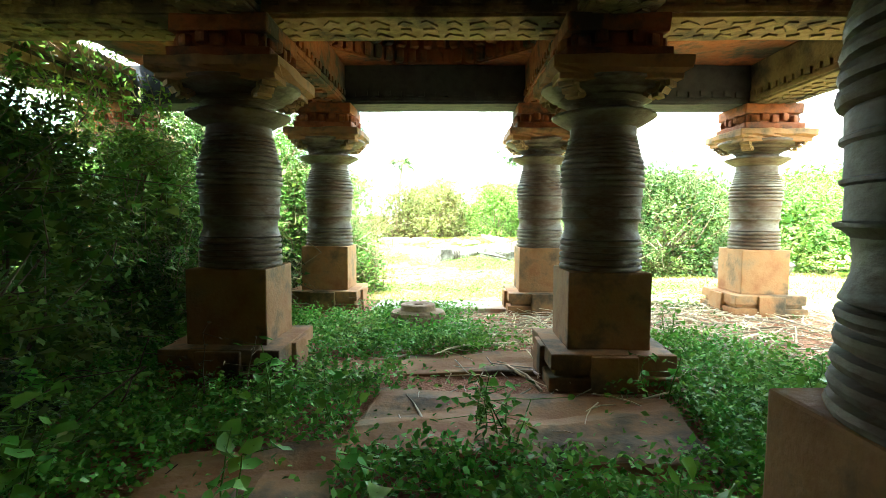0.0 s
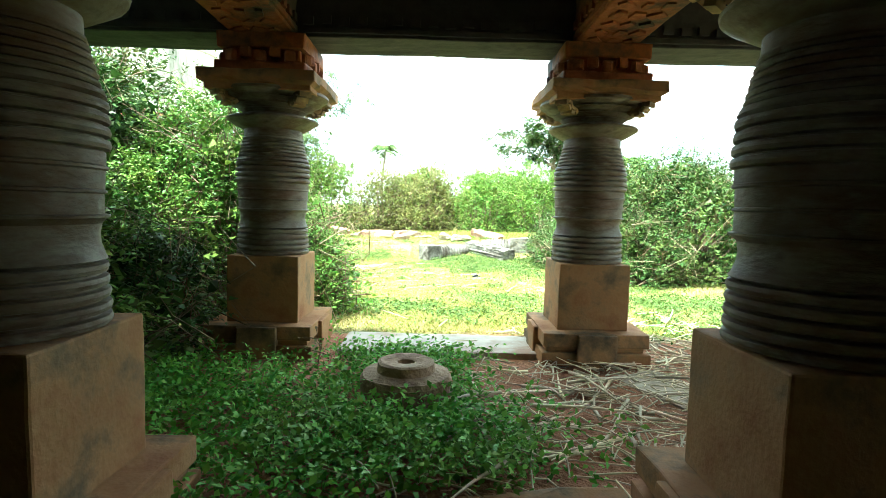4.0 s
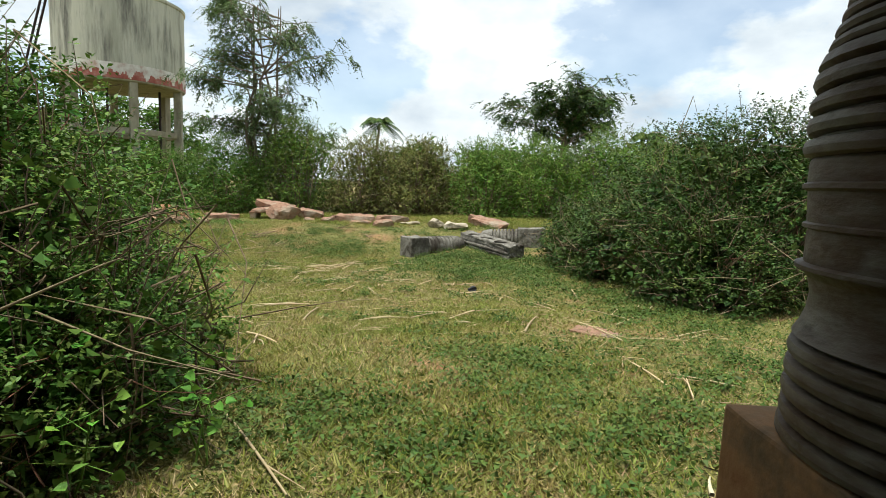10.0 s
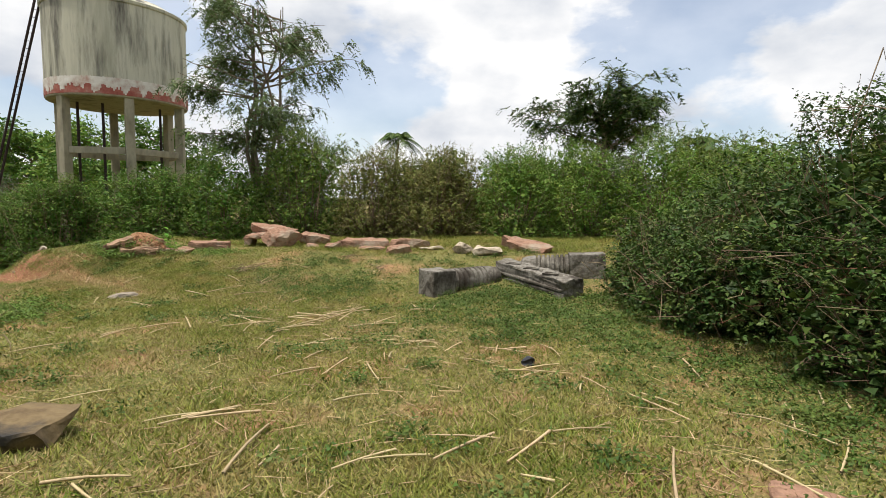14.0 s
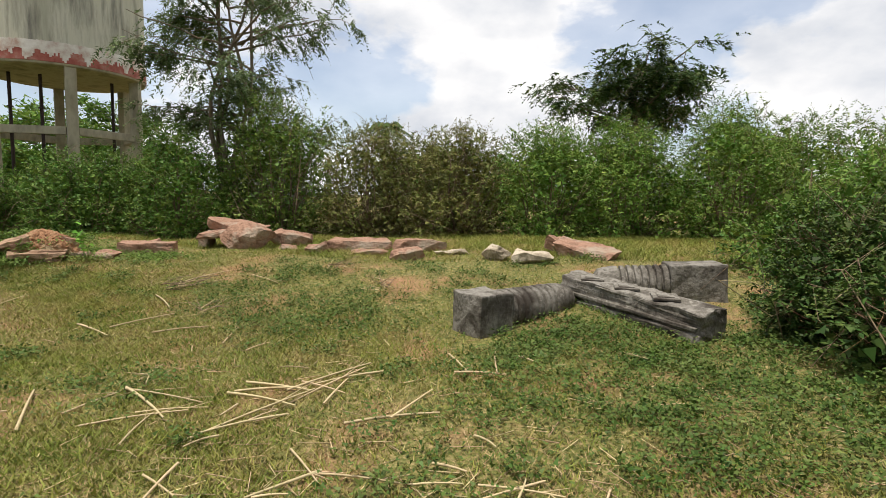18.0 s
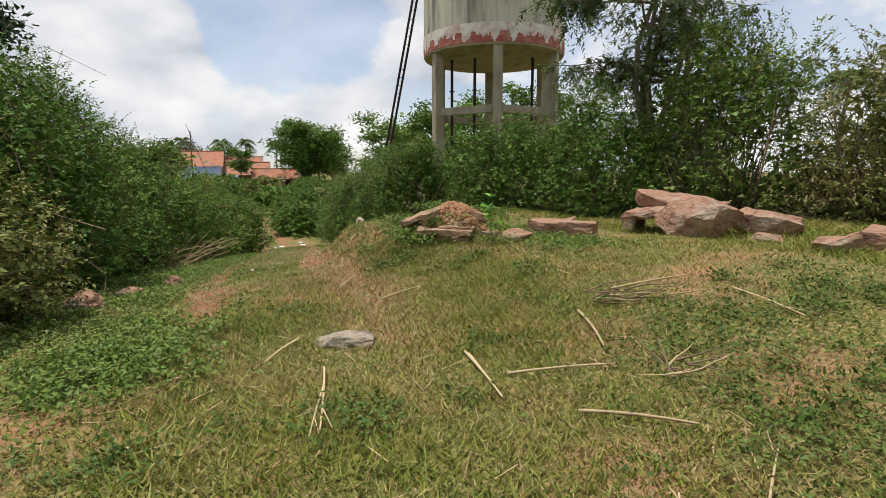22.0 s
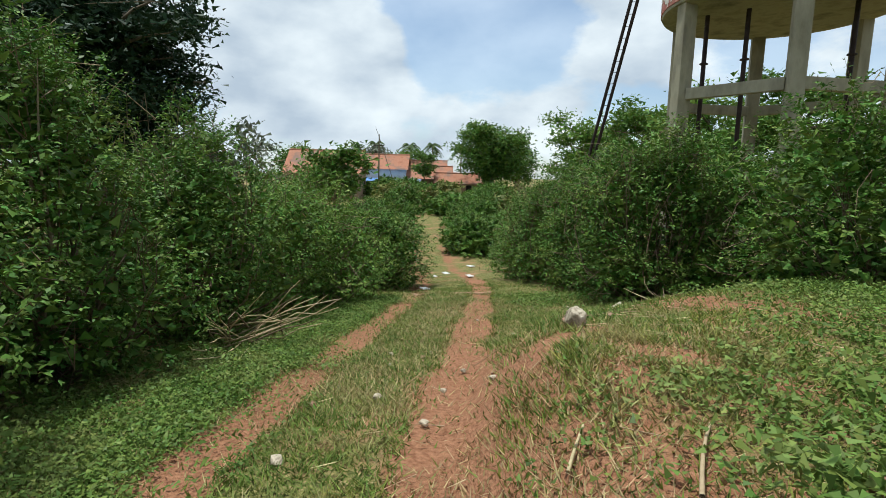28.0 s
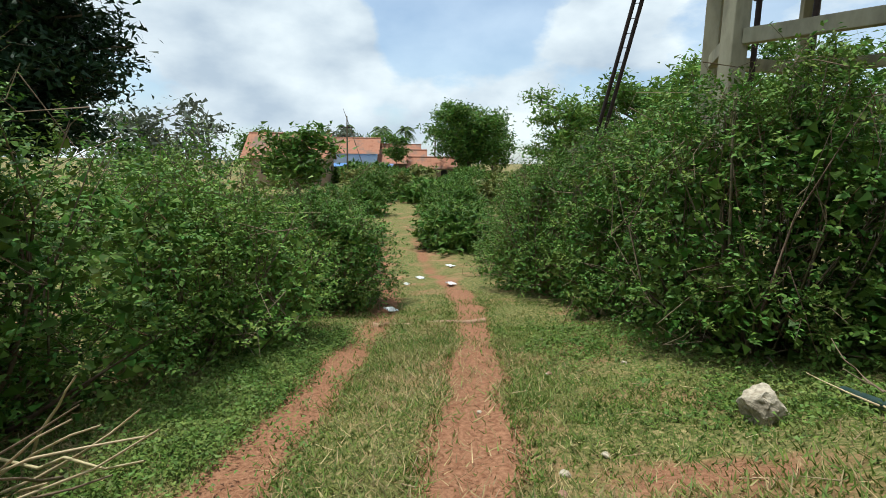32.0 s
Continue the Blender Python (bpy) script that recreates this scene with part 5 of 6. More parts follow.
# along the track, north-east side
RIGHT = [(-16.4, 33.4, 2.1, 1.7, 3.9, 0), (-19.4, 34.6, 2.2, 1.8, 4.0, 0), (-22.4, 35.6, 2.2, 1.9, 3.9, 0), (-25.6, 37.6, 2.2, 2.0, 3.6, 0), (-29.2, 40.6, 2.4, 2.2, 3.2, 0)]
for k, (x, y, rx, ry, h, tone) in enumerate(RIGHT):
    shrub((x, y), (rx, ry, h), 24000, 0.076, L_BUSH, "dense dark green shrub beside the track", 110 + k, group=G_L, twigs=110, sprigs=20)
shrub((-27.6, 42.5), (2.2, 2.0, 5.6), 7000, 0.1, L_GREY, "tall greyish wispy shrub by the tower", 116, group=G_L, twigs=140, sprigs=40)
for k, (x, y, h) in enumerate(((-33.5, 40.2, 2.2), (-36.5, 42, 2.4), (-41, 45, 2.6), (-38.5, 34.6, 2.6), (-31.8, 31.9, 2.4), (-35, 31, 3.0), (-47, 47.5, 2.6), (-45, 37.5, 2.8), (-36, 48, 3.0), (-52, 52, 3), (-50, 42, 3.0), (-42, 54, 3.0), (-60, 48, 3.2), (-58, 57, 3))):
    shrub((x, y), (2.6, 2.4, h), 4500, 0.19, L_BUSH, "green shrub beyond the track", 120 + k, group=G_L, twigs=16, form=3, narrow=0.6)


rng = np.random.default_rng(19)
for k in range(46):
    a, d = rng.uniform(1.95, 2.9), rng.uniform(52, 100)
    shrub((-10 + d * math.cos(a), 24 + d * math.sin(a)), (3.4, 3.4, rng.uniform(2.4, 3.6)), 1500, 0.42, L_BUSH if k % 3 else L_OLIVE, "far scrub before the village", 140 + k, name="far_shrub", group="far scrub", twigs=0, sprigs=0, form=3, narrow=0.6)
for k in range(26):
    a, d = rng.uniform(0.3, 1.95), rng.uniform(48, 80)
    shrub((-5 + d * math.cos(a), 20 + d * math.sin(a)), (4.2, 4.2, rng.uniform(3.0, 4.6)), 1500, 0.45, L_BUSH if k % 3 else L_FRESH, "far scrub beyond the hedge", 190 + k, name="far_shrub", group="far scrub", twigs=0, sprigs=0, form=3, narrow=0.6)


def tree(at, name, label, seed, height, crown, n, leaf, mat, trunk_r=0.2, trunks=1, branches=14, flat=1.0, narrow=0.45, fork=0.45, droop=0.0, clump=0.55, spray=5, rise=0.0, pinnate=0.0):
    """A tree: tapered trunk(s), limbs, twigs, and leaves gathered along the twigs with gaps between."""
    rng = np.random.default_rng(seed)
    t = thing(name, (at[0], at[1], gz(*at) - 0.05), label, "tree")
    rx, rz0, rz1 = crown
    wood, ends = [], []
    for k in range(trunks):
        tip = Vector((rng.normal(0, rx * 0.15), rng.normal(0, rx * 0.15), height * 0.9))
        base = limb(rng, (rng.normal(0, 0.2 * (trunks > 1)), rng.normal(0, 0.2 * (trunks > 1)), 0), tip, trunk_r, trunk_r * 0.15, 0.05, 9)
        wood.append(base)
        for b in range(branches):
            f = fork + (0.95 - fork) * (b + rng.random()) / branches
            i = f * 8
            p = base[int(i)][0].lerp(base[min(8, int(i) + 1)][0], i % 1)
            a = b * 2.4 + rng.random()
            u = rng.uniform(0.55, 1.0)
            zz = rz0 + (rz1 - rz0) * (f - fork) / (1 - fork) + rng.normal(0, 0.25)
            reach = rx * u * math.sqrt(max(0.12, 1 - ((zz - (rz0 + rz1) / 2) / ((rz1 - rz0) / 2 + 0.01) * 0.85 * flat) ** 2))
            e = Vector((math.cos(a) * reach, math.sin(a) * reach, zz + rise * (reach - 0.5 * rx)))
            lb = limb(rng, p, e, trunk_r * 0.4, trunk_r * 0.08, 0.08, 7)
            wood.append(lb)
            for s in range(spray):
                q = lb[2 + rng.integers(5)][0]
                tw = limb(rng, q, q + Vector((rng.normal(0, 0.5), rng.normal(0, 0.5), rng.normal(0.15 - droop, 0.3))) * rx * 0.36, trunk_r * 0.08, 0.006, 0.1, 5)
                wood.append(tw)
                ends += [p_ for p_, _ in tw[1:]]
    V, F = tube(wood, 4)
    raw("trunk", V, F, M_BARK, t, "brown bark trunk and limbs")
    E_ = np.array([tuple(e) for e in ends])
    w = rng.uniform(0.2, 1.6, len(E_))
    if pinnate:  # compound leaves: leaflets in pairs along a drooping rib
        m = n // 14
        P = E_[rng.choice(len(E_), m, p=w / w.sum())] + rng.normal(0, 1, (m, 3)) * clump * np.array([1, 1, 0.5])
        D = P * np.array([1, 1, 0]) / (np.linalg.norm(P[:, :2], axis=1)[:, None] + 0.1) * 0.6 + rng.normal(0, 0.5, (m, 3))
        D[:, 2] = D[:, 2] * 0.5 - droop
        V, F = sprays(rng, P, D, pinnate * rng.uniform(0.6, 1.3, m), 14, leaf, narrow, 0.5, 1.0, 3, 0.16)
    else:
        P = E_[rng.choice(len(E_), n, p=w / w.sum())] + rng.normal(0, 1, (n, 3)) * clump * np.array([1, 1, 0.6])
        V, F = leaves(rng, P, leaf, 0.4, narrow * 0.9, droop=droop, form=3)
    raw("crown", V, F, mat, t)
    return t


tree((-8.9, 35.6), "feathery_tree", "tall airy tree with fine feathery leaves", 201, 11.0, (4.0, 2.8, 11.2), 36000, 0.15, L_FEATHER, 0.13, 5, 10, 0.7, 0.42, 0.36, 0.35, 0.12, 6, 0.55, 0.5)
tree((7.0, 39.2), "spreading_tree", "spreading umbrella-crowned green tree", 202, 7.2, (3.7, 4.8, 7.7), 26000, 0.2, L_DEEP, 0.18, 3, 9, 0.6, 0.42, 0.6, 0.1, 0.2, 7, 0.1, 0.6)
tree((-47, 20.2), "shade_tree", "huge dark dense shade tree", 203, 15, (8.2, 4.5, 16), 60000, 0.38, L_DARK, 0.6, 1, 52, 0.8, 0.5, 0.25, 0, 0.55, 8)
tree((-75, 69), "round_tree", "round-crowned dark green tree near houses", 204, 9.5, (6.5, 4, 11), 16000, 0.5, L_BUSH, 0.4, 1, 26, 0.8, 0.5, 0.35, 0, 0.7, 5)
tree((-84, 62), "young_tree", "slender young tree beside a house", 205, 6.5, (1.9, 3, 7.2), 1800, 0.4, L_BUSH, 0.12, 1, 9, 0.8, 0.5, 0.5, 0, 0.4, 3)
for k, (x, y, h, r) in enumerate(((-44, 66, 12.4, 5), (-36, 64, 12.2, 5), (-28, 63, 11.6, 4.6), (-52, 66, 11, 5), (-33, 57, 8, 3.6))):
    tree((x, y), "distant_tree", "broad green tree behind the tower", 210 + k, h - 1.2, (r, 3, h), 9000, 0.42, L_FRESH if k % 2 else L_BUSH, 0.3, 1, 18, 0.8, 0.5, 0.35, 0, 0.6, 4)
for k, (x, y, h, r) in enumerate(((14, 62, 5.5, 4), (24, 58, 6, 4), (33, 52, 6, 4), (-18, 66, 6.5, 4.5), (-3, 70, 5.5, 4), (6, 66, 5, 4), (40, 44, 6, 4), (44, 34, 6, 4), (42, 22, 6, 4.5), (-62, 30, 8, 5), (-66, 42, 7, 4), (-95, 52, 7, 4.5), (-101, 60, 8, 4.5), (-108, 72, 8, 5), (-92, 86, 8, 5), (-80, 96, 9, 6), (-60, 95, 9, 6), (-110, 48, 8, 5))):
    tree((x, y), "distant_tree", "low green tree on the skyline", 230 + k, h - 1, (r, 1.6, h), 3000, 0.6, L_BUSH if k % 3 else L_GREY, 0.25, 1, 14, 0.8, 0.5, 0.3, 0, 0.7, 4)


def palm(at, height, seed, size=2.6, label="coconut palm with drooping fronds"):
    rng = np.random.default_rng(seed)
    t = thing("coconut_palm", (at[0], at[1], gz(*at) - 0.05), label, "palm", "coconut palms")
    top = Vector((rng.normal(0, 0.4), rng.normal(0, 0.4), height))
    V, F = tube([limb(rng, (0, 0, 0), top, 0.2, 0.13, 0.04, 8)], 8)
    raw("trunk", V, F, M_BARK, t)
    for k in range(17):
        a, el = k * 2.4 + rng.normal(0, 0.1), rng.uniform(-0.25, 1.2)
        pts = []
        for s in np.linspace(0, 1, 9):
            rad = size * (s * math.cos(el) * 0.95 + 0.05 * s)
            pts.append(top + Vector((math.cos(a) * rad, math.sin(a) * rad, size * (math.sin(el) * s - 0.75 * s * s))))
        V, F = tube([[(p, 0.03 * (1 - s * 0.1)) for s, p in enumerate(pts)]], 3)
        V, F = [tuple(v) for v in V], [tuple(f) for f in F]
        sd = Vector((-math.sin(a), math.cos(a), 0))
        for i in range(26):
            s = 0.15 + 0.83 * i / 26
            p = pts[int(s * 8)].lerp(pts[min(8, int(s * 8) + 1)], s * 8 % 1)
            d = (pts[min(8, int(s * 8) + 1)] - pts[int(s * 8)]).normalized()
            L = size * 0.3 * (1 - abs(s - 0.45))
            for sg in (-1, 1):
                tip = p + (sd * sg * 0.8 + d * 0.5 + Vector((0, 0, -0.45))) * L
                b = len(V)
                V += [tuple(p - d * 0.05), tuple(p + d * 0.05), tuple(tip + d * 0.02), tuple(tip - d * 0.02)]
                F.append((b, b + 1, b + 2, b + 3))
        raw("frond", V, F, L_DEEP, t)
    return t


palm((-7.8, 78.0), 8.6, 301, 3.4)
palm((14.8, 46.0), 4.9, 302, 2.6, "short coconut palm behind the spreading tree")
for k, (x, y, h) in enumerate(((-118, 76, 9), (-122, 84, 9.5), (-113, 86, 8.6), (-109, 92, 9), (-104, 96, 8.4), (-125, 70, 9.4), (-116, 96, 9))):
    palm((x, y), h, 303 + k, 3.0, "far coconut palm behind the houses")

# ---- the village ----
M_TILE = material("clay_roof_tile", [(0.26, 0.1, 0.055), (0.36, 0.165, 0.1), (0.3, 0.14, 0.088)], 1.4, rough=0.85, bump=0.3, second=(0.2, 0.13, 0.1), second_scale=0.5)
M_WASH = material("blue_white_wash", [(0.55, 0.62, 0.68), (0.68, 0.73, 0.76)], 0.9, rough=0.9, bump=0.1)
M_MUDWALL = material("mud_wall", [(0.3, 0.2, 0.13), (0.42, 0.3, 0.2)], 0.9, rough=0.95, bump=0.3)
M_BLUE = material("blue_sheet", [(0.1, 0.22, 0.5), (0.16, 0.3, 0.6)], 0.8, rough=0.4, bump=0.1)
# near-black stand-in for shade inside openings and under the shed roof
M_SHADE = material("painted_shade", [(0.02, 0.018, 0.016), (0.035, 0.03, 0.028)], 2, rough=0.9, bump=0)


def house(at, rz, w, d, wall_h, roof_h, wall, label, roof=M_TILE, windows=2):
    t = thing("house", (at[0], at[1], gz(*at) - 0.1), label, "house", rz=rz)
    bm = bmesh.new()
    box(bm, (w, d, wall_h), (0, 0, 0), bevel=0.02)
    for sx in (-1, 1):
        a = [bm.verts.new((sx * (w / 2 - 0.1), -d / 2 + 0.05, wall_h)), bm.verts.new((sx * (w / 2 - 0.1), d / 2 - 0.05, wall_h)), bm.verts.new((sx * (w / 2 - 0.1), 0, wall_h + roof_h * 0.93))]
        b = [bm.verts.new(v.co - Vector((sx * 0.2, 0, 0))) for v in a]
        bm.faces.new(a)
        bm.faces.new(b)
        for i in range(3):
            bm.faces.new((a[i], a[(i + 1) % 3], b[(i + 1) % 3], b[i]))
    part("wall", bm, wall, t)
    for sy in (-1, 1):
        V, F = [], []
        n, rows = int((w + 0.8) / 0.22), 9
        for i in range(n + 1):
            for j in range(rows * 2):
                s = (j + 1) // 2 / rows
                lift = 0.05 * (i % 2) + (0.045 if j % 2 else 0.0)
                V.append((-w / 2 - 0.4 + i * (w + 0.8) / n, sy * (d / 2 + 0.5) * (1 - s), wall_h - 0.25 + (roof_h + 0.28) * s + lift))
        for i in range(n):
            for j in range(rows * 2 - 1):
                F.append((i * rows * 2 + j, (i + 1) * rows * 2 + j, (i + 1) * rows * 2 + j + 1, i * rows * 2 + j + 1))
        raw("roof_slope", V, F, roof, t, "rows of weathered red clay tiles" if roof is M_TILE else "")
    V, F = tube([[(Vector((-w / 2 - 0.42, 0, wall_h + roof_h + 0.06)), 0.14), (Vector((w / 2 + 0.42, 0, wall_h + roof_h + 0.06)), 0.14)]], 8)
    raw("ridge", V, F, roof, t)
    for k in range(windows):
        for sx, wh in ((1, "x"), (-1, "y")):
            bm = bmesh.new()
            if wh == "x":
                box(bm, (0.08, 0.8, 0.8), (w / 2 + 0.01, -d / 4 + k * d / 2, wall_h * 0.45))
            else:
                box(bm, (0.9, 0.08, 0.9), (-w / 4 + k * w / 2, -d / 2 - 0.01, wall_h * 0.4))
            part("window", bm, M_SHADE, t, "near-black panel painted as a shaded unglazed opening")
    return t


house((-92.5, 58.5), 60, 8.5, 6, 4.2, 2.2, M_WASH, "pale blue gabled house with a clay tile roof")
house((-100, 57.5), 62, 9, 7, 3.2, 2.4, M_MUDWALL, "low house with an orange clay tile roof")
house((-84, 46.5), 62, 10, 8, 3.6, 3.0, M_MUDWALL, "house with a large orange clay tile roof")
house((-88.5, 65.5), 62, 7, 5, 2.8, 1.9, M_MUDWALL, "small mud house with a brown tile roof")
house((-83.5, 68.0), 62, 7, 4, 2.2, 1.4, M_MUDWALL, "low mud shed with a brown tile roof")
house((-104, 72), 60, 9, 6, 3.4, 2.2, M_MUDWALL, "house with a clay tile roof")
shed = thing("tarpaulin_shed", (-86.8, 58.0, gz(-86.8, 58) - 0.05), "open shed with a blue sheet roof", "shed", rz=62)
bm = bmesh.new()
box(bm, (9, 3.4, 0.08), (0, 0, 2.35), rx=8, rough=0.04, cuts=4)
part("sheet_roof", bm, M_BLUE, shed, "sagging blue plastic sheet")
for k in range(4):
    for sy in (-1, 1):
        V, F = tube([[(Vector((-4.2 + 2.8 * k, sy * 1.4, 0)), 0.08), (Vector((-4.2 + 2.8 * k, sy * 1.4, 2.35 + sy * 0.2)), 0.07)]], 6)
        raw("post", V, F, M_BARK, shed)
bm = bmesh.new()
box(bm, (8.8, 0.1, 2.1), (0, 1.55, 0))
part("back_wall", bm, M_SHADE, shed, "back wall painted near-black as its shadow")
line = thing("clothes_line", (-82.5, 56.5, gz(-82.5, 56.5)), "washing line with hung clothes", "clothes line", rz=62)
V, F = tube([[(Vector((-4, 0, 1.7)), 0.02), (Vector((0, 0, 1.6)), 0.02), (Vector((4, 0, 1.7)), 0.02)]], 4)
raw("rope", V, F, M_TWIG, line)
for sx in (-4, 4):
    V, F = tube([[(Vector((sx, 0, -0.05)), 0.05), (Vector((sx, 0, 1.75)), 0.04)]], 6)
    raw("post", V, F, M_BARK, line)
for k, c in enumerate(((0.7, 0.7, 0.7), (0.5, 0.12, 0.12), (0.75, 0.72, 0.68), (0.15, 0.15, 0.2), (0.6, 0.35, 0.2), (0.7, 0.7, 0.72), (0.3, 0.3, 0.35))):
    bm = bmesh.new()
    box(bm, (0.7, 0.04, 1.0), (-3.3 + 1.08 * k, 0, 0.62), bevel=0.01, rough=0.03, cuts=3)
    part("cloth", bm, material("cloth_%s" % "abcdefg"[k], [c, tuple(v * 0.8 for v in c)], 3, bump=0.2), line)
pole = thing("utility_pole", (-83.0, 54.0, gz(-83, 54.0)), "weathered utility pole with crossarm and leaning stay", "utility pole")
V, F = tube([[(Vector((0, 0, -0.1)), 0.13), (Vector((0.05, 0, 5.0)), 0.11), (Vector((0.1, 0, 9.2)), 0.08)]], 8)
raw("mast", V, F, M_BARK, pole)
V, F = tube([[(Vector((-0.5, -0.6, 7.6)), 0.06), (Vector((0.6, 0.6, 7.6)), 0.06)]], 6)
raw("crossarm", V, F, M_RUST, pole)
V, F = tube([[(Vector((1.8, 2.6, -0.05)), 0.06), (Vector((0.9, 1.2, 4.5)), 0.05), (Vector((0.1, 0.0, 8.8)), 0.04), (Vector((-0.3, -0.4, 10.2)), 0.03)]], 6)
raw("stay_rod", V, F, M_BARK, pole)
stack = thing("firewood_stack", (-80.5, 62.5, gz(-80.5, 62.5)), "lean-to stack of dark wooden poles", "wood stack", rz=62)
rng = np.random.default_rng(77)
for k in range(16):
    V, F = tube([limb(rng, (-2.4 + 0.3 * k, -0.8, -0.05), (-2.2 + 0.3 * k + rng.normal(0, 0.15), 0.6, 1.7 + rng.normal(0, 0.15)), 0.08, 0.06, 0.02, 4)], 6)
    raw("wood_pole", V, F, M_BARK, stack)

# ---- bits along the track ----
M_PLASTIC = material("white_plastic", [(0.7, 0.7, 0.68), (0.8, 0.8, 0.79)], 5, rough=0.4, bump=0.3)
for k, (x, y, s) in enumerate(((-22.9, 31.2, 0.34), (-25.3, 34.3, 0.32), (-27.8, 34.7, 0.34), (-26.5, 33.5, 0.2), (-30, 37.3, 0.4))):
    bm = bmesh.new()
    bmesh.ops.create_grid(bm, x_segments=8, y_segments=6, size=0.5)
    for v in bm.verts:
        v.co = Vector((v.co.x * s, v.co.y * s * 0.6, 0.03 + 0.07 * abs(noise.noise(v.co * 4 + Vector((k, 0, 0))))))
    bmesh.ops.solidify(bm, geom=bm.faces[:], thickness=0.01)
    ob = part("plastic_bag", bm, M_PLASTIC)
    ob.location = (x, y, gz(x, y))
    tagged(ob, "crumpled white plastic bag lying on the track", "litter", "litter on the track")
V, F = tube([limb(np.random.default_rng(3), (-21.6, 30.2, gz(-21.6, 30.2) - 0.03), (-20.4, 31.9, gz(-20.4, 31.9) - 0.03), 0.08, 0.07, 0.02, 8)], 8)
tagged(raw("earth_ridge", V, F, material("trodden_earth", [(0.3, 0.17, 0.1), (0.46, 0.31, 0.21)], 12, detail=9, bump=0.6)), "low earth ridge across the track", "earth ridge")
for k in range(26):
    x, y = random.uniform(-18.5, -12), 0
    y = 28.3 - (x + 15.5) * 0.6 + random.gauss(0, 1.3)
    s = random.uniform(0.05, 0.13)
    rock("pebble", (x, y), (s, s * 0.8, s * 0.6), M_PALE if k % 3 else M_ROCK, "small stone on the track", 400 + k, "pebbles on the track", sub=2)

V, F = tube([[(Vector((-14.72, 31.5, gz(-14.72, 31.5) + 0.12)), 0.035), (Vector((-14.2, 30.9, gz(-14.2, 30.9) + 0.06)), 0.04), (Vector((-13.72, 30.26, gz(-13.72, 30.26) + 0.035)), 0.04)]], 10)
tagged(raw("fallen_pipe", V, F, material("dull_green_pipe", [(0.02, 0.045, 0.04), (0.05, 0.08, 0.07)], 8, rough=0.5, bump=0.2)), "dark green pipe lying in grass", "pipe")

# dry brush heap beside the track
brush = thing("brush_heap", (-17.55, 25.1, gz(-17.55, 25.1)), "heap of dry straw-coloured branches", "brush heap")
rng = np.random.default_rng(91)
for k in range(34):
    a, L = rng.uniform(-0.5, 1.2), rng.uniform(0.8, 2.0)
    p = Vector(rng.normal(0, 0.3, 3)) * 0.8
    p.z = abs(p.z) * 0.6
    V, F = tube([limb(rng, p, p + Vector((math.cos(a) * L, math.sin(a) * L, rng.uniform(0.15, 0.95))), 0.014, 0.006, 0.06, 5)], 5)
    raw("branch", V, F, M_STRAW if k % 5 else M_TWIG, brush)

# ---- stalks and grass ----
def stalk_mesh(k):
    """A straight dry stalk with a slight bow, a split end on some."""
    rng = np.random.default_rng(500 + k)
    L, r = 1.0, 0.009 + 0.002 * (k % 3)
    bow = rng.normal(0, 0.011)
    ps = [[(Vector((L * (t - 0.5), bow * math.sin(math.pi * t), 0.01 * math.sin(math.pi * t))), r * (1 - 0.4 * t)) for t in np.linspace(0, 1, 5)]]
    if k % 3 == 0:
        ps.append([(Vector((L * 0.2, 0, 0.004)), r * 0.6), (Vector((L * 0.55, 0.06, 0.03)), r * 0.2)])
    V, F = tube(ps, 5)
    o = raw("straw_stalk", V, F, M_STRAW)
    me = o.data
    bpy.data.objects.remove(o)
    return me


STALKS = [stalk_mesh(k) for k in range(10)]
rng = np.random.default_rng(55)
# stalks lying in known spots: place, length, heading
NEAR_TRACK = [(-6.05, 21.7, 1.2, -37), (-5.46, 22.68, 0.77, -35), (-4.92, 22.94, 0.77, 41), (-7.11, 22.04, 0.57, -63), (-5.12, 23.79, 0.95, -51), (-4.25, 22.59, 0.65, 19), (-5.22, 25.36, 0.99, 50), (-4.06, 25.11, 0.93, -43), (-10.59, 24.54, 0.97, 75)]
MID_FIELD = [(-3.35, 20.48, 0.91, -20), (-3.09, 20.15, 0.53, 17), (-1.99, 20.95, 0.96, 48), (-1.87, 20.63, 0.65, 81), (-1.18, 20.29, 0.68, 63), (-1.32, 20.02, 0.74, 11), (-2.48, 20.41, 0.71, -21), (-4.32, 20.22, 1.0, 122), (-5.88, 21.54, 0.8, -42),
             (-3.02, 21.88, 0.35, 63), (-2.35, 20.1, 0.28, 55), (-3.17, 19.81, 0.56, 97), (-5.37, 22.62, 0.83, -36), (-0.79, 21.3, 0.73, -76), (-0.39, 21.36, 1.0, -95)]
NEAR_HALL = [(-3.47, 20.37, 1.1, -44), (-2.23, 15.06, 0.48, 17), (-0.98, 16.8, 0.39, 40), (-1.99, 20.7, 0.98, 52), (0.95, 16.01, 0.47, 11), (2.67, 14.52, 0.6, -9), (2.13, 15.03, 1.16, -79), (3.29, 14.96, 0.98, 40), (2.58, 17.76, 0.83, -96),
             (2.72, 15.73, 0.67, 50), (1.37, 15.29, 0.84, 70), (-1.51, 15.71, 0.82, 90), (-2.12, 16.38, 0.43, 33), (4.18, 16.87, 0.44, -5), (-0.86, 11.6, 1.12, -54), (-2.46, 20.09, 1.3, 53), (-3.3, 19.98, 0.75, 22)]
spots = NEAR_TRACK + MID_FIELD + NEAR_HALL
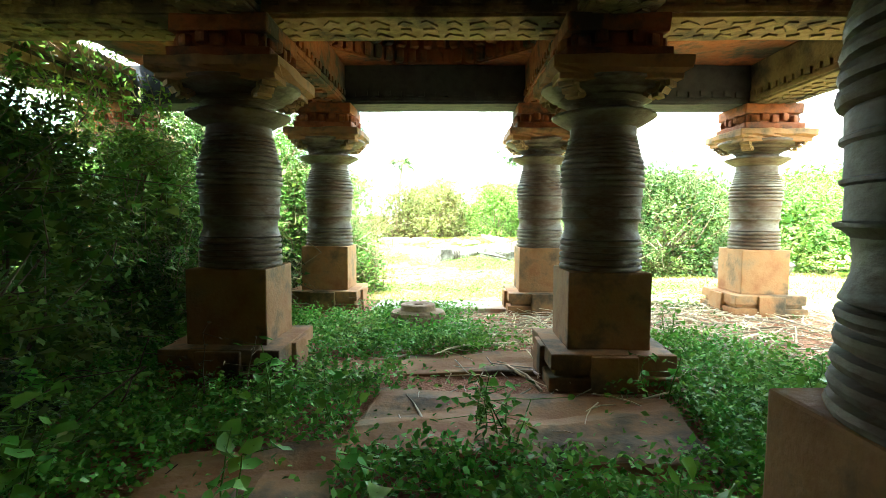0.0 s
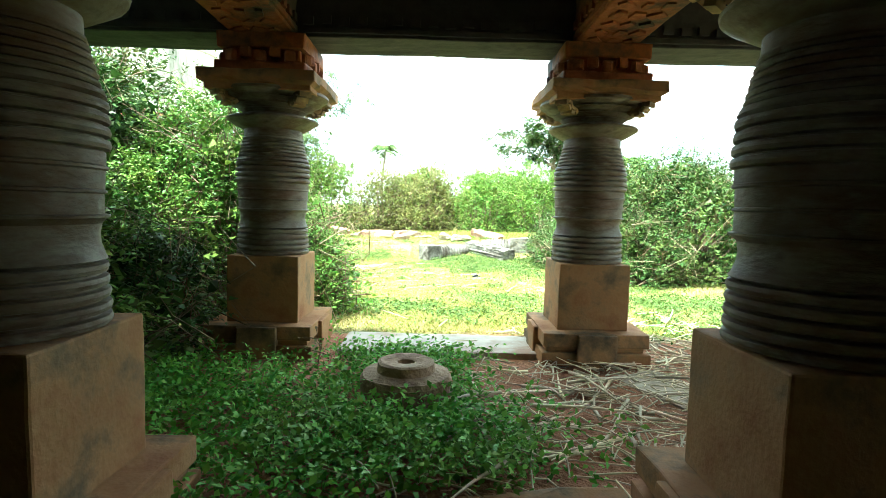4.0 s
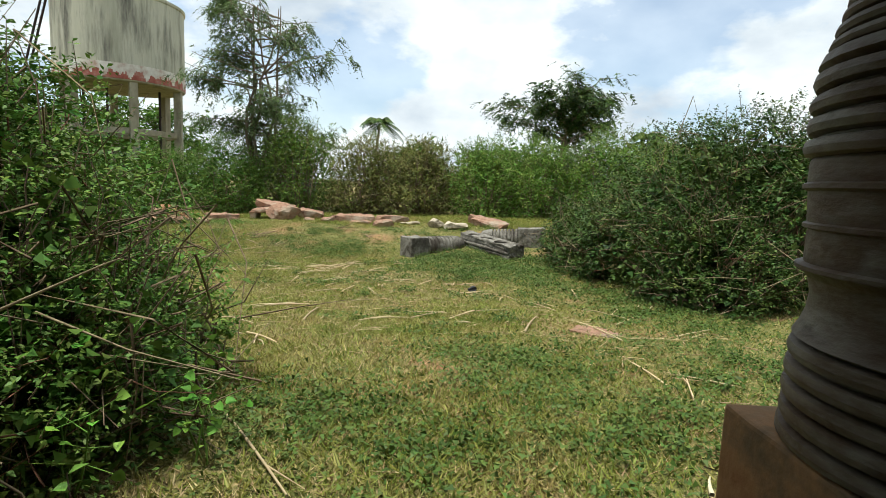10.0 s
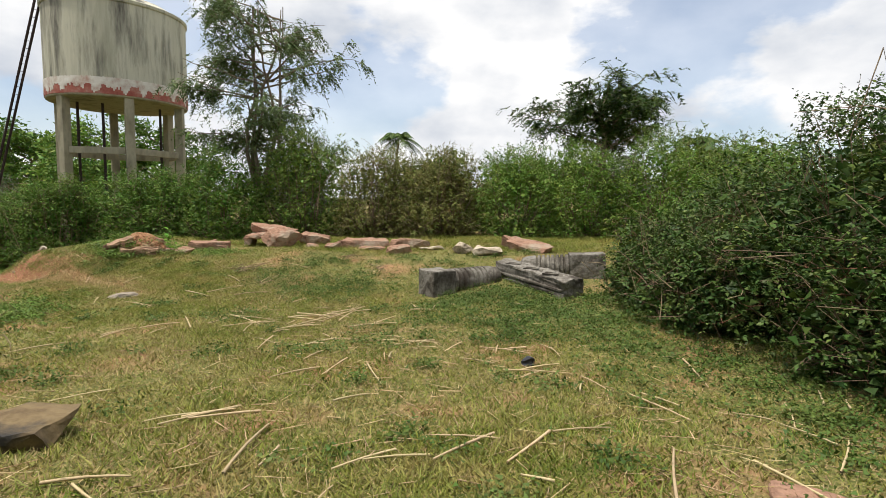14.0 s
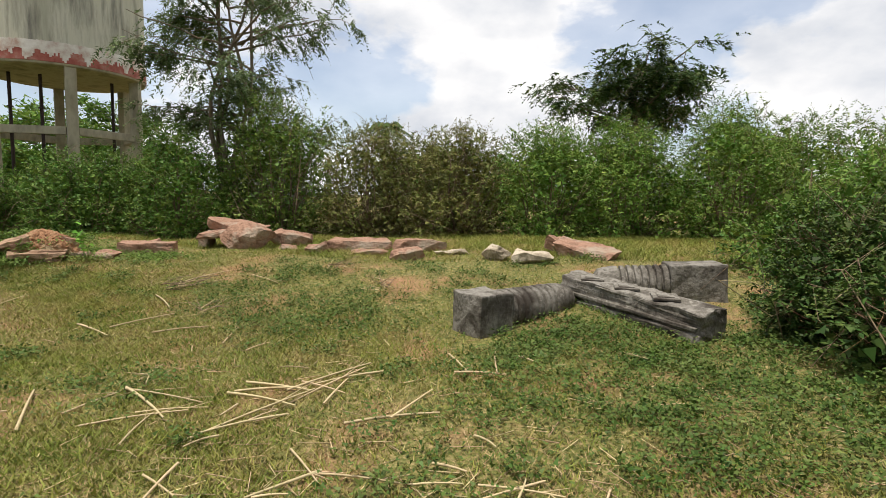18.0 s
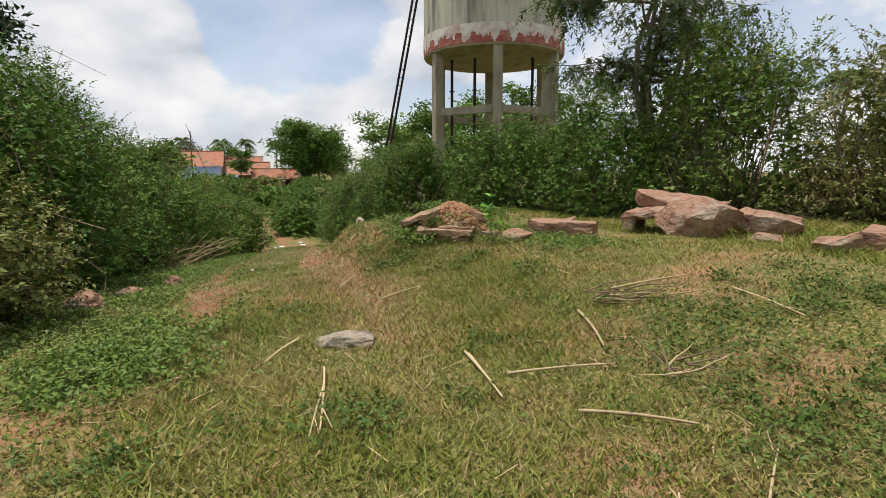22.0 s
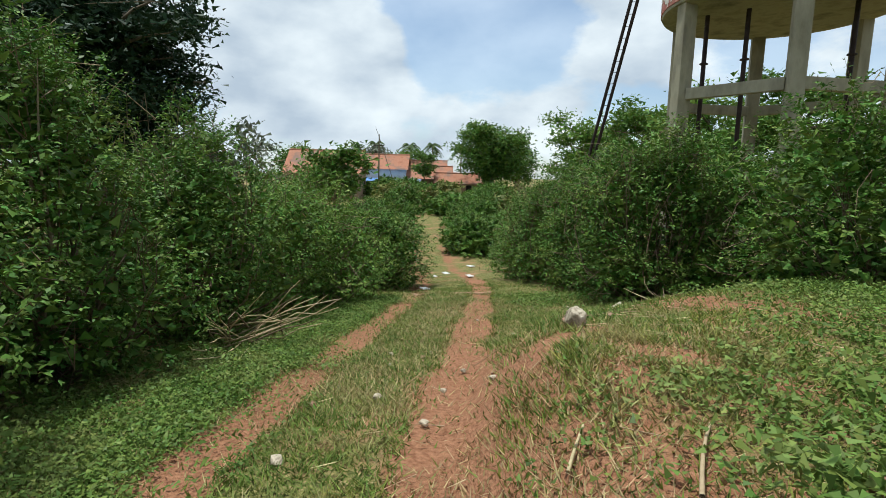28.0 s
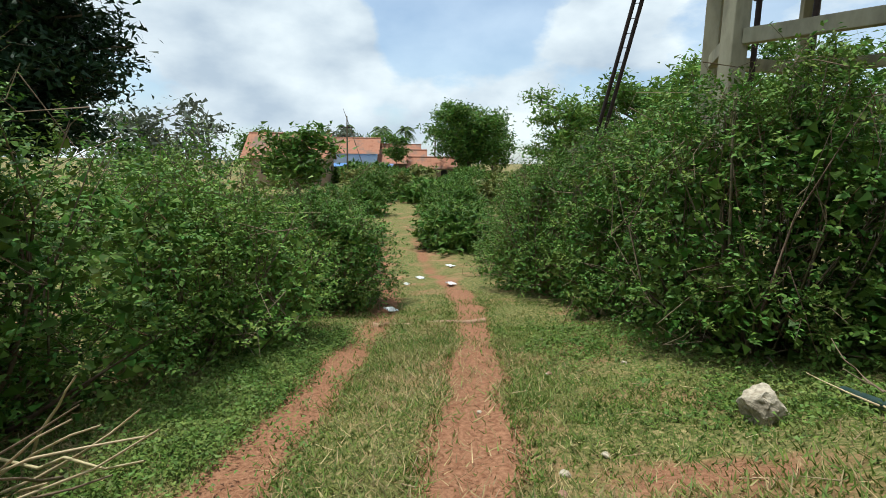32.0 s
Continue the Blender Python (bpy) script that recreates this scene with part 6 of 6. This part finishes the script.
while len(spots) < 160:
    x, y = rng.uniform(-12, 4.5), rng.uniform(11.5, 26)
    c = math.exp(-((x + 1.6) / 2.6) ** 2 - ((y - 19.6) / 1.6) ** 2) + 0.8 * math.exp(-((x - 2.2) / 2.2) ** 2 - ((y - 15.6) / 1.5) ** 2) + 0.5 * math.exp(-((x + 1.8) / 2.2) ** 2 - ((y - 16) / 1.6) ** 2) + 0.2 * math.exp(-((x + 5.0) / 2.4) ** 2 - ((y - 23) / 2) ** 2) + 0.05
    if rng.random() < c:
        way = rng.uniform(0, 360)
        for _ in range(rng.integers(1, 5)):
            spots.append((x + rng.normal(0, 0.38), y + rng.normal(0, 0.3), rng.uniform(0.2, 0.75), way + rng.normal(0, 32)))
for k, (x, y, size, rz) in enumerate(spots):
    o = new("straw_stalk", STALKS[(k * 7) % 10])
    c, w = math.cos(radians(rz)) * size / 2, math.sin(radians(rz)) * size / 2
    tilt = -math.degrees(math.atan2(gz(x + c, y + w) - gz(x - c, y - w), size)) + rng.normal(0, 1.5)
    thick = 0.75 + 0.35 * size
    o.matrix_world = pose(x, y, gz(x, y) + 0.035, 0, tilt, rz) @ Matrix.Diagonal((size, thick, thick, 1))
    tagged(o, "dry pale crop stalk lying on grass", "stalk", "scattered dry stalks")

# dead branches dropped in the grass
def dead_branch(at, rz, size, n, label, seed):
    rng = np.random.default_rng(seed)
    t = thing("dead_branch", (at[0], at[1], gz(*at)), label, "branch", "dead branches in grass", rz)
    for k in range(n):
        p = Vector((rng.normal(0, 0.2 * size), rng.normal(0, 0.1 * size), 0.02 + 0.1 * rng.random()))
        a, L = rng.normal(0, 1.2), size * rng.uniform(0.25, 0.85)
        V, F = tube([limb(rng, p, p + Vector((math.cos(a) * L, math.sin(a) * L, rng.uniform(-0.03, 0.18))), 0.008, 0.003, 0.05, 6)], 5)
        raw("twig", V, F, M_STRAW if k % 3 == 0 else M_TWIG, t)
    return t


dead_branch((-5.25, 24.6), 35, 0.8, 22, "tangle of grey dead twigs lying in grass", 61)
dead_branch((-4.2, 23.2), 60, 0.5, 9, "few broken dead twigs lying in grass", 62)
dead_branch((-3.0, 25.8), 10, 0.7, 10, "few broken dead twigs lying in grass", 63)
dead_branch((-1.9, 24.4), 120, 0.6, 9, "few broken dead twigs lying in grass", 64)
dead_branch((-13.9, 30.6), 200, 0.8, 12, "dry brown twigs beside a pale boulder", 65)

# fine straw bits over the field
paths = []
rng = np.random.default_rng(58)
while len(paths) < 1500:
    x, y = rng.uniform(-17, 4.5), rng.uniform(11, 32)
    c = math.exp(-((x + 1.2) / 3.4) ** 2 - ((y - 18.6) / 2.8) ** 2) + 0.8 * math.exp(-((x - 1.6) / 2.6) ** 2 - ((y - 15.2) / 2.0) ** 2) + 0.2 * math.exp(-((x + 6) / 4) ** 2 - ((y - 22.6) / 2.4) ** 2) + 0.9 * math.exp(-((x + 12.9) / 1.7) ** 2 - ((y - 28.0) / 1.1) ** 2) + 0.05 * (track_gap(x, y) < 5)
    if rng.random() < c:
        a, L = rng.uniform(0, 6.3), rng.uniform(0.05, 0.28)
        p = Vector((x, y, gz(x, y) + rng.uniform(0.012, 0.04)))
        q = p + Vector((math.cos(a) * L, math.sin(a) * L, 0))
        q.z = gz(q.x, q.y) + rng.uniform(0.012, 0.04)
        paths.append([(p, rng.uniform(0.003, 0.006)), (q, 0.003)])
V, F = tube(paths, 3)
tagged(raw("straw_bits", V, F, M_STRAW_BITS), "fine broken straw scattered over grass", "straw", kind="stuff")

# litter of stalks on the hall floor and beside it
paths = []
rng = np.random.default_rng(56)
for k in range(2300):
    x, y = rng.normal(2.3, 1.7), rng.normal(9.0, 1.5)
    if x < -0.6 or y > 11.3 - 0.6 * (x < 1.5) or rng.random() < 0.12 * max(0, -x + 0.3) or (abs(x + 0.12) < 1.05 and abs(y - 10.0) < 0.5 and k % 12):
        continue
    a, L = rng.uniform(0, 6.3), rng.uniform(0.12, 0.75) * (1.3 if k % 5 == 0 else 0.75)
    p = Vector((x, y, gz(x, y) + rng.uniform(0.01, 0.07)))
    paths.append(limb(rng, p, p + Vector((math.cos(a) * L, math.sin(a) * L, rng.normal(0, 0.03))), 0.006 + 0.01 * (k % 5 == 0), 0.004, 0.06, 4))
V, F = tube(paths, 4)
tagged(raw("straw_litter", V, F, M_STRAWS), "thick litter of broken dry stalks on the floor", "straw", kind="stuff")


def blades(name, n, area, h, mat, label, seed, keep, wide=0.006):
    rng = np.random.default_rng(seed)
    x, y = rng.uniform(area[0], area[1], n), rng.uniform(area[2], area[3], n)
    ok = rng.random(n) < keep(x, y)
    x, y = x[ok], y[ok]
    m = len(x)
    z = ground_z(x, y)
    a, hh = rng.uniform(0, 2 * np.pi, m), h * rng.uniform(0.4, 1.3, m)
    lean = rng.normal(0, 1.1, (m, 2)) * hh[:, None]
    V = np.empty((m, 3, 3))
    dx, dy = np.cos(a) * wide, np.sin(a) * wide
    V[:, 0] = np.stack([x - dx, y - dy, z - 0.01], 1)
    V[:, 1] = np.stack([x + dx, y + dy, z - 0.01], 1)
    V[:, 2] = np.stack([x + lean[:, 0], y + lean[:, 1], z + hh], 1)
    return tagged(raw(name, V.reshape(-1, 3), np.arange(m * 3).reshape(m, 3), mat), label, "grass", kind="stuff")


def field_keep(x, y):
    return (0.25 + 0.75 * lumps(x, y, 1.9)) * (1 - 0.97 * bareness(x, y)) * (0.35 + 0.65 * lumps(x, y, 0.8, 1.0))


blades("grass", 1900000, (-12, 6, 10.6, 29), 0.05, L_GRASS, "short dry green grass", 601, lambda x, y: field_keep(x, y) * (0.1 + 0.9 * np.exp(-(way_gap(x, y) / 2.6) ** 2)), 0.008)
blades("grass", 1200000, (-27, -10, 20, 34), 0.048, L_TURF, "short grass along the track", 602, lambda x, y: field_keep(x, y) * smooth(6, 2.5, track_gap(x, y)) * (0.12 + 0.88 * np.exp(-(way_gap(x, y) / 3.0) ** 2)), 0.009)
blades("dry_grass", 760000, (-12, 6, 10.6, 28), 0.035, L_HAY, "dead yellow grass among the green", 605, lambda x, y: (0.25 + 0.75 * lumps(x, y, 1.3, 4.0)) * (0.15 + 0.85 * np.exp(-(way_gap(x, y) / 2.6) ** 2)), 0.006)
blades("dry_grass", 200000, (-22, -9, 21, 31), 0.06, L_HAY, "dead yellow grass along the track", 606, lambda x, y: lumps(x, y, 1.6, 2.5) * np.exp(-(track_gap(x, y) / 2.4) ** 2) * (1 - 0.8 * bareness(x, y)), 0.006)
blades("grass", 60000, (5, 18, 9, 31), 0.08, L_GRASS, "grass beside the hall", 603, field_keep, 0.012)
blades("grass", 110000, (-14, 8, 26.4, 33), 0.11, L_GRASS, "taller grass along the hedge", 604, lambda x, y: (0.2 + 0.8 * lumps(x, y, 1.2)) * (way_gap(x, y) > 4.6), 0.01)


def weeds(name, n, spots_, leaf, label, seed, mat=L_WEED, h=0.14, group="", form=3):
    """Low leafy ground cover: small leaves held just over the earth in tufts."""
    rng = np.random.default_rng(seed)
    S = np.array(spots_, dtype=float)
    w = S[:, 2] ** 2
    c = rng.choice(len(S), n // 14, p=w / w.sum())
    tx = S[c, 0] + rng.normal(0, 0.5, len(c)) * S[c, 2]
    ty = S[c, 1] + rng.normal(0, 0.5, len(c)) * S[c, 2]
    k = np.repeat(np.arange(len(c)), 14)
    hh = h * rng.uniform(0.4, 1.4, len(c))
    x, y = tx[k] + rng.normal(0, 0.06, len(k)), ty[k] + rng.normal(0, 0.06, len(k))
    on_slab = (np.abs(x - 0.5) < 1.05) & (np.abs(y - 5.55) < 0.5) | (np.abs(x + 1.0) < 0.45) & (np.abs(y - 4.75) < 0.38) | (np.hypot(x + 0.39, y - 8.5) < 0.33) | (np.abs(x - 0.3) < 0.75) & (np.abs(y - 6.95) < 0.3) | (np.abs(x + 0.85) < 0.28) & (np.abs(y - 6.75) < 0.26) | (np.abs(x + 0.12) < 1.0) & (np.abs(y - 10.02) < 0.34)
    ok = (~on_slab | (rng.random(len(k)) < 0.06)) & (rng.random(len(k)) > 0.85 * bareness(x, y) * (y > 11))
    x, y, k = x[ok], y[ok], k[ok]
    z = ground_z(x, y) + rng.random(len(k)) * hh[k] + 0.015
    V, F = leaves(rng, np.stack([x, y, z], 1), leaf * (1.2 if form == 3 else 1), 0.4, 0.6, up=1.0, form=form)
    return tagged(raw(name, V, F, mat), label, "weeds", group, kind="stuff")


# hall weeds carry the brightened leaf in place of light
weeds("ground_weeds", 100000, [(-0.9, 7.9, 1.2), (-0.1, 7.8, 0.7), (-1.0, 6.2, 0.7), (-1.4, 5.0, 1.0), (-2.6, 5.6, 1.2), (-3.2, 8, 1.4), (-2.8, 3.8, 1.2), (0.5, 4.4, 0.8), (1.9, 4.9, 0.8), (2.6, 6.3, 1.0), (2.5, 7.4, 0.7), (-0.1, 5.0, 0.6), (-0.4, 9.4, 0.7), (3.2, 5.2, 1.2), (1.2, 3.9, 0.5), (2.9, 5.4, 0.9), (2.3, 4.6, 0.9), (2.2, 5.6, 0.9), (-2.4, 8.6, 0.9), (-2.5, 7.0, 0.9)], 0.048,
      "lush green weeds carpeting the hall floor", 701, L_WEED_LIT, h=0.17, form=4)
# real low weeds, but their darkened leaf also stands in for shade
weeds("ground_weeds", 42000, [(2.0, 19.2, 1.0), (1.6, 21.6, 0.8), (2.8, 22.0, 0.7), (0.2, 11.7, 0.8), (-1.2, 12.2, 0.8), (1.6, 11.9, 0.8), (3.4, 11, 1.4), (4.5, 13.4, 1.5), (0.8, 13.6, 1.0), (1.2, 22.3, 1.0), (2.4, 20.5, 1.2), (3.0, 18.0, 1.3), (-0.2, 21.5, 0.8), (3.5, 16.0, 1.2)], 0.03, "low green weeds in the grass", 702, L_CLOVER, h=0.07)
weeds("ground_weeds", 90000, [(-8.6, 21.5, 0.8), (-9.5, 21.9, 0.8), (-7.8, 21.1, 0.8), (-8.4, 27.6, 1.0), (-7.0, 26.9, 0.8), (-9.9, 28.2, 1.2), (-11, 29.6, 1.1), (-9.6, 26.2, 0.7), (-11.6, 22.9, 0.9), (-13.4, 24.2, 0.7), (-15.6, 25.6, 0.8), (-12.5, 21.8, 1.2), (-14.6, 23.6, 1.3), (-16.8, 25.0, 1.3), (-19, 26.8, 1.3), (-10.4, 20.6, 1.3), (-10.5, 26.8, 0.9), (-12.0, 30.8, 1.3), (-15, 31.6, 1.3), (-18, 32.0, 1.2), (-8.2, 20.8, 1.0), (-21, 29.2, 1.0), (-9.6, 25.2, 0.5)], 0.034, "low green weeds beside the track", 703, h=0.1)

weeds("ground_weeds", 66000, [(-10.9 - 0.84 * k, 22.35 + 0.55 * k - 0.4 * (k % 2), 0.75) for k in range(13)], 0.029, "dense clover-like weeds between the track and shrubs", 705, L_WEED, h=0.09)
weeds("ground_weeds", 26000, [(-0.2, 20.4, 1.3), (0.9, 19.9, 0.9), (1.6, 20.8, 0.8), (0.2, 21.7, 0.7), (0.9, 22.4, 0.7), (-3.9, 23.6, 1.0), (-3.0, 22.6, 0.9), (-2.6, 24.0, 1.0), (-4.6, 24.6, 0.7), (-1.8, 23.0, 0.9), (-3.4, 25.6, 0.9), (2.6, 14.2, 0.9), (3.6, 13.0, 1.0), (1.2, 12.6, 0.6), (-0.6, 12.2, 0.6)], 0.027, "dark green clover spreading through the grass", 706, L_CLOVER, h=0.06)
rng = np.random.default_rng(66)
weeds("ground_weeds", 38000, [(rng.uniform(-11, 4), rng.uniform(11.5, 26.5), rng.uniform(0.15, 0.4)) for _ in range(210)], 0.03, "scattered low herbs in the field", 704, L_CLOVER, h=0.1)

# ---- single herbs ----
def herb(at, height, n, leaf, seed, label, mat=L_WEED, z=None):
    """An upright herb: a bent stem with side stalks and broad leaves."""
    rng = np.random.default_rng(seed)
    t = thing("broadleaf_weed", (at[0], at[1], gz(*at) if z is None else z), label, "weed", "upright weeds")
    paths, P = [], []
    for k in range(1 + n // 12):
        path = limb(rng, rng.normal(0, 0.04, 3) * (1, 1, 0), (rng.normal(0, 0.12), rng.normal(0, 0.12), height * rng.uniform(0.7, 1.1)), 0.007, 0.003, 0.08, 7)
        paths.append(path)
        for j in range(2, 7):
            for _ in range(2):
                e = path[j][0] + Vector((rng.normal(0, 0.09), rng.normal(0, 0.09), rng.uniform(-0.02, 0.06)))
                paths.append([(path[j][0], 0.003), (e, 0.0015)])
                P.append(tuple(e))
    V, F = tube(paths, 4)
    tagged(raw("stem", V, F, M_TWIG if mat is M_TWIG else L_FRESH, t), "thin branching stem", kind="stuff")
    P = np.array(P)
    P = P[rng.permutation(len(P))[:n]]
    V, F = leaves(rng, P, leaf, 0.3, 0.85, up=1.2, form=6)
    raw("foliage", V, F, mat, t)
    return t


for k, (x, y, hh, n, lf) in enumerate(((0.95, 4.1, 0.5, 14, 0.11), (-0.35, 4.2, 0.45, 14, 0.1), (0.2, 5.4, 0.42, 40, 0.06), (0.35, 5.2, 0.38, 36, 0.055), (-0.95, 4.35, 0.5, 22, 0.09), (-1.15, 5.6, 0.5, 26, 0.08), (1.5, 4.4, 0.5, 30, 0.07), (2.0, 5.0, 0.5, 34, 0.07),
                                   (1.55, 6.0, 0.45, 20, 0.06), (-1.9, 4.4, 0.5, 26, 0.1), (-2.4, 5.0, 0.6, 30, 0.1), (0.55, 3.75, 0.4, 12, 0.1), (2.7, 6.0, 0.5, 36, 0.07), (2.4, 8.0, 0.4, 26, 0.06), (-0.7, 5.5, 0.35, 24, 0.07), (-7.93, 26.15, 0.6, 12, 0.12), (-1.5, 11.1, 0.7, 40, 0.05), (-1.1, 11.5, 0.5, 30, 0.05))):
    herb((x, y), hh, n, lf, 800 + k, "upright broad-leaved green weed", L_WEED_LIT)
for k, (x, y, hh) in enumerate(((-1.75, 5.75, 0.75), (-1.35, 5.85, 0.5), (-1.2, 9.3, 0.4), (-2.2, 5.6, 0.6))):
    herb((x, y), hh, 8, 0.03, 840 + k, "dry leafless brown weed", M_TWIG)
bm = bmesh.new()
bmesh.ops.create_icosphere(bm, subdivisions=3, radius=0.075)
for v in bm.verts:
    v.co += noise.noise_vector(v.co * 14) * 0.06
    v.co.z *= 0.8
scrap = part("black_scrap", bm, material("black_plastic", [(0.01, 0.01, 0.014), (0.02, 0.02, 0.03)], 9, rough=0.35, bump=0.4))
scrap.location = (0.81, 18.08, gz(0.81, 18.08) + 0.045)
tagged(scrap, "crumpled black plastic scrap in grass", "litter")
for k, (x, y, z0) in enumerate(((-4.6, 8.6, 3.2), (-4.5, 8.0, 3.2), (-4.6, 9.3, 3.1), (-4.3, 9.6, 3.0))):
    rng = np.random.default_rng(860 + k)
    t = thing("hanging_vine", (x, y, z0 + 0.55), "green vine hanging over the roof beam", "vine", "vines on the beams")
    paths = [limb(rng, (rng.normal(0, 0.25), rng.normal(0, 0.3), 0.0), (rng.normal(0.1, 0.3), rng.normal(0, 0.35), -rng.uniform(0.7, 1.7)), 0.008, 0.003, 0.15, 7) for _ in range(9)]
    V, F = tube(paths, 4)
    raw("vine_stem", V, F, M_TWIG, t)
    E_ = np.array([tuple(p_) for q in paths for p_, _ in q])
    V, F = leaves(rng, E_[rng.integers(len(E_), size=420)] + rng.normal(0, 0.09, (420, 3)), 0.1, 0.4, 0.45, droop=0.5)
    raw("foliage", V, F, L_FRESH, t)
